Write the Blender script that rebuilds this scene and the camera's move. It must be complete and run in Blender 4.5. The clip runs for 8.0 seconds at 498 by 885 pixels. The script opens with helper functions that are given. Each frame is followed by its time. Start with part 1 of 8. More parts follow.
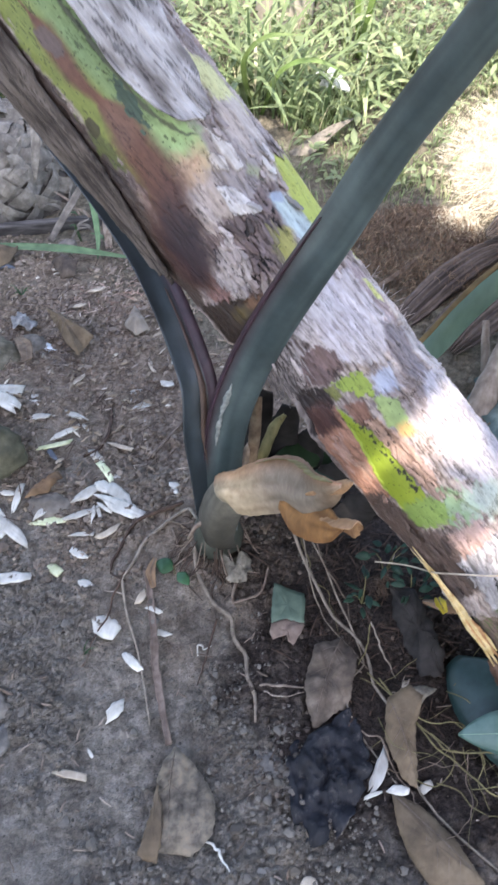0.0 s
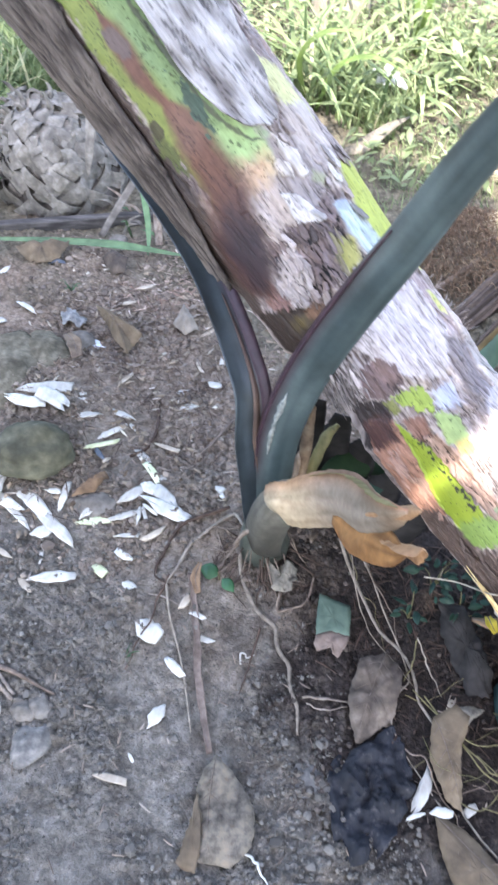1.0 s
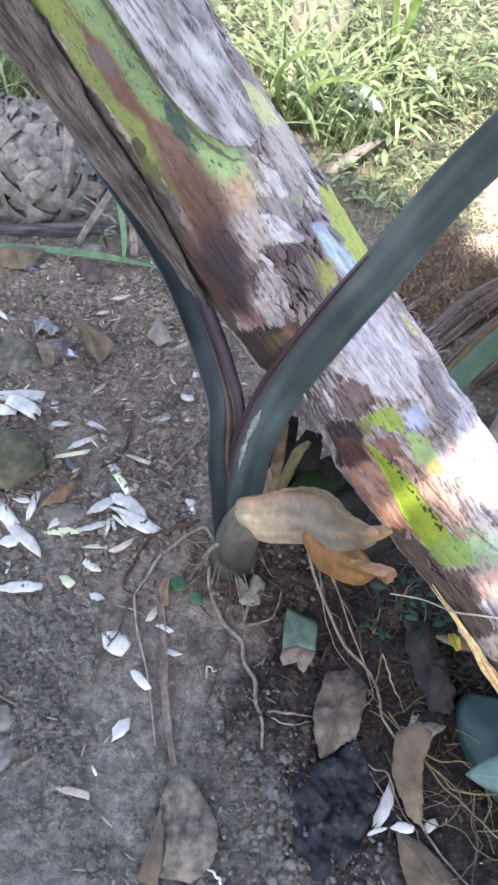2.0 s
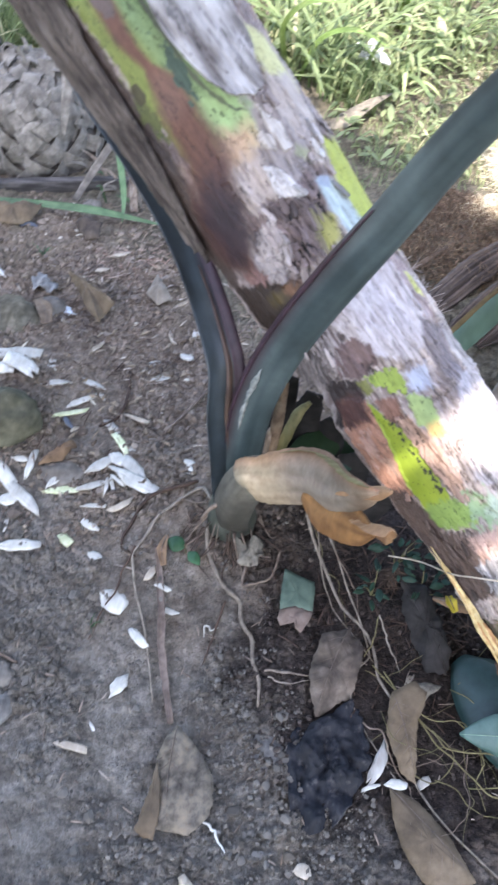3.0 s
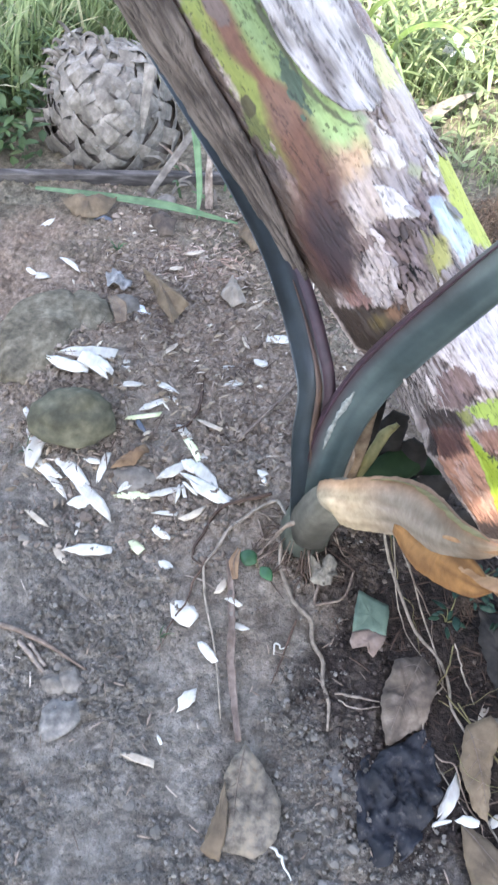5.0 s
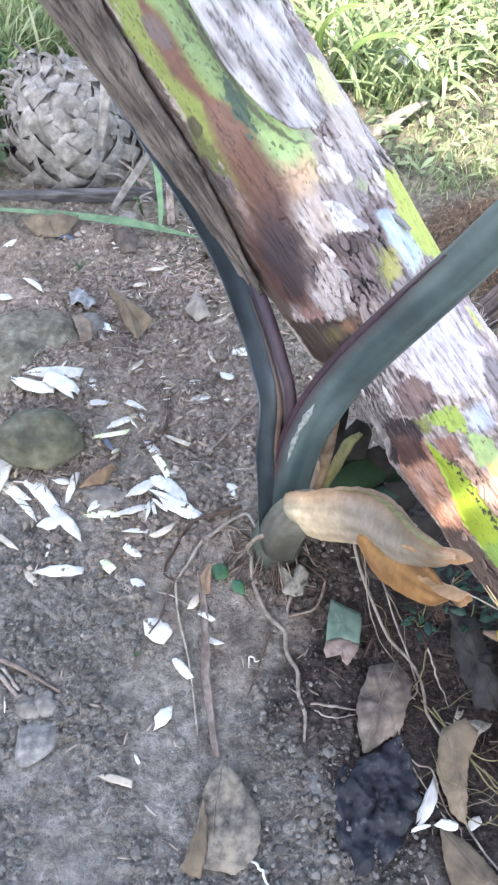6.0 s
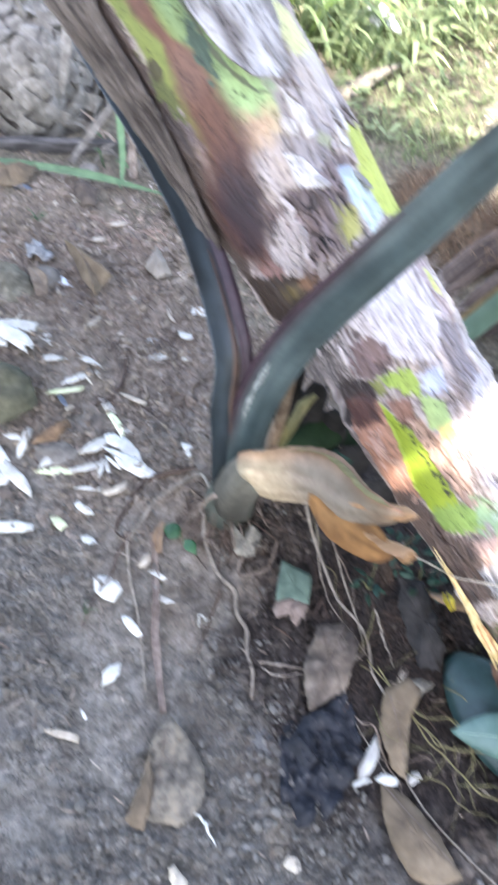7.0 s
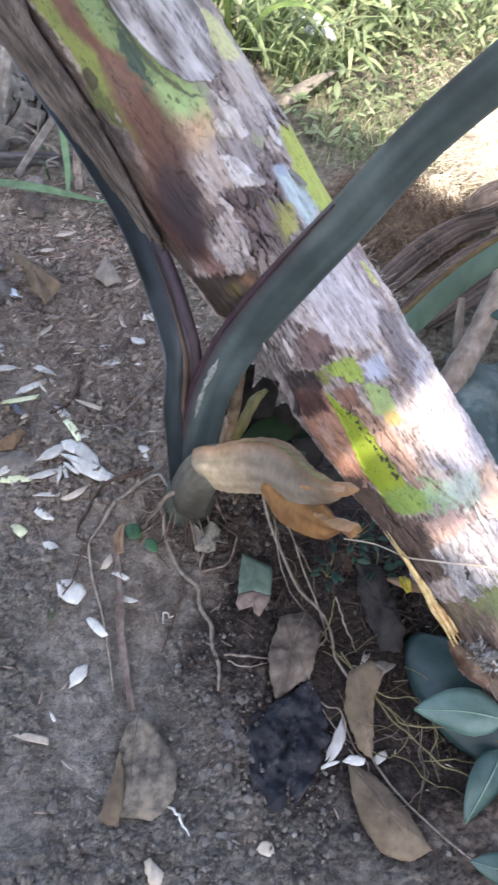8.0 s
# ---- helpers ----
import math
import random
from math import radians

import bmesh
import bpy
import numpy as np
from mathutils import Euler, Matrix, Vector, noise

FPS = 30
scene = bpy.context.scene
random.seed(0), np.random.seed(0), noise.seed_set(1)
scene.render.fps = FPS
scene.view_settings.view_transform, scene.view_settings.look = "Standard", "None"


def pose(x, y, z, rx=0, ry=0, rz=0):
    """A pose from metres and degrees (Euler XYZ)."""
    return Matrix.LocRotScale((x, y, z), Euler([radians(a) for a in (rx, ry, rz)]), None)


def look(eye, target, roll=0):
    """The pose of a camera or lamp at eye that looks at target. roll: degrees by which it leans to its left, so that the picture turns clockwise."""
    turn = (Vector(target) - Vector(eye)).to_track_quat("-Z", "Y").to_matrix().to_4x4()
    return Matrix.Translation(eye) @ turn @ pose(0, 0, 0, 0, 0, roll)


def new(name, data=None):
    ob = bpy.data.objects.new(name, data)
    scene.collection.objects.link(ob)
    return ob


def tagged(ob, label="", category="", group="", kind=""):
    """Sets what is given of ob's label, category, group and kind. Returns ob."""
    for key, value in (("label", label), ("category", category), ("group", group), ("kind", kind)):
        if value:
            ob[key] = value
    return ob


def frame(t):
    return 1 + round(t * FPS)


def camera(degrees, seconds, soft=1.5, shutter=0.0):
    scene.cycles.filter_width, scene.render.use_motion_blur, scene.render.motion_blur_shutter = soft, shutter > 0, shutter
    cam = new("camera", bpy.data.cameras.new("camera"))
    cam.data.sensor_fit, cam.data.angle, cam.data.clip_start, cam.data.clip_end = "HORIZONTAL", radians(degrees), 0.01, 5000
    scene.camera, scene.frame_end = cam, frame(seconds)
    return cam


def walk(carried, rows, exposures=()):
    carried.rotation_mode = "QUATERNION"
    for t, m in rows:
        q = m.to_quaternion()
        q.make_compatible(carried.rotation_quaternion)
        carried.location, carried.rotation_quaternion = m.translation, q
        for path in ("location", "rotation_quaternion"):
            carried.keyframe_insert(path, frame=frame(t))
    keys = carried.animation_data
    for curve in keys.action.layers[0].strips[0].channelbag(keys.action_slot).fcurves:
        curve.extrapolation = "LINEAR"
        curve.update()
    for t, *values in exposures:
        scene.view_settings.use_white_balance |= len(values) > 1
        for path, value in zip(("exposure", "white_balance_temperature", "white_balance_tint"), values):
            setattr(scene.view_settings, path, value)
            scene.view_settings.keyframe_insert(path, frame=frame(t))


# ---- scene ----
cam = camera(36.8, 8.0, soft=2.4, shutter=0.7)
PATH = [
    (0, (0.0000, 0.0000, 1.4500), (0.0000, 0.6561, 0.6953), 0.00),
    (0.5, (-0.0041, 0.0172, 1.4449), (-0.0269, 0.6573, 0.6770), -1.54),
    (1, (-0.0359, 0.0372, 1.4548), (-0.0804, 0.6839, 0.6933), -1.02),
    (1.5, (-0.0508, 0.0353, 1.4704), (-0.0762, 0.7012, 0.7248), 1.43),
    (2.8, (-0.0360, 0.0389, 1.4646), (-0.0233, 0.6689, 0.6882), 4.19),
    (3, (-0.0453, 0.0400, 1.4552), (-0.0430, 0.6618, 0.6720), 4.21),
    (3.5, (-0.0910, 0.0376, 1.4495), (-0.0958, 0.6443, 0.6545), 7.36),
    (4, (-0.1189, 0.0499, 1.4597), (-0.1467, 0.6653, 0.6720), 6.61),
    (4.2, (-0.1213, 0.0519, 1.4461), (-0.1621, 0.6466, 0.6432), 5.38),
    (5.3, (-0.1431, 0.1139, 1.4686), (-0.1851, 0.7186, 0.6733), 3.12),
    (5.5, (-0.1430, 0.1134, 1.4691), (-0.1729, 0.7212, 0.6756), 3.93),
    (6, (-0.1094, 0.1127, 1.4781), (-0.1304, 0.7240, 0.6870), 2.87),
    (6.5, (-0.1242, 0.1164, 1.4694), (-0.1478, 0.7172, 0.6704), 3.55),
    (6.7, (-0.1243, 0.1126, 1.4661), (-0.1342, 0.7220, 0.6734), 5.20),
    (6.8, (-0.1224, 0.1094, 1.4633), (-0.1249, 0.7162, 0.6684), 5.82),
    (6.9, (-0.1216, 0.1031, 1.4530), (-0.0924, 0.7003, 0.6514), 8.86),
    (7, (-0.0946, 0.1049, 1.4612), (-0.0609, 0.6863, 0.6483), 8.72),
    (7.1, (-0.0853, 0.0883, 1.4544), (-0.0251, 0.6603, 0.6363), 10.57),
    (7.2, (-0.0767, 0.0921, 1.4583), (-0.0004, 0.6731, 0.6480), 9.70),
    (7.3, (-0.0745, 0.0838, 1.4656), (0.0159, 0.6780, 0.6663), 10.16),
    (7.5, (-0.0676, 0.0658, 1.4758), (0.0366, 0.6643, 0.6815), 10.69),
    (8, (-0.0737, 0.0621, 1.4737), (0.0062, 0.6561, 0.6732), 9.29),
]
LIGHTNESS = [
    (0.0, 2.64, 6620, 14.7), (0.5, 2.73, 6570, 14.2), (1.0, 3.24, 6470, 13.2), (1.5, 2.80, 6570, 15.2), (3.0, 2.89, 6520, 14.2), (3.5, 3.28, 6520, 12.7), (4.0, 3.42, 6570, 12.2),
    (5.5, 3.32, 6620, 12.2), (6.0, 3.40, 6620, 12.2), (6.5, 3.40, 6570, 12.7), (7.0, 3.36, 6570, 12.7), (7.5, 2.92, 6670, 16.2), (8.0, 2.64, 6770, 16.2)]
walk(cam, [(t, look(eye, target, roll)) for t, eye, target, roll in PATH], LIGHTNESS)

# ---- light ----
SUN = Vector((-0.05, -0.50, 0.86)).normalized()
world = bpy.data.worlds.new("sky")
scene.world = world
world.use_nodes = True
wn, wl = world.node_tree.nodes, world.node_tree.links
sky = wn.new("ShaderNodeTexSky")
sky.sky_type, sky.sun_disc = "NISHITA", False
sky.sun_elevation, sky.sun_rotation = math.asin(SUN.z), math.atan2(SUN.x, SUN.y)
sky.air_density, sky.dust_density, sky.ozone_density = 1.0, 2.5, 0.6
wn["Background"].inputs["Strength"].default_value = 0.15
wl.new(sky.outputs["Color"], wn["Background"].inputs["Color"])
sun = new("sun", bpy.data.lights.new("sun", "SUN"))
sun.data.energy, sun.data.angle, sun.data.color = 2.0, radians(0.6), (1.0, 0.96, 0.89)
sun.matrix_world = look(SUN * 20, (0, 0, 0))

rng = random.Random(7)


# ---- materials ----
def material(name, rough=0.8, spec=0.3):
    m = bpy.data.materials.new(name)
    m.use_nodes = True
    b = m.node_tree.nodes["Principled BSDF"]
    b.inputs["Roughness"].default_value = rough
    b.inputs["Specular IOR Level"].default_value = spec
    return m, m.node_tree.nodes, m.node_tree.links, b


def noise_node(nodes, links, coord, scale, detail=6, stretch=(1, 1, 1), rough=0.6):
    mp = nodes.new("ShaderNodeMapping")
    mp.inputs["Scale"].default_value = [scale * s for s in stretch]
    links.new(coord, mp.inputs["Vector"])
    n = nodes.new("ShaderNodeTexNoise")
    n.inputs["Scale"].default_value = 1.0
    n.inputs["Detail"].default_value = detail
    n.inputs["Roughness"].default_value = rough
    links.new(mp.outputs["Vector"], n.inputs["Vector"])
    return n.outputs["Fac"]


def ramp(nodes, links, fac, stops):
    r = nodes.new("ShaderNodeValToRGB")
    while len(r.color_ramp.elements) < len(stops):
        r.color_ramp.elements.new(0.5)
    for e, (p, c) in zip(r.color_ramp.elements, stops):
        e.position, e.color = p, (*c, 1)
    links.new(fac, r.inputs["Fac"])
    return r.outputs["Color"]


def mix(nodes, links, a, b, fac, blend="MIX"):
    x = nodes.new("ShaderNodeMix")
    x.data_type, x.blend_type = "RGBA", blend
    for socket, v in ((x.inputs[0], fac), (x.inputs[6], a), (x.inputs[7], b)):
        if isinstance(v, (float, int)):
            socket.default_value = v
        elif isinstance(v, tuple):
            socket.default_value = (*v, 1)
        else:
            links.new(v, socket)
    return x.outputs[2]


def bump(nodes, links, bsdf, height, strength, distance):
    b = nodes.new("ShaderNodeBump")
    b.inputs["Strength"].default_value, b.inputs["Distance"].default_value = strength, distance
    links.new(height, b.inputs["Height"])
    links.new(b.outputs["Normal"], bsdf.inputs["Normal"])


def organic(name, stops, scale=30, stretch=(1, 1, 1), rough=0.7, spec=0.3, vary=0.25, dirt=None, thin=0.0, bump_mm=1.0):
    """A mottled natural surface: a colour ramp over noise, a second larger stain noise and a shade of its own for each object."""
    m, n, l, b = material(name, rough, spec)
    co = n.new("ShaderNodeTexCoord").outputs["Object"]
    f = noise_node(n, l, co, scale, 7, stretch)
    col = ramp(n, l, f, stops)
    big = noise_node(n, l, co, scale * 0.22, 3)
    k = ramp(n, l, big, [(0.35, (1 - vary,) * 3), (0.65, (1 + vary * 0.4,) * 3)])
    col = mix(n, l, col, k, 1.0, "MULTIPLY")
    info = n.new("ShaderNodeObjectInfo").outputs["Random"]
    col = mix(n, l, col, ramp(n, l, info, [(0.0, (0.78, 0.76, 0.74)), (1.0, (1.1, 1.1, 1.08))]), 1.0, "MULTIPLY")
    if dirt:
        spots = ramp(n, l, noise_node(n, l, co, scale * 1.7, 4), [(0.58, (0, 0, 0)), (0.80, (0.8, 0.8, 0.8))])
        col = mix(n, l, col, dirt, spots)
    l.new(col, b.inputs["Base Color"])
    bump(n, l, b, f, 0.6, bump_mm / 1000)
    if thin:
        t = n.new("ShaderNodeBsdfTranslucent")
        l.new(col, t.inputs["Color"])
        x = n.new("ShaderNodeMixShader")
        x.inputs["Fac"].default_value = thin
        l.new(b.outputs["BSDF"], x.inputs[1])
        l.new(t.outputs["BSDF"], x.inputs[2])
        l.new(x.outputs["Shader"], n["Material Output"].inputs["Surface"])
    return m


def painted(name, stretch, scale=1.0, rough=0.7, spec=0.3, bump_mm=2.0, along=None, vivid=1.0):
    """A surface coloured by the growth zones stored on its mesh, with fibres along its length."""
    m, n, l, b = material(name, rough, spec)
    co = n.new("ShaderNodeTexCoord").outputs["Object"]
    if along:
        turned = n.new("ShaderNodeMapping")
        turned.inputs["Rotation"].default_value = Vector(along).rotation_difference(Vector((0, 0, 1))).to_euler()
        l.new(co, turned.inputs["Vector"])
        co = turned.outputs["Vector"]
    a = n.new("ShaderNodeVertexColor")
    a.layer_name = "Col"
    f = noise_node(n, l, co, scale, 8, stretch, 0.65)
    g = noise_node(n, l, co, scale * 12, 5, (1, 1, 1))
    col = mix(n, l, a.outputs["Color"], ramp(n, l, f, [(0.3, (0.72, 0.70, 0.68)), (0.7, (1.15, 1.15, 1.15))]), vivid, "MULTIPLY")
    col = mix(n, l, col, ramp(n, l, g, [(0.35, (0.85, 0.85, 0.85)), (0.7, (1.08, 1.08, 1.08))]), vivid, "MULTIPLY")
    l.new(col, b.inputs["Base Color"])
    bump(n, l, b, f, 0.7, bump_mm / 1000)
    return m


def leaf_stuff(name, dark, light, dry, thin=0.35, rough=0.5):
    """Foliage whose leaves differ from island to island."""
    m, n, l, b = material(name, rough, 0.35)
    g = n.new("ShaderNodeNewGeometry").outputs["Random Per Island"]
    col = ramp(n, l, g, [(0.0, dark), (0.6, light), (0.9, light), (0.97, dry)])
    co = n.new("ShaderNodeTexCoord").outputs["Object"]
    col = mix(n, l, col, ramp(n, l, noise_node(n, l, co, 9, 4), [(0.3, (0.7, 0.7, 0.7)), (0.7, (1.15, 1.15, 1.1))]), 1.0, "MULTIPLY")
    l.new(col, b.inputs["Base Color"])
    t = n.new("ShaderNodeBsdfTranslucent")
    l.new(col, t.inputs["Color"])
    x = n.new("ShaderNodeMixShader")
    x.inputs["Fac"].default_value = thin
    l.new(b.outputs["BSDF"], x.inputs[1])
    l.new(t.outputs["BSDF"], x.inputs[2])
    l.new(x.outputs["Shader"], n["Material Output"].inputs["Surface"])
    return m


def soil_material():
    m, n, l, b = material("soil", 0.95, 0.15)
    co = n.new("ShaderNodeTexCoord").outputs["Object"]
    grey = ramp(n, l, noise_node(n, l, co, 34, 9, (1, 1, 1), 0.66), [(0.26, (0.100, 0.090, 0.078)), (0.5, (0.196, 0.177, 0.155)), (0.74, (0.305, 0.279, 0.247))])
    brown = ramp(n, l, noise_node(n, l, co, 48, 9, (1, 1, 1), 0.7), [(0.25, (0.085, 0.060, 0.046)), (0.5, (0.255, 0.196, 0.152)), (0.78, (0.46, 0.37, 0.295))])
    # damp brown loam round the plants, paler trodden earth in front
    sway = noise_node(n, l, co, 4, 5)
    add = n.new("ShaderNodeMath")
    add.operation = "MULTIPLY_ADD"
    l.new(sway, add.inputs[0])
    add.inputs[1].default_value = 1.6
    sep = n.new("ShaderNodeSeparateXYZ")
    l.new(co, sep.inputs["Vector"])
    near = n.new("ShaderNodeClamp")
    near.inputs["Min"].default_value, near.inputs["Max"].default_value = -0.6, 0.5
    l.new(sep.outputs["X"], near.inputs["Value"])
    side = n.new("ShaderNodeMath")
    side.operation = "MULTIPLY_ADD"
    l.new(near.outputs["Result"], side.inputs[0])
    side.inputs[1].default_value = 0.9
    l.new(sep.outputs["Y"], side.inputs[2])
    l.new(side.outputs["Value"], add.inputs[2])
    fac = n.new("ShaderNodeMapRange")
    l.new(add.outputs["Value"], fac.inputs["Value"])
    fac.inputs["From Min"].default_value, fac.inputs["From Max"].default_value = 1.25, 1.85
    col = mix(n, l, grey, brown, fac.outputs["Result"])
    # olive-brown mossy earth under the weeds
    rear = n.new("ShaderNodeMapRange")
    l.new(add.outputs["Value"], rear.inputs["Value"])
    rear.inputs["From Min"].default_value, rear.inputs["From Max"].default_value = 2.0, 2.5
    moss = ramp(n, l, noise_node(n, l, co, 40, 8), [(0.28, (0.070, 0.062, 0.046)), (0.5, (0.150, 0.134, 0.102)), (0.75, (0.27, 0.24, 0.185))])
    col = mix(n, l, col, moss, rear.outputs["Result"])
    # dark humus among the roots, blackened to hold the trunk's shade
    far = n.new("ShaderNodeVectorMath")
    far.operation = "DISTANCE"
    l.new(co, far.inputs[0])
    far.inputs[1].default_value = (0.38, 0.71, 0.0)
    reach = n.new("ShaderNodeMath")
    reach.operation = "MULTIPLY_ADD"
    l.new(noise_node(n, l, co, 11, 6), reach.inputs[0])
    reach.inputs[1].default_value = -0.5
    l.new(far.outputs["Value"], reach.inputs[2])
    shade_fac = n.new("ShaderNodeMapRange")
    l.new(reach.outputs["Value"], shade_fac.inputs["Value"])
    shade_fac.inputs["From Min"].default_value, shade_fac.inputs["From Max"].default_value = 0.30, 0.08
    shaded_humus = ramp(n, l, noise_node(n, l, co, 80, 9), [(0.3, (0.020, 0.016, 0.015)), (0.55, (0.048, 0.038, 0.034)), (0.8, (0.10, 0.079, 0.068))])
    col = mix(n, l, col, shaded_humus, shade_fac.outputs["Result"])
    damp = ramp(n, l, noise_node(n, l, co, 6, 4), [(0.35, (0.84, 0.82, 0.81)), (0.6, (1.06, 1.06, 1.06))])
    col = mix(n, l, col, damp, 1.0, "MULTIPLY")
    dust = ramp(n, l, noise_node(n, l, co, 17, 5, (1, 1, 1), 0.55), [(0.36, (0.86, 0.845, 0.83)), (0.5, (1.0, 1.0, 1.0)), (0.64, (1.07, 1.075, 1.08))])
    col = mix(n, l, col, dust, 1.0, "MULTIPLY")
    # packed grains, each of its own shade
    height = noise_node(n, l, co, 170, 9, (1, 1, 1), 0.7)
    warp = n.new("ShaderNodeTexNoise")
    warp.inputs["Scale"].default_value = 60.0
    l.new(co, warp.inputs["Vector"])
    bent = n.new("ShaderNodeVectorMath")
    bent.operation = "MULTIPLY_ADD"
    l.new(warp.outputs["Color"], bent.inputs[0])
    bent.inputs[1].default_value = (0.022, 0.022, 0.022)
    l.new(co, bent.inputs[2])
    for size, low, rise in ((110, 0.84, 0.2), (260, 0.86, 0.16)):
        cell = n.new("ShaderNodeTexVoronoi")
        cell.inputs["Scale"].default_value = size
        l.new(bent.outputs["Vector"], cell.inputs["Vector"])
        bw = n.new("ShaderNodeRGBToBW")
        l.new(cell.outputs["Color"], bw.inputs["Color"])
        col = mix(n, l, col, ramp(n, l, bw.outputs["Val"], [(0.2, (low, low, low * 0.98)), (0.8, (1.12, 1.11, 1.10))]), 1.0, "MULTIPLY")
        tall = n.new("ShaderNodeMath")
        tall.operation = "MULTIPLY_ADD"
        l.new(cell.outputs["Distance"], tall.inputs[0])
        tall.inputs[1].default_value = -rise
        l.new(height, tall.inputs[2])
        height = tall.outputs["Value"]
    l.new(col, b.inputs["Base Color"])
    bump(n, l, b, height, 0.9, 0.012)
    return m


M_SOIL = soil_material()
STEM_WAY = (-1.113, 0.898, 1.0)
M_TRUNK = painted("banana_stem", (190, 190, 30), 1.0, 0.6, 0.35, 1.2, STEM_WAY, 0.45)
M_SKIN = painted("leaf_skin", (16, 16, 16), 1.0, 0.36, 0.5, 0.6)
M_HUSK = painted("dry_husk", (60, 60, 60), 1.0, 0.85, 0.2, 1.5)
M_CURLED = painted("curled_skin", (55, 55, 55), 1.0, 0.62, 0.3, 1.6)
M_BARK = painted("dry_bark", (170, 170, 20), 1.0, 0.85, 0.2, 3.5, STEM_WAY)
M_FLAKE = organic("bark_flake", [(0.25, (0.15, 0.11, 0.095)), (0.5, (0.34, 0.29, 0.265)), (0.75, (0.54, 0.49, 0.465))], 60, (1, 1, 0.2), 0.9, 0.15)
M_SHEATH = organic("dry_sheath", [(0.25, (0.07, 0.05, 0.04)), (0.5, (0.20, 0.16, 0.13)), (0.75, (0.36, 0.31, 0.27))], 70, (1, 1, 0.07), 0.9, 0.15, bump_mm=3)
M_LEAF_RIM = organic("leaf_margin", [(0.3, (0.025, 0.016, 0.022)), (0.7, (0.058, 0.032, 0.042))], 40, rough=0.5)
M_LEAF_IN = organic("leaf_channel", [(0.3, (0.05, 0.035, 0.04)), (0.7, (0.13, 0.085, 0.06))], 30, (1, 1, 0.2), 0.5)
M_SCAR = organic("pale_scar", [(0.3, (0.12, 0.14, 0.135)), (0.7, (0.32, 0.33, 0.31))], 80)
M_BULB = organic("stem_base", [(0.25, (0.035, 0.045, 0.035)), (0.55, (0.085, 0.095, 0.075)), (0.8, (0.16, 0.16, 0.12))], 35, (1, 1, 0.3), 0.6, 0.35, 0.35)
M_STALK = organic("old_stalk", [(0.3, (0.085, 0.080, 0.030)), (0.7, (0.21, 0.19, 0.09))], 40, (1, 1, 0.2), 0.6, dirt=(0.04, 0.03, 0.02))
M_CHIP = organic("white_pith", [(0.25, (0.40, 0.375, 0.325)), (0.5, (0.54, 0.52, 0.47)), (0.75, (0.65, 0.635, 0.59))], 60, (1, 0.3, 1), 0.75, 0.25, 0.2)
M_CHIP_GREEN = organic("greenish_pith", [(0.2, (0.40, 0.44, 0.20)), (0.6, (0.68, 0.70, 0.48))], 50, (1, 0.3, 1), 0.7)
M_CHIP_TAN = organic("weathered_pith", [(0.2, (0.28, 0.22, 0.16)), (0.6, (0.52, 0.45, 0.36))], 50, (1, 0.3, 1), 0.8)
M_CHIP_BLUE = organic("bluish_wrapper", [(0.2, (0.50, 0.58, 0.66)), (0.6, (0.75, 0.80, 0.86))], 50, rough=0.35)
M_DRY = organic("dry_leaf", [(0.25, (0.07, 0.046, 0.032)), (0.5, (0.165, 0.118, 0.08)), (0.78, (0.27, 0.21, 0.15))], 40, rough=0.8, vary=0.4, dirt=(0.06, 0.04, 0.03), thin=0.1)
M_DRY_GREY = organic("grey_dry_leaf", [(0.25, (0.085, 0.075, 0.062)), (0.5, (0.175, 0.158, 0.132)), (0.78, (0.28, 0.25, 0.20))], 75, rough=0.9, spec=0.1, vary=0.25, dirt=(0.075, 0.06, 0.045), bump_mm=3)
M_DRY_PATCH = organic("patchy_dry_leaf", [(0.28, (0.040, 0.033, 0.027)), (0.42, (0.105, 0.090, 0.074)), (0.56, (0.175, 0.148, 0.115)), (0.75, (0.24, 0.185, 0.13))], 46, rough=0.9, spec=0.1, vary=0.22, dirt=(0.13, 0.085, 0.05), bump_mm=4)
M_CURL_BROWN = organic("curled_brown_leaf", [(0.25, (0.055, 0.033, 0.022)), (0.5, (0.125, 0.075, 0.048)), (0.78, (0.25, 0.16, 0.105))], 45, rough=0.6, spec=0.35, vary=0.35, dirt=(0.05, 0.03, 0.02))
M_VINE_PALE = organic("pale_vine", [(0.25, (0.10, 0.080, 0.062)), (0.5, (0.22, 0.185, 0.15)), (0.78, (0.36, 0.31, 0.255))], 70, rough=0.8)
M_SHADE_LEAF = organic("shade_green_leaf", [(0.25, (0.008, 0.017, 0.007)), (0.6, (0.017, 0.036, 0.013))], 24, rough=0.75, spec=0.15)
M_BLACK_LEAF = organic("blackened_leaf", [(0.25, (0.012, 0.011, 0.011)), (0.6, (0.032, 0.029, 0.028))], 30, rough=0.85, spec=0.15)
M_DRY_RUST = organic("rust_leaf", [(0.25, (0.09, 0.055, 0.035)), (0.6, (0.21, 0.135, 0.08))], 40, rough=0.8)
M_VEIN = organic("leaf_vein", [(0.3, (0.08, 0.06, 0.05)), (0.7, (0.20, 0.155, 0.12))], 40)
M_FOLD = organic("rolled_fold", [(0.25, (0.17, 0.085, 0.04)), (0.6, (0.36, 0.21, 0.11))], 40, rough=0.6)
M_BLADE = organic("grass_blade", [(0.25, (0.045, 0.095, 0.045)), (0.6, (0.10, 0.17, 0.085))], 30, (1, 1, 1), 0.5)
M_BITS = leaf_stuff("dead_bits", (0.10, 0.072, 0.055), (0.26, 0.20, 0.16), (0.56, 0.48, 0.41), 0.0, 0.85)
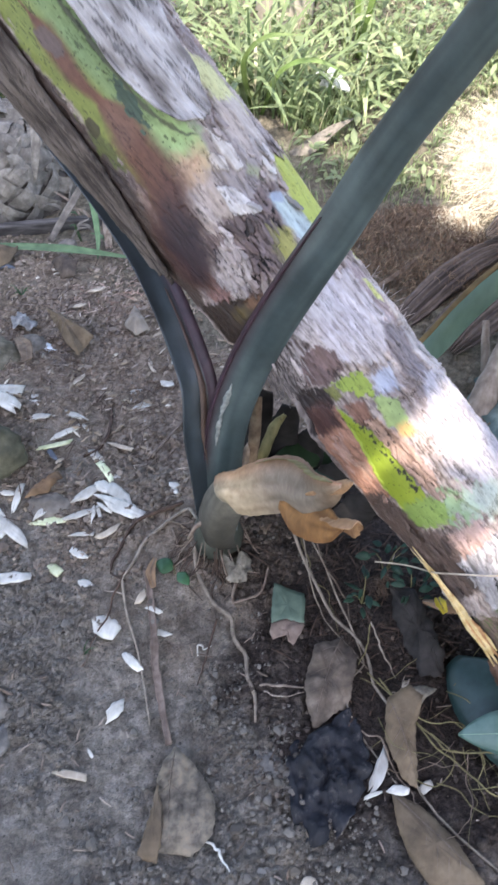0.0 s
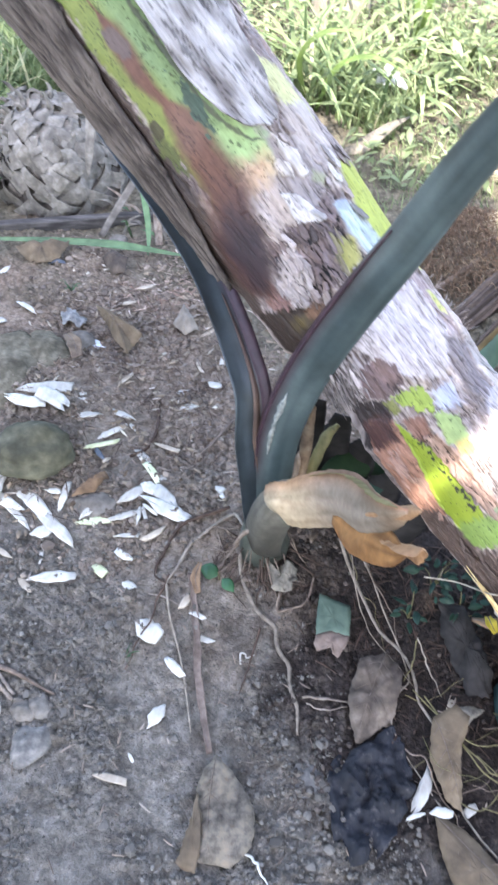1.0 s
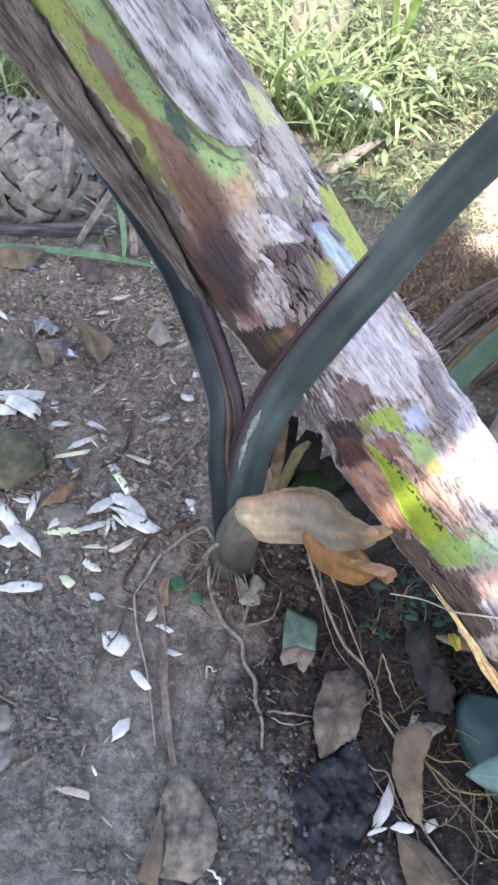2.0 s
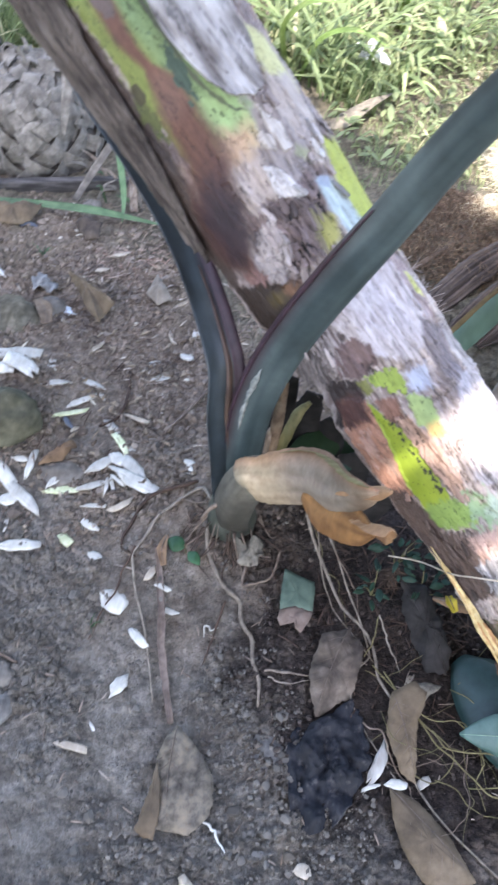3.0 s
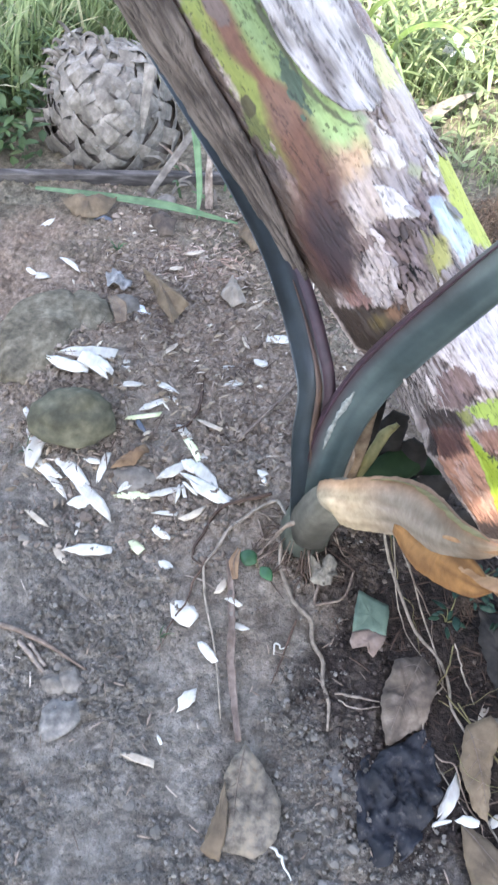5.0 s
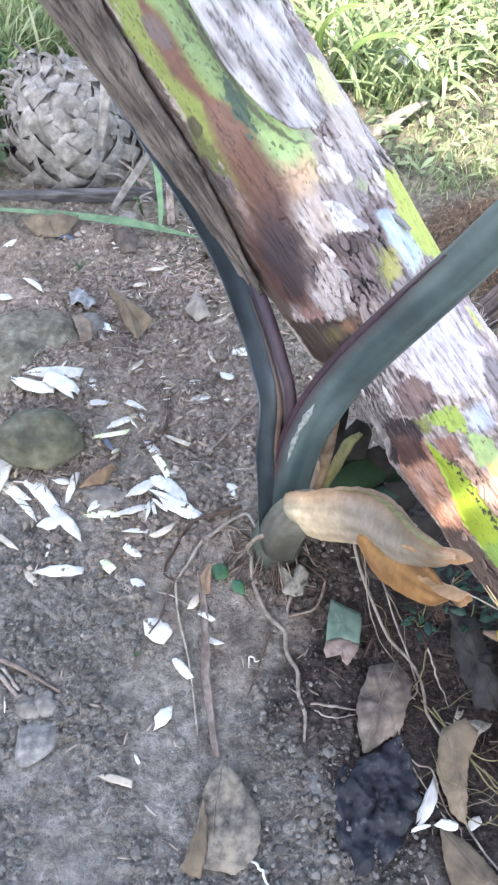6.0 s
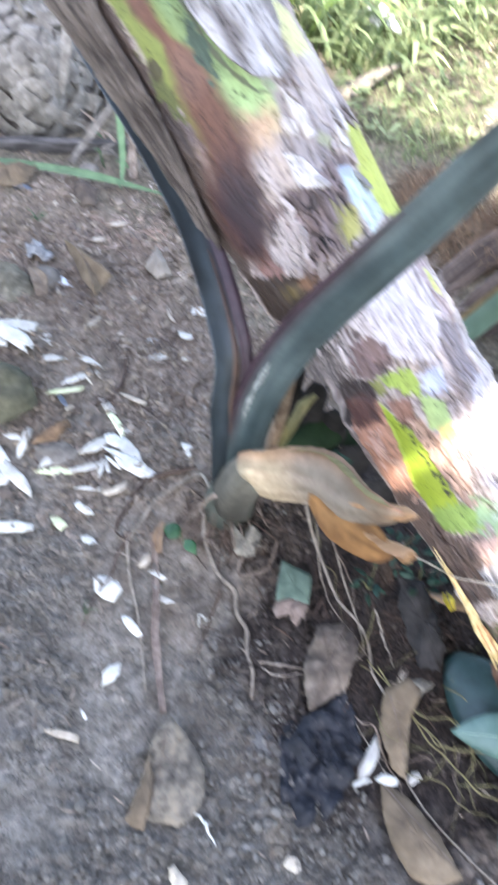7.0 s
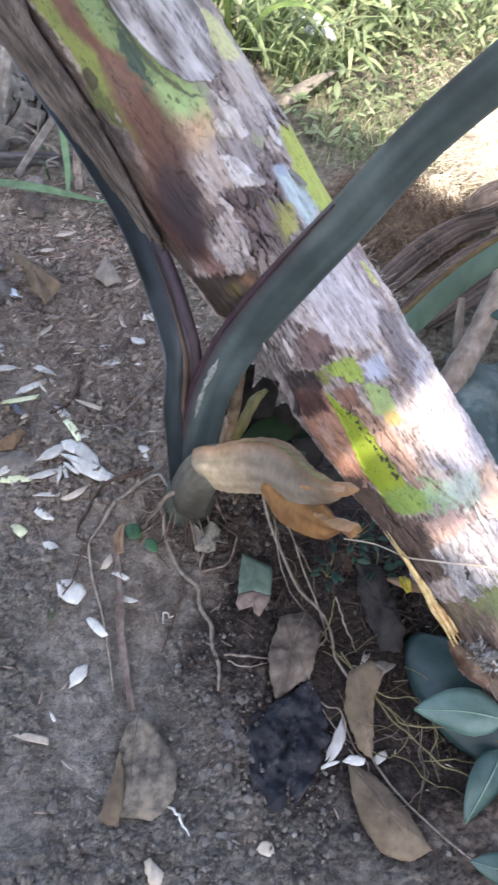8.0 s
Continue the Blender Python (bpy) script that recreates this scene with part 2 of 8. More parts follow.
M_ROOT = organic("root", [(0.25, (0.085, 0.060, 0.047)), (0.55, (0.19, 0.145, 0.115)), (0.8, (0.33, 0.27, 0.215))], 55, rough=0.85)
M_ROOT_DARK = organic("dark_root", [(0.3, (0.035, 0.022, 0.017)), (0.7, (0.10, 0.065, 0.048))], 55, rough=0.9)
M_VINE = organic("straw_vine", [(0.3, (0.085, 0.072, 0.034)), (0.7, (0.215, 0.185, 0.09))], 55, rough=0.75)
M_WOOD = organic("weathered_wood", [(0.25, (0.10, 0.075, 0.06)), (0.5, (0.22, 0.18, 0.15)), (0.8, (0.36, 0.31, 0.27))], 40, (1, 1, 0.1), 0.85, 0.2)
M_PLANK = organic("old_board", [(0.25, (0.028, 0.025, 0.024)), (0.5, (0.068, 0.062, 0.060)), (0.8, (0.17, 0.156, 0.15))], 60, (0.12, 1, 1), 0.85, 0.2)
M_FROND = organic("plaited_frond", [(0.2, (0.070, 0.062, 0.054)), (0.5, (0.165, 0.150, 0.132)), (0.8, (0.33, 0.306, 0.275))], 35, (1, 1, 1), 0.75, 0.25, 0.3)
# frond colour darkened to paint the shade inside the weave
M_FROND_DARK = organic("shaded_frond", [(0.3, (0.045, 0.038, 0.033)), (0.7, (0.11, 0.095, 0.082))], 35)
M_SHREDS = leaf_stuff("root_shreds", (0.10, 0.09, 0.085), (0.24, 0.225, 0.215), (0.42, 0.40, 0.385), 0.0, 0.9)
M_STONE = organic("stone", [(0.25, (0.09, 0.085, 0.08)), (0.5, (0.17, 0.16, 0.15)), (0.8, (0.30, 0.275, 0.245))], 60, rough=0.9, spec=0.15, vary=0.3, bump_mm=4)
M_ROCK = organic("flat_rock", [(0.25, (0.058, 0.052, 0.038)), (0.5, (0.135, 0.118, 0.086)), (0.8, (0.23, 0.20, 0.155))], 48, rough=0.95, spec=0.1, vary=0.45, dirt=(0.07, 0.055, 0.042), bump_mm=9)
M_MOSSY = organic("mossy_stone", [(0.2, (0.050, 0.050, 0.036)), (0.5, (0.105, 0.103, 0.072)), (0.8, (0.18, 0.172, 0.12))], 36, rough=0.9, spec=0.15, vary=0.4, bump_mm=4)
M_EARTH = organic("earth_clod", [(0.25, (0.085, 0.074, 0.065)), (0.5, (0.175, 0.156, 0.136)), (0.8, (0.27, 0.243, 0.214))], 38, rough=0.95, spec=0.1, bump_mm=4)
M_CLOTH = organic("dark_cloth", [(0.25, (0.007, 0.007, 0.010)), (0.55, (0.015, 0.016, 0.021)), (0.85, (0.05, 0.046, 0.047))], 30, rough=0.75, dirt=(0.14, 0.125, 0.115))
M_GREEN = organic("green_leaf", [(0.25, (0.02, 0.075, 0.03)), (0.6, (0.05, 0.15, 0.06))], 30, rough=0.45, spec=0.45, thin=0.25)
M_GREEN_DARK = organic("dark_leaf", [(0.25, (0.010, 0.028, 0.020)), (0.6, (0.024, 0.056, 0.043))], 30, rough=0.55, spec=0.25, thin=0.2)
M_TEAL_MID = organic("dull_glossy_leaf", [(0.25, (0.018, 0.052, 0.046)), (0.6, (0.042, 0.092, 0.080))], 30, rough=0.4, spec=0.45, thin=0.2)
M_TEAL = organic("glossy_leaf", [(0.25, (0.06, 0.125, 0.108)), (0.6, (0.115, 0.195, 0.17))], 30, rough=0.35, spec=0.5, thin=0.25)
# the glossy leaf once more, with shade put into its colour
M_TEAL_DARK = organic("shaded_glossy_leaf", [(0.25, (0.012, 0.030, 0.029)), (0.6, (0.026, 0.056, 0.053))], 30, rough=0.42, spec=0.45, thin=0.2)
M_GREENPIECE = organic("cut_leaf", [(0.25, (0.05, 0.082, 0.062)), (0.6, (0.09, 0.128, 0.095))], 30, rough=0.55)
M_GOLD = organic("golden_strip", [(0.25, (0.40, 0.25, 0.08)), (0.5, (0.62, 0.47, 0.22)), (0.75, (0.74, 0.62, 0.38))], 60, rough=0.55, spec=0.4)
M_RUST_STRIP = organic("orange_strip", [(0.25, (0.26, 0.12, 0.05)), (0.6, (0.50, 0.28, 0.13))], 50, rough=0.6)
M_PINK = organic("withered_end", [(0.25, (0.11, 0.075, 0.055)), (0.5, (0.19, 0.14, 0.115)), (0.75, (0.30, 0.235, 0.21))], 30, rough=0.7)
M_YELLOW = organic("yellow_leaf", [(0.3, (0.55, 0.42, 0.03)), (0.7, (0.72, 0.60, 0.08))], 30, rough=0.6, thin=0.3)
M_PETIOLE = organic("green_petiole", [(0.25, (0.055, 0.105, 0.075)), (0.6, (0.11, 0.185, 0.135))], 18, (1, 1, 0.2), 0.5, 0.4)
M_PETIOLE_RIM = organic("petiole_rim", [(0.3, (0.08, 0.055, 0.025)), (0.7, (0.17, 0.125, 0.055))], 30)
M_GRASS = leaf_stuff("grass_blades", (0.10, 0.145, 0.058), (0.25, 0.31, 0.15), (0.52, 0.48, 0.31), 0.45)
M_WEED = leaf_stuff("weed_leaves", (0.13, 0.17, 0.08), (0.31, 0.37, 0.20), (0.52, 0.50, 0.32), 0.5)
# copy of the weed leaves whose colour holds the shade beside the bundle
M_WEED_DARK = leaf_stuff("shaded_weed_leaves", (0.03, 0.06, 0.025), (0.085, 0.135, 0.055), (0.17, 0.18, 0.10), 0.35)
M_CROWN = leaf_stuff("crown_leaves", (0.02, 0.05, 0.015), (0.06, 0.12, 0.035), (0.10, 0.12, 0.04), 0.25)
M_HAY = leaf_stuff("pale_straw", (0.42, 0.36, 0.26), (0.68, 0.60, 0.46), (0.78, 0.72, 0.58), 0.1, 0.8)
M_MULCH = leaf_stuff("brown_mulch", (0.075, 0.045, 0.030), (0.19, 0.125, 0.080), (0.38, 0.28, 0.18), 0.05, 0.85)
M_CORE = organic("packed_straw", [(0.25, (0.34, 0.28, 0.20)), (0.5, (0.54, 0.46, 0.34)), (0.75, (0.68, 0.60, 0.47))], 60, (1, 1, 1), 0.9, 0.1, 0.35, bump_mm=6)
M_TREE = organic("pale_tree_bark", [(0.25, (0.22, 0.19, 0.15)), (0.6, (0.42, 0.38, 0.31))], 14, (1, 1, 0.3), 0.9, 0.1)
M_TARP = organic("teal_tarpaulin", [(0.25, (0.022, 0.040, 0.036)), (0.5, (0.060, 0.090, 0.083)), (0.75, (0.20, 0.24, 0.23))], 14, rough=0.5, dirt=(0.05, 0.05, 0.04))
M_FLOWER = organic("white_petals", [(0.3, (0.75, 0.74, 0.68)), (0.7, (0.9, 0.9, 0.86))], 30, rough=0.6, thin=0.3)
M_BLUE = organic("blue_scrap", [(0.3, (0.05, 0.062, 0.085)), (0.7, (0.13, 0.15, 0.19))], 30, rough=0.4)


# ---- builders ----
def shell(name, verts, faces, mat, parent=None, base=(0, 0, 0), label="", smooth=True, colors=None):
    """One mesh object from world places; its origin lies at base, or at its parent's."""
    origin = parent.matrix_world.translation if parent else Vector(base)
    me = bpy.data.meshes.new(name)
    me.from_pydata([tuple(Vector(v) - origin) for v in verts], [], faces)
    me.materials.append(mat)
    if smooth:
        me.polygons.foreach_set("use_smooth", [True] * len(me.polygons))
    if colors is not None:
        at = me.color_attributes.new("Col", "FLOAT_COLOR", "POINT")
        at.data.foreach_set("color", np.asarray(colors, np.float32).ravel())
    me.update()
    ob = new(name, me)
    if parent:
        ob.parent = parent
    else:
        ob.location = origin
    if label:
        ob["label"] = label
    return ob


def empty(name, at, label, category, group="", kind=""):
    ob = new(name)
    ob.location = at
    ob.empty_display_size = 0.05
    bpy.context.view_layer.update()
    return tagged(ob, label, category, group, kind)


def sub(name, verts, faces, mat, part, label="", **kw):
    """A piece of a part: its mesh lies in the same world places."""
    ob = shell(name, verts, faces, mat, None, part.parent.matrix_world.translation, label, **kw)
    ob.location = (0, 0, 0)
    ob.parent = part
    return ob


def curve(pts, n):
    """A smooth line through the points, as an array of n places."""
    p = np.array(pts, float)
    if len(p) == 2:
        return p[0] + np.linspace(0, 1, n)[:, None] * (p[1] - p[0])
    p = np.vstack([2 * p[0] - p[1], p, 2 * p[-1] - p[-2]])
    u = np.linspace(0, len(p) - 3 - 1e-9, n)
    i = u.astype(int)
    f = (u - i)[:, None]
    a, b, c, d = p[i], p[i + 1], p[i + 2], p[i + 3]
    return 0.5 * (2 * b + (c - a) * f + (2 * a - 5 * b + 4 * c - d) * f**2 + (3 * b - a - 3 * c + d) * f**3)


def unit(v):
    return v / np.maximum(np.linalg.norm(v, axis=-1, keepdims=True), 1e-9)


def ribbon(pts, widths, face, cup=0.15, thick=0.003, n=24, m=7, wave=0.0, ragged=0.0, seed=1, twist=0.0):
    """A thick leaf-like band along a line. face: the way its front looks; cup: how far its margins bend back, in widths."""
    c = curve(pts, n)
    w = np.interp(np.linspace(0, 1, n), np.linspace(0, 1, len(widths)), widths)
    t = unit(np.gradient(c, axis=0))
    side = unit(np.cross(t, np.broadcast_to(np.array(face, float), c.shape)))
    nor = np.cross(side, t)
    if twist:
        k = np.linspace(0, radians(twist), n)[:, None]
        side, nor = side * np.cos(k) + nor * np.sin(k), nor * np.cos(k) - side * np.sin(k)
    r = random.Random(seed)
    ph = [r.uniform(0, 6.28) for _ in range(6)]
    a = np.linspace(-1, 1, m)
    front, back = [], []
    for i in range(n):
        rag = [1 + ragged * r.uniform(-1, 1), 1 + ragged * r.uniform(-1, 1)]
        for q in a:
            z = -cup * w[i] * q * q + wave * w[i] * (math.sin(9 * i / n + ph[0] + 2 * q) * 0.6 + math.sin(17 * i / n + ph[1] - 3 * q) * 0.4)
            p = c[i] + side[i] * q * w[i] / 2 * (rag[0] if q < 0 else rag[1]) + nor[i] * z
            front.append(p)
            back.append(p - nor[i] * thick * (1 - 0.7 * abs(q) ** 3))
    v = front + back
    o = n * m
    f = []
    for i in range(n - 1):
        for j in range(m - 1):
            k = i * m + j
            f.append((k, k + 1, k + m + 1, k + m))
            f.append((o + k, o + k + m, o + k + m + 1, o + k + 1))
        for j in (0, m - 1):
            k = i * m + j
            f.append((k, k + m, o + k + m, o + k) if j == 0 else (k, o + k, o + k + m, k + m))
    for i in (0, n - 1):
        for j in range(m - 1):
            k = i * m + j
            f.append((k, o + k, o + k + 1, k + 1) if i == 0 else (k, k + 1, o + k + 1, o + k))
    return v, f


def streaks(n, m, seed, dark, light, freq=9, along=3, mottle=0.35):
    """Colours for a ribbon: fibres that run its length, with some blotches."""
    i, q = np.meshgrid(np.linspace(0, 1, n), np.linspace(-1, 1, m), indexing="ij")
    k = (1 - mottle) * fbm(q * freq + seed * 3.1 + 40, i * along + seed, seed, 3) + mottle * fbm(q * 2 + 9, i * along * 3, seed + 5, 3)
    k = step(0.25, 0.75, k)[..., None]
    c = (np.array(dark) * (1 - k) + np.array(light) * k).reshape(-1, 3)
    c = np.concatenate([c, c * 0.8])
    return np.concatenate([c, np.ones((len(c), 1))], 1)


def tube(pts, radii, n=24, m=8, rough=0.0, seed=1, flat=1.0):
    """A closed round strand along a line, uneven by rough."""
    c = curve(pts, n)
    w = np.interp(np.linspace(0, 1, n), np.linspace(0, 1, len(radii)), radii)
    t = unit(np.gradient(c, axis=0))
    ref = np.array([0.31, 0.22, 0.92])
    s = unit(np.cross(t, ref))
    u = np.cross(s, t)
    r = random.Random(seed)
    v, f = [], []
    for i in range(n):
        for j in range(m):
            a = 2 * math.pi * j / m
            k = w[i] * (1 + rough * r.uniform(-1, 1))
            v.append(c[i] + s[i] * math.cos(a) * k + u[i] * math.sin(a) * k * flat)
    for i in range(n - 1):
        for j in range(m):
            k, q = i * m + j, i * m + (j + 1) % m
            f.append((k, q, q + m, k + m))
    f.append(tuple(range(m - 1, -1, -1)))
    f.append(tuple((n - 1) * m + j for j in range(m)))
    return v, f


def joined(pieces):
    """Several (verts, faces) as one."""
    v, f = [], []
    for pv, pf in pieces:
        o = len(v)
        v.extend(pv)
        f.extend(tuple(o + i for i in q) for q in pf)
    return v, f


def lattice(ix, iy, seed):
    h = np.sin(ix * 127.1 + iy * 311.7 + seed * 74.7) * 43758.5453
    return h - np.floor(h)


def field(x, y, seed=0, wrap=None):
    """Smooth noise in 0..1 over arrays."""
    ix, iy = np.floor(x), np.floor(y)
    fx, fy = x - ix, y - iy
    fx, fy = fx * fx * (3 - 2 * fx), fy * fy * (3 - 2 * fy)
    jx = ix + 1
    if wrap:
        ix, jx = ix % wrap, jx % wrap
    a, b = lattice(ix, iy, seed), lattice(jx, iy, seed)
    c, d = lattice(ix, iy + 1, seed), lattice(jx, iy + 1, seed)
    return (a * (1 - fx) + b * fx) * (1 - fy) + (c * (1 - fx) + d * fx) * fy


def fbm(x, y, seed=0, octaves=4, wrap=None):
    total, amp, norm = 0, 1.0, 0
    for o in range(octaves):
        total = total + amp * field(x * 2**o, y * 2**o, seed + o * 13, wrap * 2**o if wrap else None)
        norm += amp
        amp *= 0.55
    return total / norm


def step(a, b, x):
    k = np.clip((x - a) / (b - a), 0, 1)
    return k * k * (3 - 2 * k)


def grains(x, y, seed):
    """Angular packed lumps in 0..1: the nearest of jittered grid points, each with a height of its own."""
    x, y = x + 0.25 * (field(x * 2.3, y * 2.3, seed + 5) - 0.5), y + 0.25 * (field(x * 2.3 + 7, y * 2.3, seed + 6) - 0.5)
    ix, iy = np.floor(x), np.floor(y)
    near, second, tall = np.full(np.shape(x), 9.0), np.full(np.shape(x), 9.0), np.zeros(np.shape(x))
    for dx in (-1, 0, 1):
        for dy in (-1, 0, 1):
            cx, cy = ix + dx, iy + dy
            d = np.hypot(cx + lattice(cx, cy, seed) - x, cy + lattice(cx, cy, seed + 1) - y)
            closer = d < near
            second = np.where(closer, near, np.minimum(second, d))
            tall = np.where(closer, lattice(cx, cy, seed + 2), tall)
            near = np.where(closer, d, near)
    return (0.25 + 0.75 * tall) * step(0.0, 0.35, second - near)


def level(x, y):
    """The ground's height without its crumbs."""
    x, y = np.asarray(x, float), np.asarray(y, float)
    return (-0.055 + 0.055 * step(0.35, 0.95, y) + 0.05 * np.exp(-((x + 0.07) ** 2 + (y - 1.0) ** 2) / 0.05)
            + 0.07 * np.exp(-((x + 0.66) ** 2 + (y - 1.33) ** 2) / 0.06))


def crumbs(x, y):
    near = 1 - step(2.6, 5.0, np.hypot(x, y - 1))
    a = fbm(x * 9, y * 9, 3, 3) - 0.5
    b = np.maximum(fbm(x * 38, y * 38, 5, 3) - 0.47, 0)
    c = fbm(x * 95, y * 95, 8, 2) - 0.5
    loose = step(0.36, 0.54, fbm(x * 7 + 9, y * 7, 17, 3))
    lumps = 0.62 * grains(x * 46, y * 46, 11) * (0.35 + 0.65 * loose) + 0.42 * grains(x * 105, y * 105, 12) * (0.45 + 0.55 * loose)
    return near * (0.022 * a + (0.010 + 0.016 * loose) * b + (0.002 + 0.005 * loose) * c + 0.014 * lumps)


def on_ground(x, y, up=0.0):
    return (x, y, float(level(x, y)) + up)


# ---- ground: fine near the plants, one sheet to the horizon ----
def build_ground():
    xs = np.concatenate([[-400, -80, -25, -10, -5, -3.2], np.linspace(-2.2, -1.15, 36)[:-1], np.linspace(-1.15, 0.95, 460)[:-1], np.linspace(0.95, 2.2, 44), [3.2, 5, 10, 25, 80, 400]])
    ys = np.concatenate([[-400, -80, -25, -10, -4, -1.5], np.linspace(-0.6, 0.1, 14)[:-1], np.linspace(0.1, 1.25, 330)[:-1], np.linspace(1.25, 2.3, 190)[:-1], np.linspace(2.3, 5, 70), [7, 10, 25, 80, 400]])
    X, Y = np.meshgrid(xs, ys)
    Z = level(X, Y) + crumbs(X, Y)
    v = np.stack([X, Y, Z], -1).reshape(-1, 3)
    w, h = len(xs), len(ys)
    i = np.arange((h - 1) * w).reshape(h - 1, w)[:, :-1].ravel()
    f = np.stack([i, i + 1, i + w + 1, i + w], 1).tolist()
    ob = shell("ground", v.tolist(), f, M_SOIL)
    return tagged(ob, "grey-brown bare soil with crumbs and trodden patches", "ground", kind="structure")


build_ground()


# ---- the leaning banana trunk ----
AXIS_AT = np.array([0.0803, 1.0793, 0.6])
AXIS = unit(np.array([-1.113, 0.898, 1.0]))
OVER = unit(np.array([0, 0, 1.0]) - AXIS[2] * AXIS)
ROUND = np.cross(AXIS, OVER)


def girth(s):
    return np.maximum(0.135 + 0.03 * s, 0.121) + 0.05 * step(-0.72, -1.0, s)


def on_trunk(s, deg, lift=0.0):
    """World places at s metres along the trunk and deg round it from its upper side."""
    s, a = np.asarray(s, float)[..., None], np.radians(np.asarray(deg, float))[..., None]
    return AXIS_AT + AXIS * s + (OVER * np.cos(a) + ROUND * np.sin(a)) * (girth(s) + np.asarray(lift, float)[..., None])


def inside(U, W, corners):
    """Signed distance in mm to a patch's outline, positive within; corners are (metres along, degrees round)."""
    P = [(q * 1000, d * 2.27) for q, d in corners]
    best, odd = np.full(U.shape, 1e9), np.zeros(U.shape, bool)
    for (x0, y0), (x1, y1) in zip(P, P[1:] + P[:1]):
        dx, dy = x1 - x0, y1 - y0
        k = np.clip(((U - x0) * dx + (W - y0) * dy) / (dx * dx + dy * dy + 1e-9), 0, 1)
        best = np.minimum(best, (U - x0 - k * dx) ** 2 + (W - y0 - k * dy) ** 2)
        odd ^= ((y0 > W) != (y1 > W)) & (U < x0 + (W - y0) * dx / (dy if abs(dy) > 1e-9 else 1e-9))
    return np.sqrt(best) * np.where(odd, 1, -1)


def zones(S, T):
    """The trunk's colours, how flaky it is and how far its torn layers stand up (metres), over places S and turns T."""
    U, W = S * 1000, T * 2.27
    wig = (fbm(T / 9 + 20, S * 26, 31, 4) - 0.5) * 2
    fine = (fbm(T / 3 + 20, S * 60, 37, 3) - 0.5) * 2
    fray = (fbm(W / 2.6 + 90, U / 40 + 50, 33, 3) - 0.5) * 2
    nick = (fbm(W / 9 + 70, U / 9 + 70, 35, 4) - 0.5) * 2
    silk = fbm(W / 1.6 + 200, U / 30 + 40, 41, 4)
    soft = fbm(W / 22 + 60, U / 40 + 90, 43, 4)
    mott = fbm(W / 6 + 30, U / 9 + 30, 45, 4)
    hue = fbm(T / 16 + 30, S * 12, 67, 3)
    tint = np.stack([0.95 + 0.13 * hue, 0.985 + 0.03 * hue, 1.05 - 0.14 * hue], -1)
    crack = step(0.040, 0.016, np.abs(fbm(W / 5 + 400, U / 52 + 10, 61, 4) - 0.5)) * step(0.46, 0.60, fbm(W / 16 + 20, U / 40 + 60, 63, 3))
    k = step(0.30, 0.70, 0.38 * soft + 0.34 * mott + 0.28 * silk)[..., None]
    col = np.array([0.15, 0.112, 0.102]) * (1 - k) + np.array([0.36, 0.308, 0.285]) * k
    col = col * (1 - 0.6 * crack[..., None]) * tint
    flaky, high = np.ones_like(S), np.zeros_like(S)

    def lay(mask, c, smooth_skin=1.0, grain=0.30):
        nonlocal col, flaky
        mask = np.clip(mask, 0, 1)
        shade = (1 + grain * ((0.5 * mott + 0.2 * soft + 0.3 * silk) - 0.5) * 2.4)[..., None] * (1 - 0.45 * crack[..., None] * grain / 0.3) * tint
        col = col * (1 - mask[..., None]) + np.array(c) * shade * mask[..., None]
        flaky = flaky * (1 - smooth_skin * mask)

    def spot(s, t, hs, ht, c, blur=0.35, skin=1.0, rough=0.75):
        d = np.sqrt(((S - s) / hs) ** 2 + ((T - t) / ht) ** 2) + rough * wig * 0.6 + rough * fine * 0.55
        lay(step(1 + blur * 0.3, 1 - blur * 0.3, d), c, skin)

    def patch(corners, c, blur=2.0, torn=6.0, skin=1.0, lift=0.0, grain=0.30):
        """A patch with a frayed outline; lift (mm) makes it a layer with a real edge."""
        nonlocal high
        d = inside(U + torn * (1.3 * fray + 0.9 * nick), W + torn * (0.9 * nick + 0.25 * fine), corners)
        lay(step(-blur, blur, d), c, skin, grain)
        if lift:
            high = high + lift / 1000 * step(-0.8, 0.8, d)

    # tan and pale papery bark above, mauve-brown crust below it
    patch([(0.43, 4), (0.385, 30), (0.285, 32), (0.315, 6)], (0.44, 0.42, 0.20), 9, 8, 0.9)
    patch([(0.325, 2), (0.315, 30), (0.225, 26), (0.23, -8)], (0.36, 0.305, 0.27), 7, 8, 0.6)
    patch([(0.30, -26), (0.26, -2), (0.20, 2), (0.16, -20), (0.20, -34)], (0.25, 0.213, 0.20), 6, 9, 0.5)
    patch([(0.165, -62), (0.16, -30), (0.17, -8), (0.11, -4), (0.06, -20), (0.045, -48), (0.10, -70)], (0.16, 0.118, 0.11), 4, 9, 0.0, 0.0, 0.7)
    patch([(0.275, -50), (0.265, -27), (0.205, -29), (0.158, -35), (0.172, -55), (0.236, -58)], (0.315, 0.258, 0.225), 2, 9, 0.5, 3.0, 0.5)
    patch([(0.135, -62), (0.148, -46), (0.085, -48), (0.048, -64), (0.07, -82)], (0.33, 0.28, 0.262), 2, 10, 0.1, 3.5, 0.6)
    patch([(0.10, -92), (0.12, -76), (0.07, -70), (0.055, -86)], (0.18, 0.10, 0.085), 5, 8, 0.3)
    patch([(0.296, -15), (0.252, -8), (0.211, -9.5), (0.213, -16), (0.249, -17)], (0.43, 0.395, 0.37), 0.9, 1.8, 0.4, 4.0, 0.4)
    patch([(0.268, -24), (0.240, -17), (0.220, -20), (0.238, -27)], (0.41, 0.375, 0.35), 0.9, 1.8, 0.4, 3.4, 0.4)
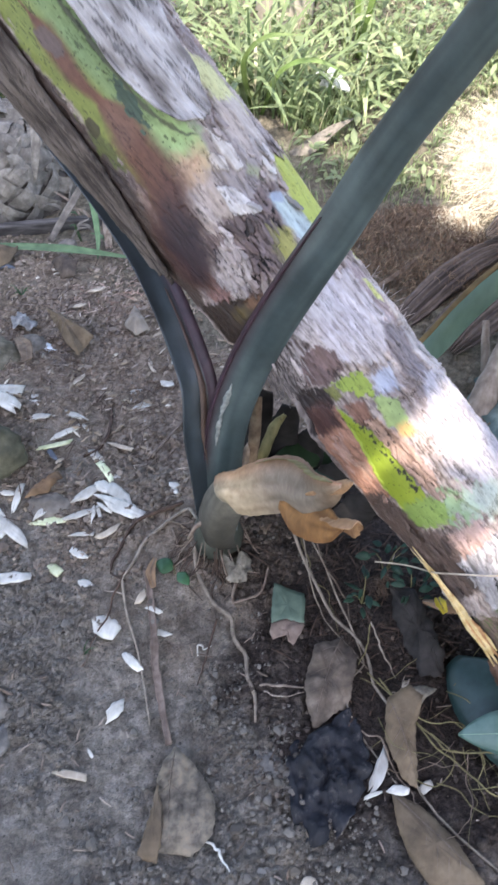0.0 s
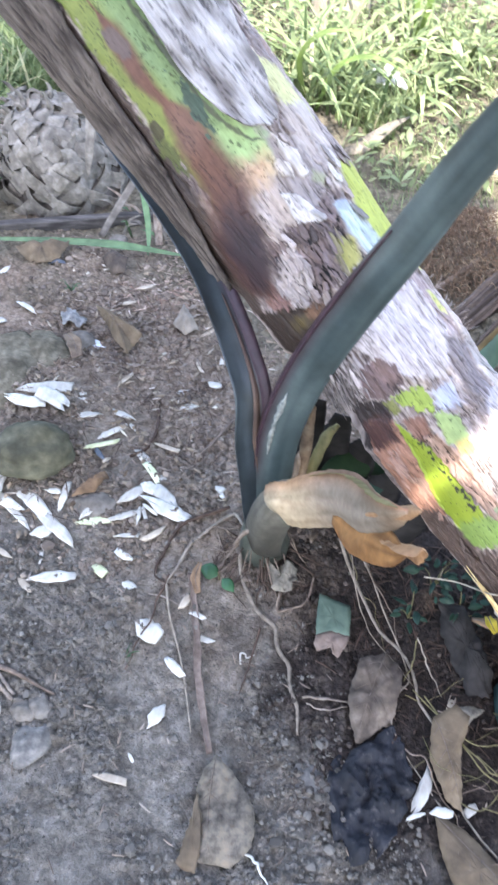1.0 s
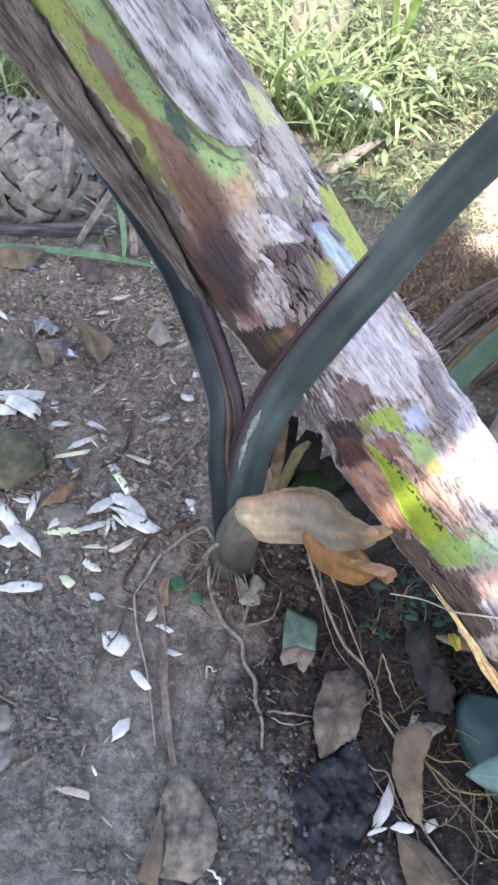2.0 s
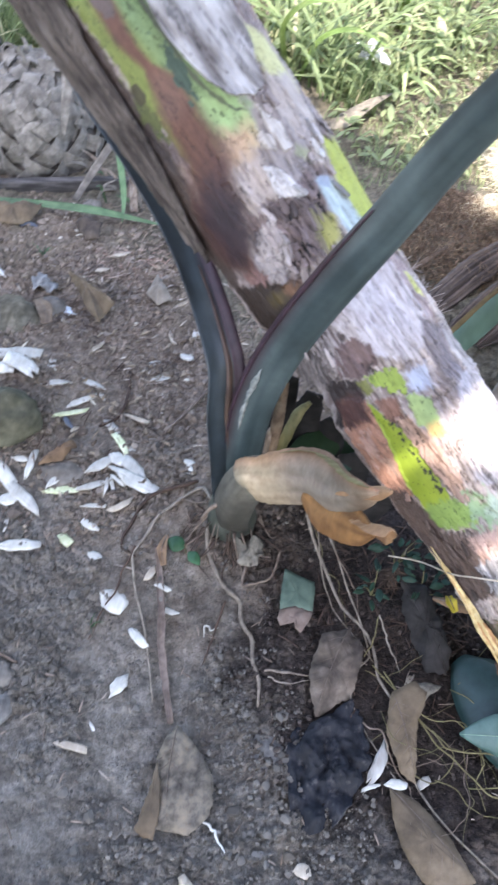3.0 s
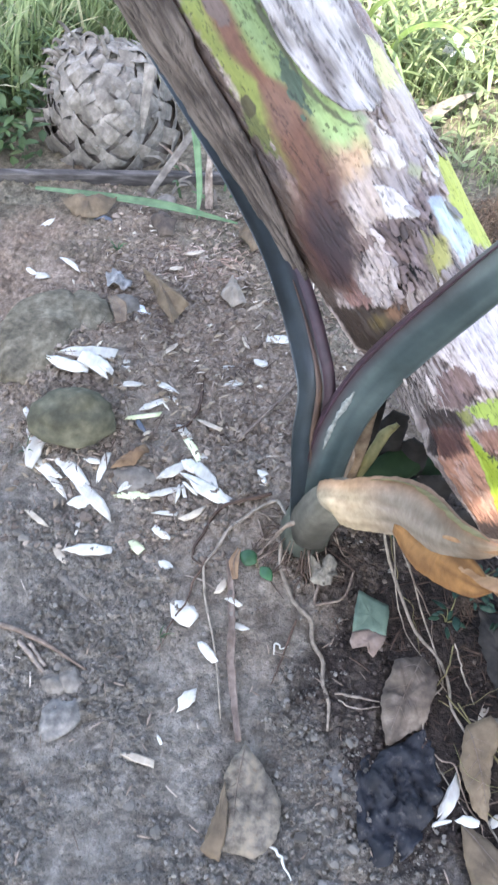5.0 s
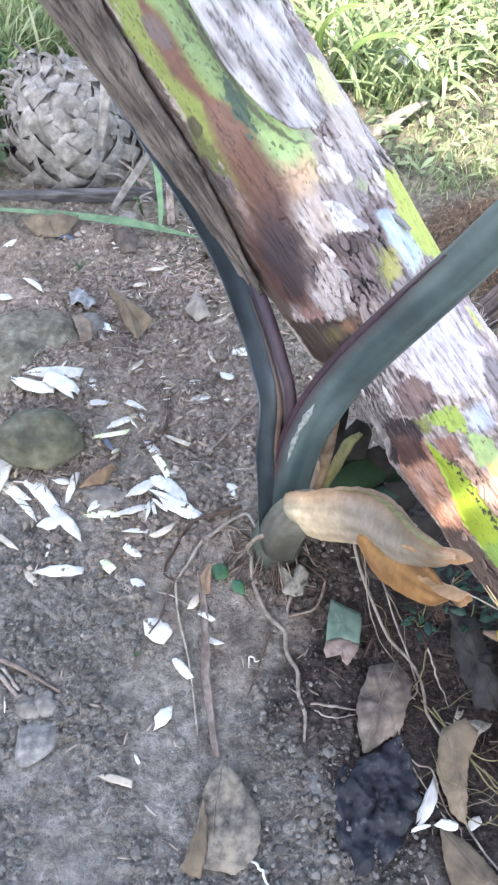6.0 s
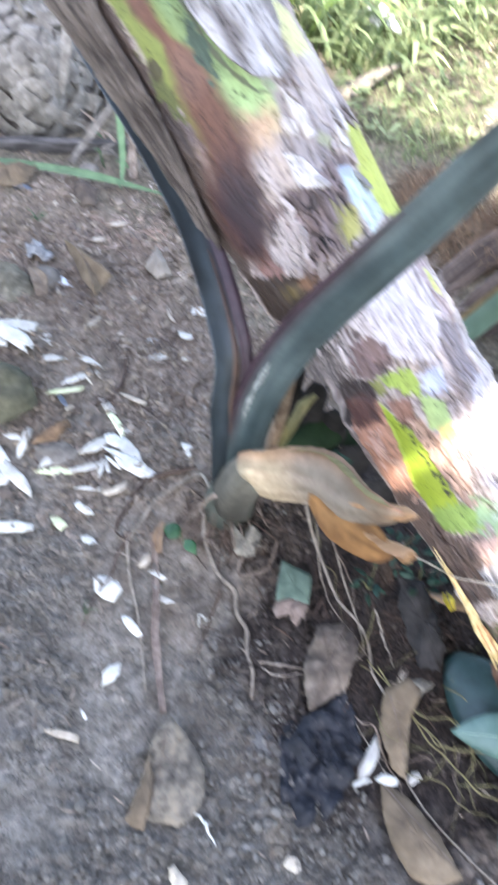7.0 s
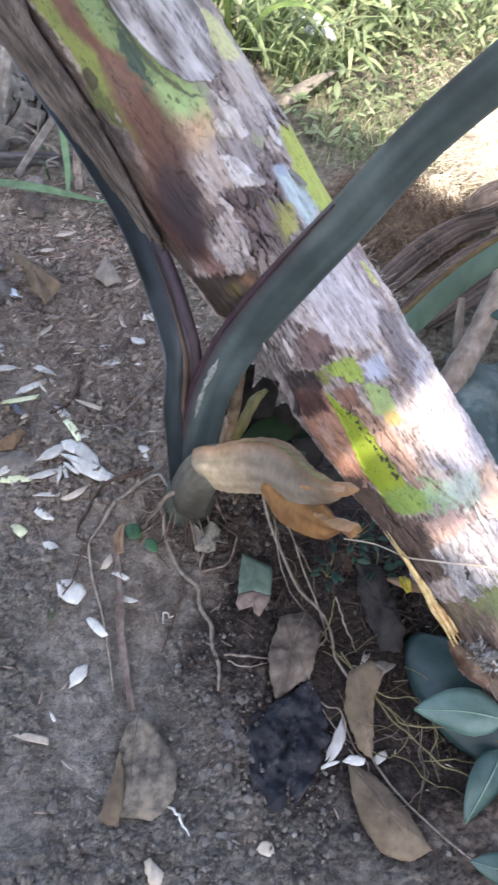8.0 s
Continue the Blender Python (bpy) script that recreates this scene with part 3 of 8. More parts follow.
    patch([(0.214, -34), (0.200, -25), (0.150, -19), (0.139, -22), (0.146, -28), (0.160, -36)], (0.45, 0.415, 0.39), 0.9, 2.2, 0.4, 4.2, 0.4)
    patch([(0.215, -6), (0.195, 0), (0.185, -6), (0.20, -11)], (0.25, 0.25, 0.16), 4, 3, 0.7)
    patch([(0.258, 8), (0.235, 16), (0.19, 13), (0.21, 4)], (0.38, 0.335, 0.31), 1, 6, 0.4, 3.0, 0.5)
    patch([(0.20, 4), (0.18, 9), (0.155, 4), (0.175, -1)], (0.37, 0.325, 0.30), 1, 5, 0.4, 3.0, 0.5)
    # brown skin beside the dry sheath, darkened to hold its shade
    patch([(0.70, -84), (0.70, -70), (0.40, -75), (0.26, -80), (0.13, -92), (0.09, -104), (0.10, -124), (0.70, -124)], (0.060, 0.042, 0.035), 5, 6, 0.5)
    # the long green band with maroon stains
    left = -72 + 6 * wig + 3 * fine - 4 * step(0.33, 0.2, S)
    right = np.where(S > 0.3, -33 + 7 * wig + 4 * fine, -33 - 420 * (0.3 - S) + 9 * wig + 5 * fine)
    band = step(-2, 2, T - left) * step(2, -2, T - right) * step(0.19, 0.22, S)
    lay(band, (0.148, 0.172, 0.040))
    lay(band * step(-56, -46, T) * step(0.26, 0.32, S), (0.148, 0.205, 0.085))
    spot(0.36, -74, 0.05, 4, (0.085, 0.095, 0.03), 1.2, 0.9, 2.4)
    spot(0.31, -33, 0.055, 12, (0.27, 0.37, 0.165), 1.6)
    spot(0.262, -40, 0.026, 14, (0.40, 0.265, 0.165), 2.4, 0.4)
    centre = np.interp(S, [0.12, 0.2, 0.26, 0.34, 0.40, 0.49, 0.56], [-84, -77, -63, -57, -54, -58, -55])
    wide = np.interp(S, [0.10, 0.15, 0.24, 0.33, 0.40, 0.43, 0.49, 0.56, 0.60], [7, 13, 15, 10, 6.5, 2.5, 4.5, 5, 0.5])
    stain = step(1.9, 0.5, np.abs(T - centre) / np.maximum(wide * 1.0, 0.1) + 0.40 * wig + 0.15 * fine) * step(0.08, 0.13, S) * step(0.70, 0.6, S)
    lay(stain, (0.110, 0.048, 0.028), 0.9)
    lay(stain * step(0.34, 0.19, S), (0.040, 0.019, 0.020), 0.9)
    lay(stain * step(0.33, 0.37, S) * step(0.44, 0.40, S), (0.13, 0.068, 0.046), 0.9)
    spot(0.180, -74, 0.060, 14, (0.026, 0.015, 0.019), 2.4)
    spot(0.415, -71, 0.014, 4, (0.05, 0.045, 0.02), 0.4)
    brim = np.interp(S, [0.29, 0.305, 0.32, 0.355, 0.40, 0.46, 0.65], [-20, -27, -31, -35, -38, -38, -36])
    lay(step(2.0, 0.6, np.abs(T - brim + 1.5 * fine)) * step(0.29, 0.30, S) * 0.8, (0.06, 0.055, 0.045), 1.0)
    spot(0.41, -43, 0.05, 3.6, (0.055, 0.085, 0.06), 0.5, 1.0, 1.9)
    spot(0.55, -56, 0.03, 5, (0.10, 0.07, 0.06), 0.6)
    # brown patch behind the sword leaf, painted dark as a shaded hollow
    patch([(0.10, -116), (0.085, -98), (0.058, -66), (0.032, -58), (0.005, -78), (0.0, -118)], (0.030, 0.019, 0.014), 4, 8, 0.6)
    spot(0.036, -76, 0.012, 9, (0.085, 0.06, 0.022), 2.4, 0.7)
    spot(0.038, -62, 0.012, 7, (0.17, 0.09, 0.05), 2.0, 0.7)
    # fresh streaks along the far rim
    patch([(0.205, 17), (0.195, 44), (0.02, 58), (0.015, 36), (0.064, 6), (0.13, 7)], (0.30, 0.335, 0.065), 6, 5, 1.0, 0.0, 0.3)
    patch([(0.15, -9), (0.138, 3), (0.062, 8), (0.045, -8), (0.10, -11)], (0.36, 0.42, 0.41), 6, 5, 1.0, 0.0, 0.3)
    patch([(0.108, -22), (0.092, -11), (0.055, -15), (0.05, -29), (0.08, -28)], (0.31, 0.285, 0.085), 8, 6, 0.9)
    patch([(0.155, -6), (0.145, 2), (0.13, -1), (0.14, -9)], (0.26, 0.30, 0.36), 3, 3, 0.9)
    patch([(0.02, 34), (0.015, 52), (-0.02, 50), (-0.015, 36)], (0.45, 0.45, 0.09), 2, 4)
    # pale lower face, its colour raised to hold sunlight and sheen
    patch([(0.03, -54), (0.0, -10), (-0.02, 14), (-0.14, 6), (-0.175, -18), (-0.125, -44), (-0.05, -56)], (0.385, 0.348, 0.355), 4, 8, 0.6, 0.0, 0.3)
    patch([(-0.005, -30), (-0.02, -14), (-0.07, -22), (-0.04, -40)], (0.40, 0.37, 0.375), 12, 8, 0.8, 0.0, 0.2)
    patch([(0.0, 10), (-0.02, 26), (-0.14, 22), (-0.13, 10)], (0.29, 0.232, 0.232), 5, 8, 0.4)
    patch([(-0.045, 17), (-0.06, 24), (-0.105, 22), (-0.09, 16)], (0.42, 0.42, 0.15), 3, 4, 0.8)
    patch([(-0.06, 24), (-0.08, 32), (-0.17, 30), (-0.15, 22)], (0.38, 0.35, 0.345), 2, 7, 0.4, 3.0)
    patch([(-0.12, 4), (-0.155, 18), (-0.25, 8), (-0.235, -8), (-0.17, -8)], (0.185, 0.155, 0.155), 5, 9, 0.4)
    patch([(-0.13, 26), (-0.15, 40), (-0.24, 30), (-0.26, 14), (-0.20, 14)], (0.34, 0.312, 0.305), 2, 8, 0.3, 3.4)
    patch([(-0.27, 34), (-0.28, 44), (-0.36, 40), (-0.33, 32)], (0.42, 0.45, 0.14), 3, 4)
    patch([(-0.235, 4), (-0.26, 34), (-0.46, 34), (-0.455, -8), (-0.40, -32), (-0.30, -22)], (0.34, 0.312, 0.32), 5, 8, 0.45, 0.0, 0.4)
    # shaggy fringe, dark crust and a black patch painted as the shade under them
    fringe = step(-3, 3, inside(U + 12 * fray, W + 5 * nick, [(-0.02, -122), (-0.045, -60), (-0.075, -50), (-0.128, -68), (-0.148, -122)]))
    comb = step(0.42, 0.58, fbm(W / 2.2 + 130, U / 24 + 20, 71, 3))[..., None]
    shag = np.array([0.095, 0.07, 0.065]) * (1 - comb) + np.array([0.29, 0.25, 0.238]) * comb
    col = col * (1 - fringe[..., None]) + shag * fringe[..., None]
    high = high + 0.003 * fringe * comb[..., 0]
    patch([(-0.085, -63), (-0.082, -47), (-0.115, -40), (-0.14, -44), (-0.147, -60), (-0.125, -71)], (0.115, 0.075, 0.07), 2, 6, 0.3, 0.0, 0.4)
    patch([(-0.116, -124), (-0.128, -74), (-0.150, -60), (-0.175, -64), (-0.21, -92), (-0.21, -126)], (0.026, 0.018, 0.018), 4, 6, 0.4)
    patch([(-0.148, -64), (-0.152, -57), (-0.175, -56), (-0.178, -63)], (0.15, 0.15, 0.045), 3, 4, 0.7)
    patch([(-0.145, -58), (-0.162, -35), (-0.205, -36), (-0.192, -47), (-0.168, -54)], (0.20, 0.262, 0.045), 1.5, 7, 1.0)
    patch([(-0.176, -32), (-0.184, -13), (-0.224, -20), (-0.210, -35)], (0.31, 0.33, 0.40), 7, 7, 0.9, 0.0, 0.15)
    patch([(-0.205, -40), (-0.232, -26), (-0.295, -33), (-0.265, -45)], (0.235, 0.30, 0.11), 2.5, 7, 1.0)
    spot(-0.288, -37, 0.014, 6, (0.46, 0.28, 0.10), 1.8, 0.9)
    patch([(-0.188, -61), (-0.205, -46), (-0.245, -51), (-0.238, -61)], (0.165, 0.088, 0.065), 3, 5, 0.7)
    patch([(-0.232, -56), (-0.24, -47), (-0.30, -41), (-0.378, -40), (-0.425, -45), (-0.405, -51), (-0.311, -56)], (0.30, 0.20, 0.155), 1.2, 5, 0.4, 4.0, 0.6)
    patch([(-0.162, -84), (-0.186, -65), (-0.27, -70), (-0.37, -82), (-0.37, -112), (-0.223, -106)], (0.36, 0.19, 0.13), 2, 6, 0.6, 2.5, 0.5)
    patch([(-0.158, -92), (-0.166, -66), (-0.215, -70), (-0.215, -98)], (0.060, 0.028, 0.025), 9, 7, 0.5)
    spot(-0.26, -90, 0.03, 8, (0.45, 0.29, 0.24), 1.2, 0.3, 2.4)
    spot(-0.31, -84, 0.03, 6, (0.44, 0.28, 0.21), 1.2, 0.3, 2.4)
    patch([(-0.183, -65), (-0.228, -61), (-0.263, -55), (-0.39, -55), (-0.43, -60), (-0.41, -80), (-0.349, -81), (-0.267, -71)], (0.205, 0.268, 0.022), 1.2, 4, 1.0, 0.0, 0.12)
    dash = step(-1.2, 0.4, inside(U + 5 * fray, W + 4 * nick, [(-0.195, -62), (-0.27, -56), (-0.385, -57), (-0.385, -61), (-0.27, -60.5)])) * step(0.52, 0.60, fbm(U / 7 + 20, W / 5 + 20, 73, 3))
    lay(dash, (0.02, 0.02, 0.012))
    # deeper green below the lime strip, painted for the shadow line there
    patch([(-0.40, -84), (-0.40, -54), (-0.43, -46), (-0.465, -48), (-0.465, -62), (-0.445, -82)], (0.165, 0.245, 0.060), 5, 9, 0.9)
    spot(-0.45, -44, 0.03, 9, (0.19, 0.27, 0.15), 1.4, 0.9, 2.2)
    spot(-0.46, -26, 0.02, 8, (0.30, 0.36, 0.27), 2.0, 0.7, 2.4)
    # dark brown bark, begun higher to paint in the shadow on it
    patch([(-0.35, -120), (-0.355, -88), (-0.40, -82), (-0.46, -80), (-0.48, -62), (-0.60, -70), (-0.62, -122)], (0.085, 0.058, 0.048), 6, 8, 0.4)
    patch([(-0.44, -30), (-0.45, -4), (-0.50, 0), (-0.51, -26)], (0.33, 0.36, 0.31), 8, 10, 0.6)
    patch([(-0.485, -66), (-0.49, -36), (-0.53, -34), (-0.55, -64)], (0.36, 0.245, 0.21), 5, 8, 0.5)
    patch([(-0.47, -6), (-0.47, 22), (-0.60, 20), (-0.58, -14)], (0.37, 0.265, 0.20), 8, 6, 0.7)
    patch([(-0.535, -74), (-0.525, -30), (-0.545, -8), (-0.66, -8), (-0.66, -74)], (0.26, 0.25, 0.26), 4, 9, 0.1, 3.0, 0.6)
    foot = step(-0.655, -0.668, S + 0.016 * wig + 0.012 * fine)
    lay(foot, (0.185, 0.135, 0.11), 0.6, 0.5)
    spot(-0.69, -45, 0.03, 26, (0.13, 0.15, 0.06), 2.0, 0.6, 2.6)
    spot(-0.73, -80, 0.03, 16, (0.085, 0.06, 0.05), 2.0, 0.5, 2.6)
    spot(-0.74, -40, 0.025, 18, (0.24, 0.20, 0.17), 2.0, 0.3, 2.8)
    lay(foot * step(0.52, 0.62, mott) * step(-0.75, -0.68, S), (0.10, 0.12, 0.05), 0.6)
    # black specks on the fresh skin
    fresh = step(0.03, 0.10, col[..., 1] - col[..., 2])
    speck = step(0.88, 0.92, field(W / 2.4 + 90, U / 6 + 40, 53)) * (1 - flaky) * fresh
    lay(speck * 0.7, (0.03, 0.03, 0.015))
    # weathering along the fibres of the dry skin
    line = step(0.030, 0.008, np.abs(fbm(W / 9 + 820, U / 110 + 30, 87, 4) - 0.5)) * step(0.40, 0.55, fbm(W / 20 + 20, U / 60 + 70, 89, 3)) * (0.35 + 0.65 * flaky) * (1 - fresh)
    col = col * (1 - 0.65 * line[..., None])
    high = high - 0.003 * line
    worn = step(0.54, 0.70, fbm(W / 4 + 600, U / 38 + 30, 81, 4)) * (0.35 + 0.65 * flaky) * (1 - fresh)
    pale = step(0.56, 0.70, fbm(W / 5 + 700, U / 30 + 80, 83, 4)) * (0.25 + 0.75 * flaky) * (1 - fresh)
    col = col * (1 - 0.50 * worn[..., None] * np.array([0.92, 1.0, 1.02]) + 0.34 * pale[..., None])
    # bark flakes show as small steps where the skin is dry
    leafy = np.floor(fbm(W / 13 + 60, U / 34 + 60, 47, 3) * 11) / 11
    high = high - 0.0012 * worn + 0.0010 * pale + flaky * (0.013 * (leafy - 0.5) + 0.0022 * (silk - 0.5) + 0.004 * (mott - 0.5)) - 0.0035 * crack * (0.3 + 0.7 * flaky)
    return col, flaky, high


def build_trunk():
    base = on_trunk(-1.0, 0, -0.15)
    base = AXIS_AT - AXIS * 1.0
    tree = empty("banana_plant", (float(base[0]), float(base[1]), -0.03), "leaning banana trunk with flaking pale bark, lime-green streaks and maroon stains", "plant")
    s = np.concatenate([np.linspace(-1.02, -0.75, 50)[:-1], np.linspace(-0.75, 0.75, 840)[:-1], np.linspace(0.75, 1.35, 100)])
    t = np.concatenate([np.linspace(-180, -132, 12)[:-1], np.linspace(-132, 84, 380)[:-1], np.linspace(84, 180, 24)[:-1]])
    ns, nt = len(s), len(t)
    S, T = np.meshgrid(s, t, indexing="ij")
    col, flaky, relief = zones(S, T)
    lump = fbm(T / 30 + 10, S * 5, 59, 3, 12) - 0.5
    high = 0.010 * lump + relief
    # an old sheath edge leaves the lower front face sunk behind the petiole scar
    high = high - 0.03 * step(1.2, 0.7, np.sqrt(((S + 0.10) / 0.10) ** 2 + ((T + 118) / 26) ** 2))
    # torn sheath edges: one runs down beside the lime strip, one rings the foot
    frill = (fbm(T / 9 + 20, S * 26, 31, 4) - 0.5) * 2
    torn = np.interp(S, [-0.50, -0.466, -0.396, -0.30, -0.22], [-26, -32, -42, -46, -48]) + 4 * frill
    high = high + 0.008 * step(-1.2, 1.2, T - torn) * step(40, 20, T) * step(-0.50, -0.47, S) * step(-0.20, -0.24, S)
    high = high - 0.010 * step(-0.655, -0.664, S + 0.016 * frill + 0.012 * (fbm(T / 3 + 20, S * 60, 37, 3) - 0.5) * 2)
    v = on_trunk(S, T, high).reshape(-1, 3)
    i = (np.arange(ns - 1)[:, None] * nt + np.arange(nt)).ravel()
    j = (np.arange(ns - 1)[:, None] * nt + (np.arange(nt) + 1) % nt).ravel()
    f = np.stack([i, j, j + nt, i + nt], 1).tolist()
    f += [tuple(range(nt - 1, -1, -1)), tuple((ns - 1) * nt + q for q in range(nt))]
    rgba = np.concatenate([col, np.ones(col.shape[:2] + (1,))], -1).reshape(-1, 4)
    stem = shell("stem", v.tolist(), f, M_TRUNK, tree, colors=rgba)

    def plate_of(name, s0, s1, left, right, lift, mat, thick=0.006, tip=0.0, seed=3, label="", rough=1.0, shade=None, ragged=0.02, curl_up=0.006, strands=0.45):
        """A sheet of dry sheath that lies round the stem between two turns, with torn ends."""
        n, m = 200, 48
        r = np.linspace(0, 1, n)[:, None] * np.ones(m)
        q = np.ones(n)[:, None] * np.linspace(0, 1, m)
        sides = q * 2 - 1
        S0 = s0 + ragged * (fbm(q * 7, q * 0 + seed, seed, 3) - 0.5) * 2 + tip * np.abs(q - 0.62) ** 1.1
        S2 = S0 + (s1 - S0) * r
        lo = np.interp(S2, [a for a, _ in left], [b for _, b in left]) + 3.5 * (fbm(S2 * 18, S2 * 0 + seed, seed + 4, 3) - 0.5)
        hi = np.interp(S2, [a for a, _ in right], [b for _, b in right]) + 3.5 * (fbm(S2 * 18, S2 * 0 + seed + 9, seed + 5, 3) - 0.5)
        T2 = lo + (hi - lo) * q
        fibre = fbm(T2 / 0.9 + 300, S2 * 16, seed + 7, 4)
        coarse = fbm(T2 / 5 + 300, S2 * 22, seed + 8, 4)
        h = lift + rough * (0.007 * (fibre - 0.5) + 0.010 * (coarse - 0.5)) + 0.004 * np.abs(sides) ** 3 + curl_up * (1 - r) ** 20
        top = on_trunk(S2, T2, h)
        low = on_trunk(S2, T2, h - thick)
        broad = fbm(T2 / 9 + 300, S2 * 13, seed + 9, 4)
        k = (strands * fibre + 0.35 * coarse + (0.65 - strands) * broad)[..., None]
        k = step(0.3, 0.7, k)
        a, b = shade
        c = np.array(a) * (1 - k) + np.array(b) * k
        c = c * (1 - 0.6 * step(0.60, 0.68, fbm(T2 / 0.8 + 500, S2 * 20, seed + 3, 4))[..., None])
        vv = np.concatenate([top.reshape(-1, 3), low.reshape(-1, 3)]).tolist()
        o = n * m
        ff = []
        for x in range(n - 1):
            for y in range(m - 1):
                z = x * m + y
                ff.append((z, z + 1, z + m + 1, z + m))
                ff.append((o + z, o + z + m, o + z + m + 1, o + z + 1))
            for y in (0, m - 1):
                z = x * m + y
                ff.append((z, z + m, o + z + m, o + z) if y == 0 else (z, o + z, o + z + m, z + m))
        for x in (0, n - 1):
            for y in range(m - 1):
                z = x * m + y
                ff.append((z, o + z, o + z + 1, z + 1) if x == 0 else (z, z + 1, o + z + 1, o + z))
        cc = np.concatenate([c.reshape(-1, 3), c.reshape(-1, 3) * 0.8])
        return shell(name, vv, ff, mat, tree, label=label, colors=np.concatenate([cc, np.ones((len(cc), 1))], 1))

    plate_of("dry_sheath", 0.16, 1.34, [(0.1, -112), (0.3, -122), (0.6, -126), (1.4, -126)], [(0.1, -110), (0.22, -97), (0.34, -84), (0.5, -79), (0.65, -70), (1.4, -66)],
             0.010, M_BARK, 0.007, 0.06, 5, "grey-brown fibrous dry leaf sheath", 1.0, ((0.040, 0.031, 0.027), (0.165, 0.137, 0.117)), 0.02, 0.006, 0.36)
    plate_of("bark_flap", 0.297, 1.34, [(0.28, -24), (0.305, -25), (0.32, -29), (0.355, -33), (0.40, -36), (0.46, -36), (0.65, -34), (1.4, -34)], [(0.28, -14), (0.31, -10), (0.342, -7), (0.372, -1), (0.5, 8), (1.4, 10)],
             0.017, M_BARK, 0.005, 0.03, 9, "pale grey peeling bark with a lifted torn tip", 0.8, ((0.15, 0.13, 0.12), (0.46, 0.43, 0.41)), 0.006, 0.012, 0.10)
    # a golden strip peeling off the lower edge
    r = random.Random(44)
    aside = unit(np.cross(AXIS, np.array([-0.3, -0.5, 1.0])))
    for k in range(8):
        ss = np.linspace(-0.478 - 0.028 * (k % 4), -0.765 + 0.02 * (k % 3), 7)
        off = (k - 3.5) * 0.0020 * np.linspace(0.3, 1.3, 7)
        dd = np.interp(-ss, [0.48, 0.56, 0.635, 0.715, 0.765], [-101, -101, -106, -112, -113])
        w = r.uniform(0.0035, 0.0075)
        line = [on_trunk(a, b + r.uniform(-0.7, 0.7), 0.006 + r.uniform(0, 0.005)) + aside * off[q] for q, (a, b) in enumerate(zip(ss, dd))]
        v, f = ribbon(line, [w * 0.12, w * 0.5, w * 0.8, w, w * 1.2, w * 1.3, w * 0.5], (-0.3, -0.5, 1.0), 0.15, 0.002, 32, 5, 0.12, 0.2, 11 + k)
        shell("peeling_strip", v, f, (M_GOLD, M_GOLD, M_RUST_STRIP, M_GOLD)[k % 4], tree, label="straw-coloured strip peeling off the stem")
    # loose flakes of bark, larger and more torn along the edges of the dry layers
    r = random.Random(21)
    bits, tints = [], []
    tried = 0
    while len(bits) < 260 and tried < 6000:
        tried += 1
        s0, a = r.choice((r.uniform(-0.13, 0.62), r.uniform(0.05, 0.30), r.uniform(-0.62, -0.2))), r.uniform(-95, 34)
        i, j = int(np.abs(s - s0).argmin()), int(np.abs(t - a).argmin())
        if flaky[i, j] < 0.55 or r.random() > 0.35 + 60 * abs(relief[i, j] - relief[max(i - 6, 0), j]) + 40 * abs(relief[i, j] - relief[i, max(j - 6, 0)]):
            continue
        ln, w, tilt, up = r.uniform(0.012, 0.042), r.uniform(0.004, 0.013), r.uniform(-5, 5), r.uniform(0.001, 0.006)
        tints += [list(np.minimum(col[i, j] * r.uniform(0.85, 1.35) + 0.02, 0.54)) + [1.0]] * 54
        q = np.linspace(-0.5, 0.5, 9)
        line = on_trunk(s0 + q * ln, a + q * tilt, relief[i, j] + 0.002 + up * (0.5 - q) ** 2)
        bits.append(ribbon(line, [w * r.uniform(0.2, 0.9), w, w * r.uniform(0.7, 1.0), w * 0.8, w * 0.3], on_trunk(s0, a, 1) - on_trunk(s0, a, 0), r.uniform(-0.2, 0.1), 0.0012, 9, 3, 0.08, 0.22, r.randrange(9999)))
    v, f = joined(bits)
    ob = shell("flaking_bark", v, f, M_BARK, tree, label="loose grey flakes of bark", colors=tints)
    ob["kind"] = "stuff"
    # shaggy fibres hanging from the torn lower edge
    bits, tints = [], []
    for _ in range(150):
        s0, a = r.uniform(-0.105, -0.045), r.uniform(-104, -62)
        ln, w, g = r.uniform(0.018, 0.045), r.uniform(0.0012, 0.0032), r.uniform(0.06, 0.30)
        q = np.linspace(0, 1, 6)
        line = on_trunk(s0 - q * ln, a - q * r.uniform(-2, 7), 0.004 + 0.007 * q * r.uniform(0, 1))
        tints += [[g, g * 0.87, g * 0.84, 1.0]] * 36
        bits.append(ribbon(line, [w, w, w * 0.8, w * 0.2], on_trunk(s0, a, 1) - on_trunk(s0, a, 0), 0.1, 0.0008, 6, 3, 0.1, 0.2, r.randrange(9999)))
    v, f = joined(bits)
    shell("shaggy_fringe", v, f, M_BARK, tree, label="shaggy grey fibres on a torn edge", colors=tints)["kind"] = "stuff"
    # frayed white fibres on the far rim
    bits = []
    for _ in range(46):
        s, a = r.choice((r.uniform(-0.16, 0.02), r.uniform(-0.7, -0.62), r.uniform(-0.16, -0.08))), r.uniform(45, 95)
        p = on_trunk(s, a, 0.0)
        o = unit(on_trunk(s, a, 1) - p)
        e = np.array([r.uniform(-1, 1) for _ in range(3)]) * 0.012
        ln = r.uniform(0.008, 0.028)
        bits.append(tube([p, p + o * ln * 0.6 + e * 0.5, p + o * ln + e], [0.0009, 0.0007, 0.0004], 5, 4))
    v, f = joined(bits)
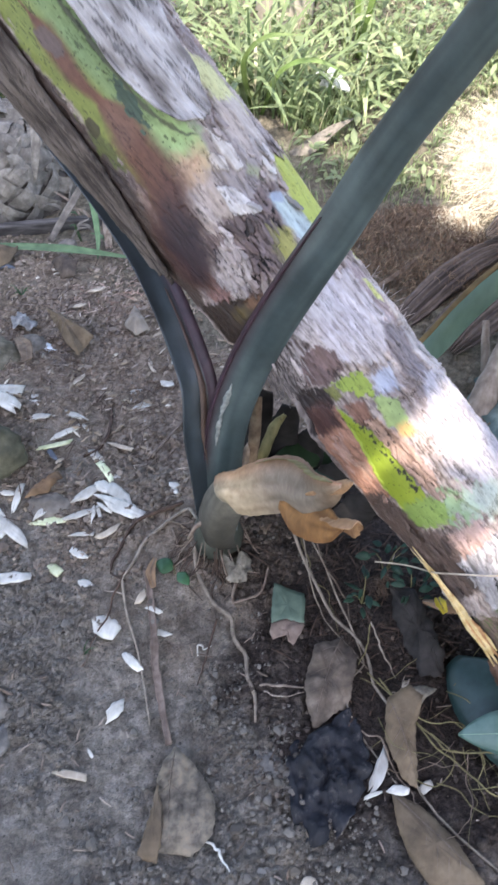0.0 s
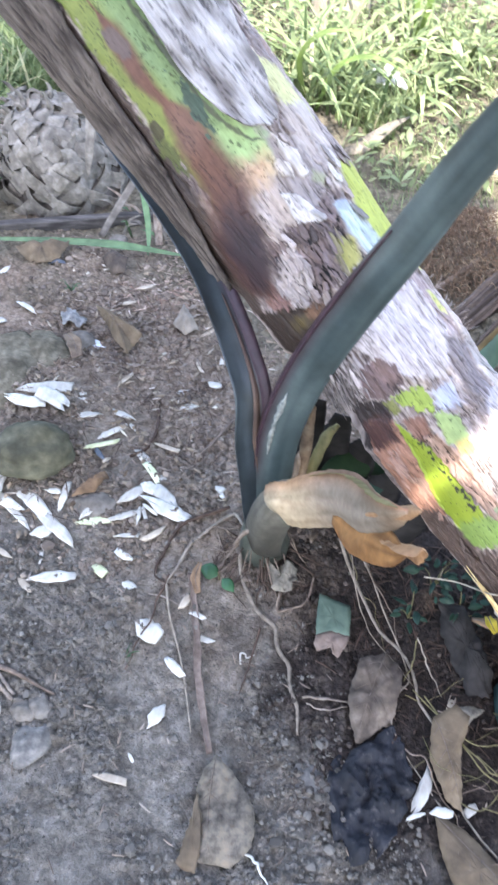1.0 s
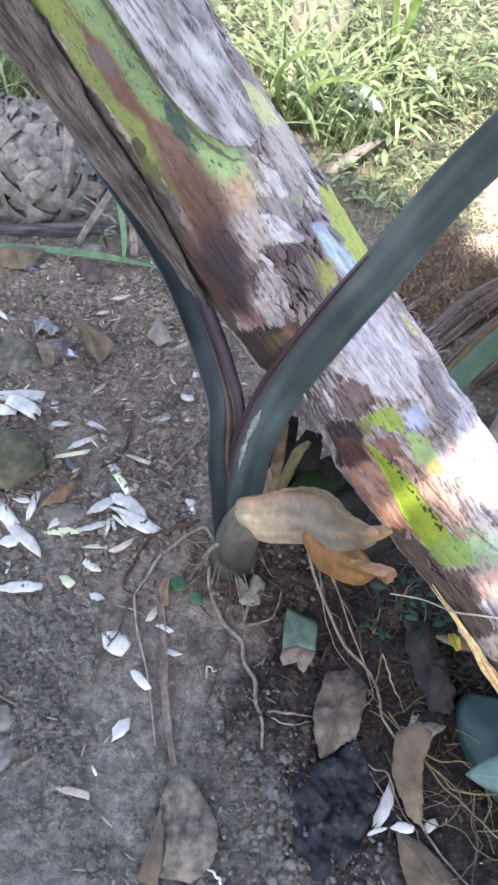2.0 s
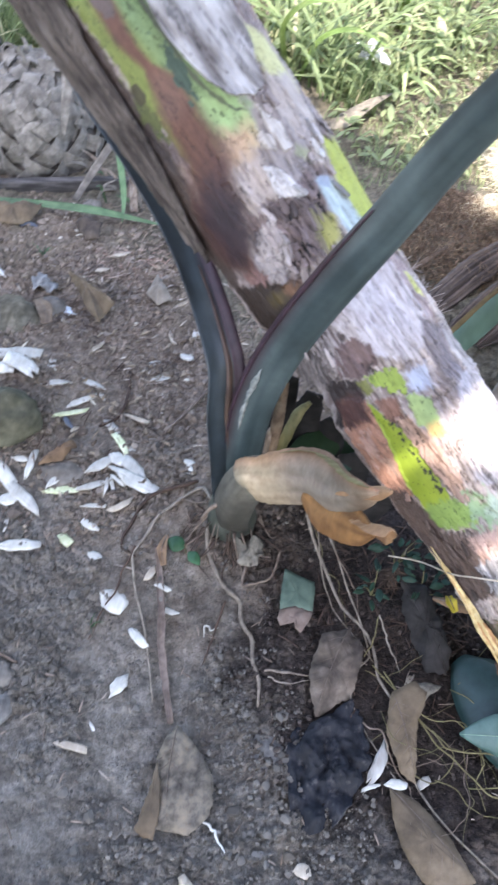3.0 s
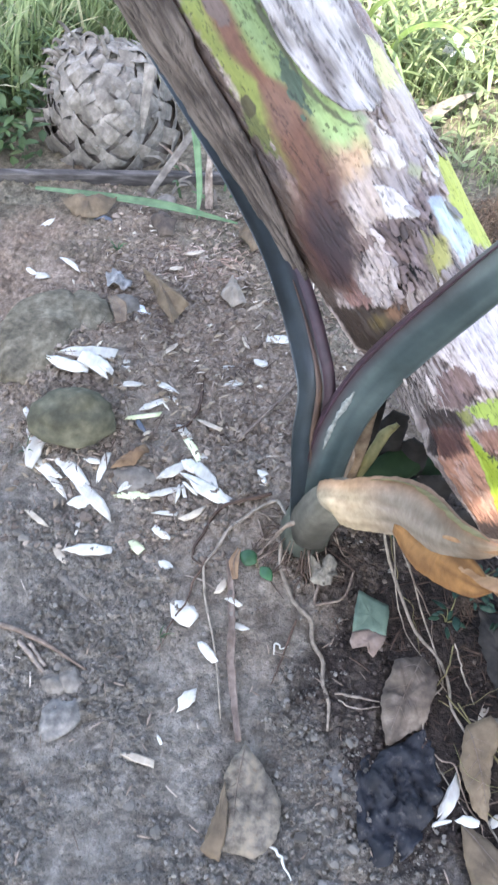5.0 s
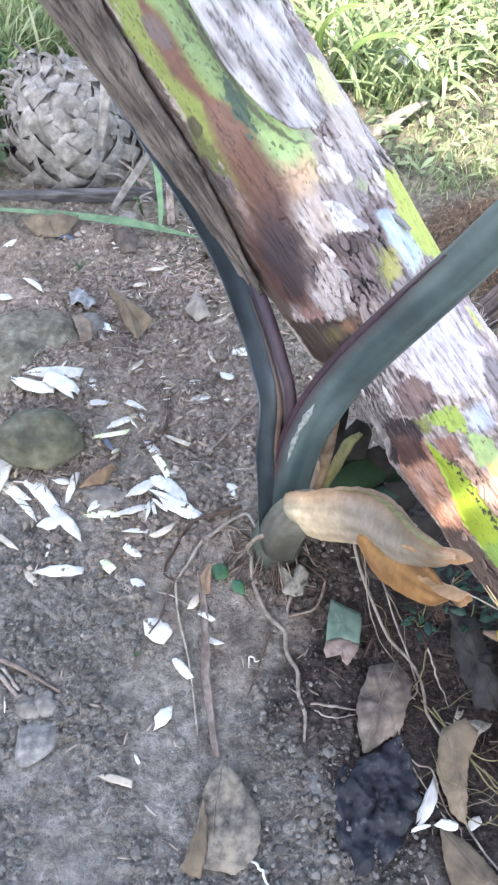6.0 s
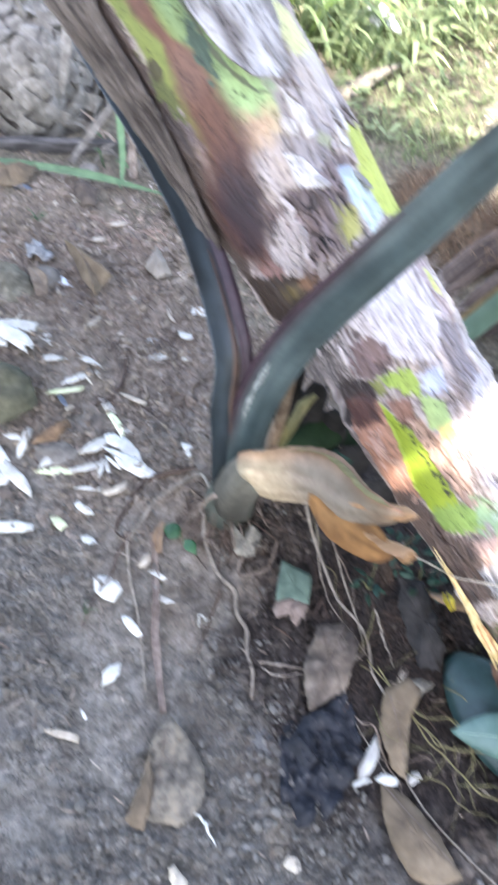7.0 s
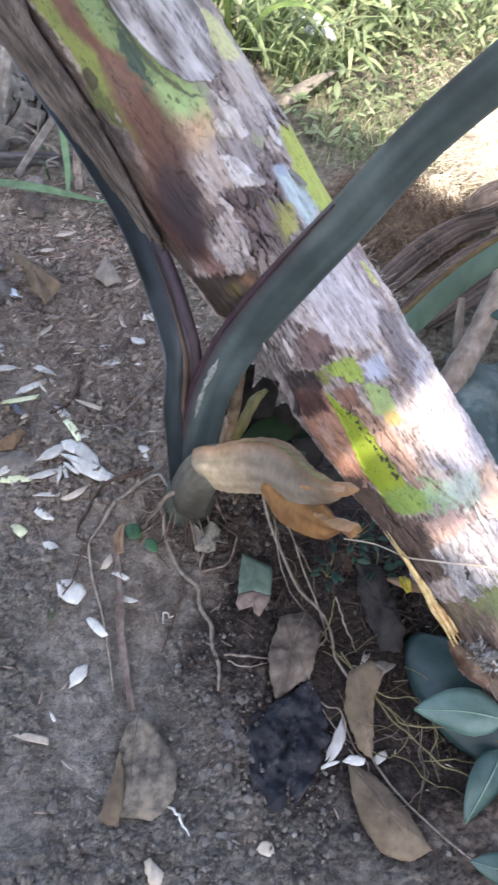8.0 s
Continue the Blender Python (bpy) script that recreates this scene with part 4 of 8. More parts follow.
    shell("frayed_fibres", v, f, M_FLAKE, tree, label="short pale frayed fibres")["kind"] = "stuff"
    return tree


build_trunk()


# ---- the banana sucker in front of it ----
def blushed(rgba, n, m, edge, rows):
    """Adds the dark red flush along one margin of a leaf, fading in and out over the rows given."""
    i = np.tile(np.repeat(np.arange(n), m), 2)
    q = np.tile(np.tile(np.linspace(-1, 1, m), n), 2) * edge
    k = (step(0.15, 0.95, q) * step(rows[0], rows[1], i) * step(rows[3], rows[2], i))[:, None]
    rgba[:, :3] = rgba[:, :3] * (1 - k) + np.array([0.040, 0.021, 0.027]) * k
    return rgba


def build_sucker():
    plant = empty("banana_sucker", (-0.066, 0.93, 0.02), "young banana sucker with blue-green sword leaves and a yellowing sheath", "plant")
    # swollen base
    n, m = 22, 26
    line = curve([(-0.066, 0.945, -0.03), (-0.070, 0.94, 0.04), (-0.073, 0.945, 0.10), (-0.074, 0.955, 0.16), (-0.074, 0.965, 0.21)], n)
    rad = np.interp(np.linspace(0, 1, n), [0, 0.15, 0.4, 0.65, 1], [0.058, 0.060, 0.052, 0.036, 0.012])
    v, f = [], []
    for i in range(n):
        for j in range(m):
            a = 2 * math.pi * j / m
            k = rad[i] * (1 + 0.05 * math.sin(3 * a + i * 0.2) + 0.02 * math.sin(7 * a))
            v.append(line[i] + np.array([math.cos(a) * k, math.sin(a) * k, 0]))
    for i in range(n - 1):
        for j in range(m):
            k, q = i * m + j, i * m + (j + 1) % m
            f.append((k, q, q + m, k + m))
    f.append(tuple((n - 1) * m + j for j in range(m)))
    shell("base", v, f, M_BULB, plant, label="swollen grey-green stem base")

    # right sword leaf
    cam_side = np.array([-0.10, -0.80, 0.62])
    right = [(-0.062, 0.925, 0.08), (-0.060, 0.925, 0.18), (-0.056, 0.94, 0.30), (-0.041, 0.950, 0.42), (-0.008, 0.945, 0.545), (0.028, 0.920, 0.660), (0.069, 0.888, 0.776), (0.119, 0.862, 0.896), (0.163, 0.825, 1.022), (0.200, 0.750, 1.150), (0.222, 0.690, 1.235), (0.24, 0.60, 1.33)]
    wr = [0.07, 0.078, 0.081, 0.080, 0.077, 0.073, 0.068, 0.061, 0.054, 0.049, 0.046, 0.04]
    v, f = ribbon(right, wr, cam_side, 0.11, 0.006, 60, 13, 0.012)
    leaf = shell("sword_leaf", v, f, M_SKIN, plant, colors=blushed(streaks(60, 13, 4, (0.036, 0.053, 0.055), (0.088, 0.117, 0.116), 3, 3, 0.6), 60, 13, -1, (8, 12, 30, 40)), label="dark blue-green sword leaf arching over the trunk")
    c = curve(right, 60)
    t = unit(np.gradient(c, axis=0))
    side = unit(np.cross(t, np.broadcast_to(cam_side, c.shape)))
    nor = np.cross(side, t)
    w = np.interp(np.linspace(0, 1, 60), np.linspace(0, 1, len(wr)), wr)[:, None]
    rim = c - side * w * 0.435 - nor * (w * 0.085 - 0.003)
    v, f = ribbon(rim[10:38:3], [0.002, 0.006, 0.008, 0.006, 0.002], cam_side + np.array([-0.5, 0, 0.2]), 0.2, 0.004, 50, 5)
    sub("margin", v, f, M_LEAF_RIM, leaf, "dark red leaf margin")
    sc = c - side * w * 0.16 + nor * 0.003
    v, f = ribbon(sc[13:21], [0.002, 0.009, 0.006, 0.011, 0.003], cam_side, 0.1, 0.0012, 22, 3, 0.05, 0.5, 6)
    sub("scar", v, f, M_SCAR, leaf, "pale scraped scar")

    # left sword leaf, channelled, running up behind the trunk
    left = [(-0.075, 0.93, 0.08), (-0.084, 0.932, 0.18), (-0.090, 0.945, 0.28), (-0.098, 0.962, 0.37), (-0.098, 0.99, 0.455), (-0.113, 1.024, 0.505), (-0.150, 1.098, 0.565), (-0.203, 1.195, 0.615), (-0.278, 1.295, 0.672), (-0.352, 1.385, 0.715), (-0.445, 1.50, 0.765), (-0.56, 1.64, 0.83)]
    wl_ = [0.06, 0.064, 0.066, 0.066, 0.064, 0.062, 0.060, 0.058, 0.058, 0.056, 0.05, 0.04]
    facing = np.array([0.35, -0.75, 0.55])
    v, f = ribbon(left, wl_, facing, -0.16, 0.006, 60, 13, 0.01)
    leaf = shell("sword_leaf", v, f, M_SKIN, plant, colors=blushed(streaks(60, 13, 8, (0.024, 0.033, 0.039), (0.054, 0.069, 0.078), 3, 3, 0.6), 60, 13, 1, (8, 14, 52, 60)), label="narrow channelled sword leaf in dark blue-green")
    c = curve(left, 60)
    t = unit(np.gradient(c, axis=0))
    side = unit(np.cross(t, np.broadcast_to(facing, c.shape)))
    nor = np.cross(side, t)
    w = np.interp(np.linspace(0, 1, 60), np.linspace(0, 1, len(wl_)), wl_)[:, None]
    edge = c + side * w * 0.40 + nor * (w * 0.12 + 0.003)
    v, f = ribbon(edge[12:50:3], [0.012, 0.026, 0.026, 0.022, 0.008], facing + np.array([-0.7, 0, 0]), 0.15, 0.003, 50, 5)
    sub("margin", v, f, M_LEAF_RIM, leaf, "dark purple leaf margin")
    ch = c + side * w * 0.17 + nor * 0.004
    v, f = ribbon(ch[10:36:3], [0.004, 0.014, 0.012, 0.006, 0.002], facing, -0.1, 0.002, 40, 3)
    sub("channel", v, f, M_LEAF_IN, leaf, "brownish inner channel")

    # yellowing sheath that curls over towards the path
    rise = [(-0.080, 0.915, 0.040), (-0.086, 0.872, 0.120), (-0.082, 0.853, 0.200), (-0.064, 0.845, 0.280), (-0.036, 0.842, 0.340), (-0.004, 0.835, 0.372)]
    v, f = ribbon(rise, [0.084, 0.090, 0.090, 0.084, 0.072, 0.05], (-0.35, -0.72, 0.5), 0.36, 0.005, 40, 15, 0.03, 0.015, 17)
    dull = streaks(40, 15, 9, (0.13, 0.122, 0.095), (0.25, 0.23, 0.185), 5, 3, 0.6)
    # darker towards the base: shade painted in together with dirt
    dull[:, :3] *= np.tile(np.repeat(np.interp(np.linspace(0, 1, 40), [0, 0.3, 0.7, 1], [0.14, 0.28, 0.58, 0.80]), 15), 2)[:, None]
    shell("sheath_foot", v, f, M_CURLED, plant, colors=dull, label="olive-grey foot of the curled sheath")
    curl = [(-0.062, 0.858, 0.306), (-0.048, 0.836, 0.345), (-0.014, 0.808, 0.382), (0.046, 0.738, 0.492), (0.076, 0.620, 0.628), (0.094, 0.556, 0.717), (0.105, 0.525, 0.768)]
    wc = [0.066, 0.072, 0.080, 0.092, 0.098, 0.092, 0.072, 0.044, 0.024, 0.008]
    v, f = ribbon(curl, wc, (-0.2, -0.66, 0.68), 0.20, 0.006, 56, 15, 0.06, 0.03)
    aged_lit = streaks(56, 15, 3, (0.27, 0.225, 0.15), (0.40, 0.335, 0.235), 7, 2, 0.3)
    u = np.tile(np.repeat(np.linspace(0, 1, 56), 15), 2)
    # colour change along the sheath, with a highlight painted on the bend
    tone = np.stack([np.interp(u, [0, 0.14, 0.22, 0.36, 0.46, 0.72, 0.88, 1], c) for c in ((0.62, 0.95, 1.18, 1.02, 0.70, 0.56, 0.72, 1.25), (0.66, 0.93, 1.10, 0.95, 0.68, 0.54, 0.62, 1.02), (0.72, 0.92, 1.02, 0.90, 0.76, 0.58, 0.60, 1.02))], -1)
    aged_lit[:, :3] *= tone
    q = np.tile(np.tile(np.linspace(-1, 1, 15), 56), 2)
    blot = step(0.56, 0.66, fbm(u * 14 + 3, q * 3 + 8, 23, 4))[:, None]
    aged_lit[:, :3] *= 1 - blot * np.array([0.14, 0.18, 0.20])
    edge = np.tile(np.tile(step(-0.3, -0.9, np.linspace(-1, 1, 15)), 56), 2)[:, None]
    aged_lit[:, :3] *= 1 - edge * np.array([0.0, 0.24, 0.36])
    curled = shell("curled_sheath", v, f, M_CURLED, plant, colors=aged_lit, label="yellow-grey curled leaf sheath with a highlight painted on its pale bent back")
    c = curve(curl, 56)
    t = unit(np.gradient(c, axis=0))
    fc = np.array([-0.2, -0.66, 0.68])
    side = unit(np.cross(t, np.broadcast_to(fc, c.shape)))
    nor = np.cross(side, t)
    w = np.interp(np.linspace(0, 1, 56), np.linspace(0, 1, len(wc)), wc)[:, None]
    M_DRY_OLIVE = organic("olive_margin", [(0.3, (0.10, 0.085, 0.035)), (0.7, (0.22, 0.18, 0.08))], 40, rough=0.6)
    up = c - side * w * 0.47 - nor * w * 0.20
    v, f = ribbon(up[18:52:3], [0.003, 0.018, 0.026, 0.024, 0.018, 0.004], (0.2, 0.2, 1), 0.1, 0.002, 40, 3, 0.1, 0.3, 8)
    sub("torn_margin", v, f, M_DRY_OLIVE, curled, "ragged olive margin")
    v, f = ribbon([(0.076, 0.612, 0.640), (0.092, 0.562, 0.717), (0.105, 0.530, 0.765), (0.113, 0.510, 0.795)], [0.004, 0.016, 0.018, 0.004], (-0.05, -0.5, 0.85), 0.3, 0.003, 20, 7, 0.03)
    sub("beak", v, f, M_FOLD, curled, "pinkish-tan pointed tip")
    low = [(0.050, 0.740, 0.452), (0.064, 0.690, 0.505), (0.081, 0.612, 0.585), (0.098, 0.538, 0.672), (0.110, 0.508, 0.708)]
    v, f = ribbon(low, [0.026, 0.056, 0.064, 0.056, 0.036, 0.006], (-0.25, -0.55, 0.8), 0.10, 0.004, 40, 11, 0.06, 0.025, 12)
    under = shell("lower_sheath", v, f, M_CURLED, plant, colors=streaks(40, 11, 6, (0.12, 0.052, 0.016), (0.31, 0.15, 0.05), 7, 3, 0.45), label="orange rotting lower sheath")
    c2 = curve(low, 30)
    fold = c2 + np.array([0.020, -0.010, 0.030])
    v, f = ribbon(fold[15:29:2], [0.010, 0.030, 0.032, 0.014], (0.3, -0.4, 0.9), 0.5, 0.003, 24, 5, 0.08, 0.14, 14)
    sub("fold", v, f, M_FOLD, under, "pale brown rolled fold")
    # broad leaf, near black, added to deepen the shade under the trunk
    v, f = ribbon([(0.035, 1.0, 0.16), (0.085, 1.03, 0.20), (0.15, 1.06, 0.19), (0.22, 1.09, 0.12)], [0.03, 0.065, 0.07, 0.03], (-0.1, -0.7, 0.7), 0.12, 0.002, 26, 9, 0.05, 0.03, 9)
    shell("old_leaf", v, f, M_SHADE_LEAF, plant, label="dark green leaf added to deepen the trunk's shade")
    # withered stalks beside the base
    for pts, w, mat, lab in [
        ([(0.005, 0.965, 0.20), (0.030, 0.975, 0.30), (0.050, 1.0, 0.345), (0.070, 1.005, 0.375)], 0.022, M_STALK, "withered yellow-green stalk"),
        ([(-0.005, 0.955, 0.20), (0.008, 0.975, 0.31), (0.012, 0.99, 0.37), (0.02, 1.0, 0.43)], 0.024, M_DRY, "dry brown stalk"),
        ([(-0.03, 0.95, 0.18), (-0.012, 0.965, 0.27), (-0.004, 0.975, 0.30), (0.0, 0.985, 0.315)], 0.020, M_SHEATH, "grey dead stalk"),
    ]:
        v, f = ribbon(pts, [w * 0.8, w, w, w * 0.4], (-0.1, -0.8, 0.6), 0.3, 0.004, 24, 7, 0.05, 0.08, int(w * 3000))
        shell("stalk", v, f, mat, plant, label=lab)
    v, f = tube([(-0.13, 0.90, 0.10), (-0.108, 0.885, 0.17), (-0.075, 0.872, 0.215), (-0.06, 0.885, 0.235)], [0.004, 0.005, 0.003], 20, 6, 0.15)
    shell("dry_collar", v, f, M_ROOT, plant, label="dry thread round the stem base")
    # fine roots fanning from the base
    r = random.Random(5)
    for k in range(38):
        a = r.uniform(-3.8, -0.1)
        p = np.array([-0.066 + 0.058 * math.cos(a), 0.93 + 0.058 * math.sin(a), r.uniform(0.04, 0.12)])
        ln = r.uniform(0.03, 0.10)
        pts = [p]
        for q in (0.35, 0.7, 1.0):
            x = p[0] + math.cos(a + r.uniform(-0.4, 0.4)) * ln * q
            y = p[1] + math.sin(a + r.uniform(-0.4, 0.4)) * ln * q
            pts.append(np.array([x, y, float(level(x, y)) + (1 - q) * 0.03 + 0.004]))
        v, f = tube(pts, [w * r.uniform(0.5, 1.0) for w in (0.0024, 0.0019, 0.0015, 0.0008)], 14, 5, 0.12, k)
        shell("root", v, f, M_ROOT if k % 3 == 0 else M_ROOT_DARK, plant)
    return plant


build_sucker()


# dead sheaths, blackened to fill the sucker and trunk's hollow with painted shade
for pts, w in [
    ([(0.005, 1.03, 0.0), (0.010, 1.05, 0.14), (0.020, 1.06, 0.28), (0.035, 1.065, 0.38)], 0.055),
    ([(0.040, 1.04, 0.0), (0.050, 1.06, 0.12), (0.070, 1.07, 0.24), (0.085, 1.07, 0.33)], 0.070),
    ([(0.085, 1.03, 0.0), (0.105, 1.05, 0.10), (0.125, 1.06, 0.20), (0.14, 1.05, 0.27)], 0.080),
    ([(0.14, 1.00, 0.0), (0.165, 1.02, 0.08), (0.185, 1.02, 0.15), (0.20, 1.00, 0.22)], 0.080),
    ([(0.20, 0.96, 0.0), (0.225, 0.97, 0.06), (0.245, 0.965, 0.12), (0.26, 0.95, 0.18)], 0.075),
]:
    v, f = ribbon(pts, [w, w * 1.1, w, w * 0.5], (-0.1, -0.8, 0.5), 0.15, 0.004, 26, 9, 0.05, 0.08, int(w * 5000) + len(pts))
    tagged(shell("rotted_sheath", v, f, M_BLACK_LEAF, None, pts[0]), "dead banana sheath blackened to hold the shade under the leaning trunk", "dead leaf", "rotted sheaths")


# ---- what lies on the soil ----
def blob(at, size, seed, squash=0.6, rough=0.18, n=14, m=10):
    """An uneven rounded lump."""
    v, f = [], []
    r = random.Random(seed)
    off = r.uniform(0, 50)
    turn = r.uniform(0, 6.28)
    for i in range(m + 1):
        ph = math.pi * i / m
        for j in range(n):
            th = 2 * math.pi * j / n
            d = Vector((math.sin(ph) * math.cos(th), math.sin(ph) * math.sin(th), math.cos(ph)))
            k = 1 + rough * 2 * noise.noise(d * 1.3 + Vector((off, 0, 0))) + rough * 0.7 * noise.noise(d * 3.1 + Vector((0, off, 0))) + rough * 0.22 * noise.noise(d * 8 + Vector((0, 0, off))) + rough * 0.10 * noise.noise(d * 19 + Vector((off, 0, off)))
            x, y, z = d.x * k * size[0], d.y * k * size[1], d.z * k * size[2]
            v.append((at[0] + x * math.cos(turn) - y * math.sin(turn), at[1] + x * math.sin(turn) + y * math.cos(turn), at[2] + z))
    for i in range(m):
        for j in range(n):
            a, b = i * n + j, i * n + (j + 1) % n
            f.append((a, a + n, b + n, b))
    return v, f


CHIP_KINDS = (
    (M_CHIP, "white stringy chip of banana pith lying on the soil"),
    (M_CHIP_GREEN, "pale greenish strip of banana pith on the soil"),
    (M_CHIP_TAN, "weathered tan sliver of pith on the soil"),
    (M_CHIP_BLUE, "small bluish-white scrap lying on the soil"),
)
chip_count = 0


def chip(x, y, turn, length, width, kind=0, up=0.004):
    """One shaved piece: a bent, splintered sliver."""
    global chip_count
    chip_count += 1
    r = random.Random(100 + chip_count)
    a = radians(turn)
    width *= 1.08
    length *= 1.08
    z0 = float(level(x, y)) + up + max(float(crumbs(np.array([x]), np.array([y]))[0]), 0)
    # an angular shaved piece: oblique cuts at the ends, a slight bow, one end often split
    bow, tip, end = r.uniform(-0.10, 0.10), r.choice((0.06, 0.15, 0.3, 0.7)), r.uniform(0.3, 0.95)
    skew, slant = r.uniform(-0.12, 0.12), r.uniform(-0.10, 0.10)
    shape = [(-0.5 + slant, -0.5 * end), (-0.18, -0.52), (0.2, -0.5), (0.5 + skew, -0.5 * tip), (0.5 - skew, 0.45 * tip), (0.15, 0.5), (-0.2, 0.52), (-0.5 - slant, 0.5 * end)]
    if length > 0.06 and kind == 0:
        shape[4:4] = [(0.30 + skew, -0.10 * tip), (0.52, 0.02)]
    if r.random() < 0.5:
        shape = [(-p, -q) for p, q in shape]
    rim = []
    for (x0, y0), (x1, y1) in zip(shape, shape[1:] + shape[:1]):
        for k in range(3):
            g = k / 3
            rim.append((x0 + (x1 - x0) * g, y0 + (y1 - y0) * g + (r.uniform(-0.04, 0.04) if k else 0)))
    lift, cupped = r.uniform(0.03, 0.10) * length, r.uniform(0.04, 0.16) * width
    rings = []
    for k in (1.0, 0.6):
        for p, q in rim:
            p, q = p * k, q * k
            u, w = p * length, q * width + bow * length * (0.25 - p * p) * 2
            rings.append((x + u * math.cos(a) - w * math.sin(a), y + u * math.sin(a) + w * math.cos(a), z0 + lift * (0.25 - p * p) * 1.5 + cupped * (0.3 - q * q) + 0.05 * width * math.sin(23 * q + 5 * p)))
    m = len(rim)
    mid = tuple(np.mean(np.array(rings[m:]), axis=0))
    top = rings + [mid]
    thick = min(0.0035, width * 0.2)
    v = top + [(p[0], p[1], p[2] - thick) for p in top]
    o = len(top)
    f = []
    for g in range(m):
        h = (g + 1) % m
        f += [(g, h, m + h, m + g), (m + g, m + h, 2 * m), (o + g, o + m + g, o + m + h, o + h), (o + m + g, o + 2 * m, o + m + h), (g, o + g, o + h, h)]
    mat, label = CHIP_KINDS[kind]
    ob = shell("pith_chip", v, f, mat, None, (x, y, z0))
    return tagged(ob, label, "chip", "pith chips on the soil")


chip(-0.656, 1.367, 6, 0.133, 0.034, 0)
chip(-0.691, 1.316, -12, 0.105, 0.033, 0)
chip(-0.621, 1.319, -30, 0.096, 0.040, 0)
chip(-0.537, 1.291, 9, 0.074, 0.017, 0)
chip(-0.455, 1.315, -21, 0.074, 0.015, 0)
chip(-0.418, 1.284, -50, 0.027, 0.009, 0)
chip(-0.467, 1.260, 35, 0.079, 0.017, 0)
chip(-0.491, 1.210, 17, 0.094, 0.012, 1)
chip(-0.379, 1.195, -50, 0.048, 0.020, 0)
chip(-0.350, 1.142, -56, 0.070, 0.016, 1)
chip(-0.323, 1.128, -34, 0.036, 0.013, 0)
chip(-0.386, 1.074, 43, 0.066, 0.024, 0)
chip(-0.342, 1.094, -29, 0.052, 0.029, 0)
chip(-0.297, 1.031, -26, 0.121, 0.034, 0)
chip(-0.307, 1.064, -46, 0.089, 0.030, 0)
chip(-0.461, 0.999, 9, 0.085, 0.018, 1)
chip(-0.393, 1.019, 24, 0.076, 0.015, 0)
chip(-0.479, 1.026, 53, 0.057, 0.018, 0)
chip(-0.364, 1.018, -87, 0.045, 0.008, 0)
chip(-0.348, 1.017, -70, 0.052, 0.008, 0)
chip(-0.336, 1.031, -38, 0.042, 0.008, 0)
chip(-0.382, 0.965, 4, 0.051, 0.010, 0)
chip(-0.318, 0.967, 39, 0.059, 0.014, 2)
chip(-0.708, 1.091, 85, 0.109, 0.035, 0)
chip(-0.634, 1.052, -40, 0.147, 0.031, 0)
chip(-0.556, 0.982, -39, 0.130, 0.026, 0)
chip(-0.693, 1.056, -34, 0.118, 0.024, 0)
chip(-0.653, 1.009, -42, 0.101, 0.015, 0)
chip(-0.578, 0.966, 25, 0.045, 0.031, 0)
chip(-0.547, 1.063, 87, 0.080, 0.016, 0)
chip(-0.574, 1.073, -6, 0.035, 0.014, 0)
chip(-0.662, 0.913, -33, 0.059, 0.012, 2)
chip(-0.571, 0.914, 94, 0.047, 0.009, 0)
chip(-0.748, 1.163, -52, 0.060, 0.013, 0)
chip(-0.739, 1.122, -57, 0.050, 0.010, 0)
chip(-0.533, 0.855, 8, 0.097, 0.025, 0)
chip(-0.591, 0.840, -44, 0.045, 0.016, 2)
chip(-0.431, 0.879, -39, 0.034, 0.020, 1)
chip(-0.381, 0.916, -28, 0.044, 0.016, 0)
chip(-0.359, 0.842, -15, 0.031, 0.018, 0)
chip(-0.306, 0.746, -32, 0.062, 0.043, 0)
chip(-0.242, 0.673, -44, 0.050, 0.018, 0)
chip(-0.267, 0.575, 54, 0.048, 0.025, 0)
chip(-0.231, 0.807, 64, 0.035, 0.015, 2)
chip(-0.202, 0.776, -25, 0.031, 0.010, 0)
chip(-0.182, 0.732, -15, 0.034, 0.012, 0)
chip(-0.343, 0.457, -9, 0.064, 0.013, 2)
chip(-0.308, 0.498, -55, 0.020, 0.006, 0)
chip(0.243, 0.460, 62, 0.091, 0.021, 0)
chip(0.231, 0.418, 19, 0.035, 0.007, 0)
chip(0.279, 0.427, -2, 0.039, 0.017, 0)
chip(0.336, 0.437, 36, 0.028, 0.016, 0)
chip(-0.818, 1.765, -36, 0.082, 0.014, 0)
chip(-0.919, 1.717, -36, 0.036, 0.014, 0)
chip(-0.882, 1.703, 2, 0.036, 0.023, 0)
chip(-0.576, 1.598, -25, 0.061, 0.026, 3)
chip(-0.464, 1.448, 51, 0.057, 0.014, 2)
chip(-0.180, 1.558, 3, 0.069, 0.028, 0)
chip(-0.222, 1.455, -9, 0.034, 0.020, 0)
chip(-0.311, 1.431, 22, 0.036, 0.016, 0)
chip(-0.279, 1.383, 24, 0.052, 0.021, 0)
chip(-0.176, 1.086, -7, 0.025, 0.014, 0)
chip(-0.174, 1.071, -64, 0.022, 0.011, 0)
chip(-0.322, 1.223, -20, 0.062, 0.011, 2)
chip(-0.272, 1.540, -69, 0.048, 0.011, 2)
chip(-0.254, 1.691, 42, 0.074, 0.012, 2)
chip(-0.937, 1.951, 59, 0.049, 0.017, 0)
chip(-0.508, 1.787, 17, 0.036, 0.015, 2)
chip(-0.148, 1.841, -19, 0.029, 0.016, 0)
chip(-0.560, 1.365, 8, 0.023, 0.012, 0)
chip(-0.550, 1.340, -6, 0.029, 0.016, 0)
chip(-0.470, 1.867, 20, 0.048, 0.015, 2)
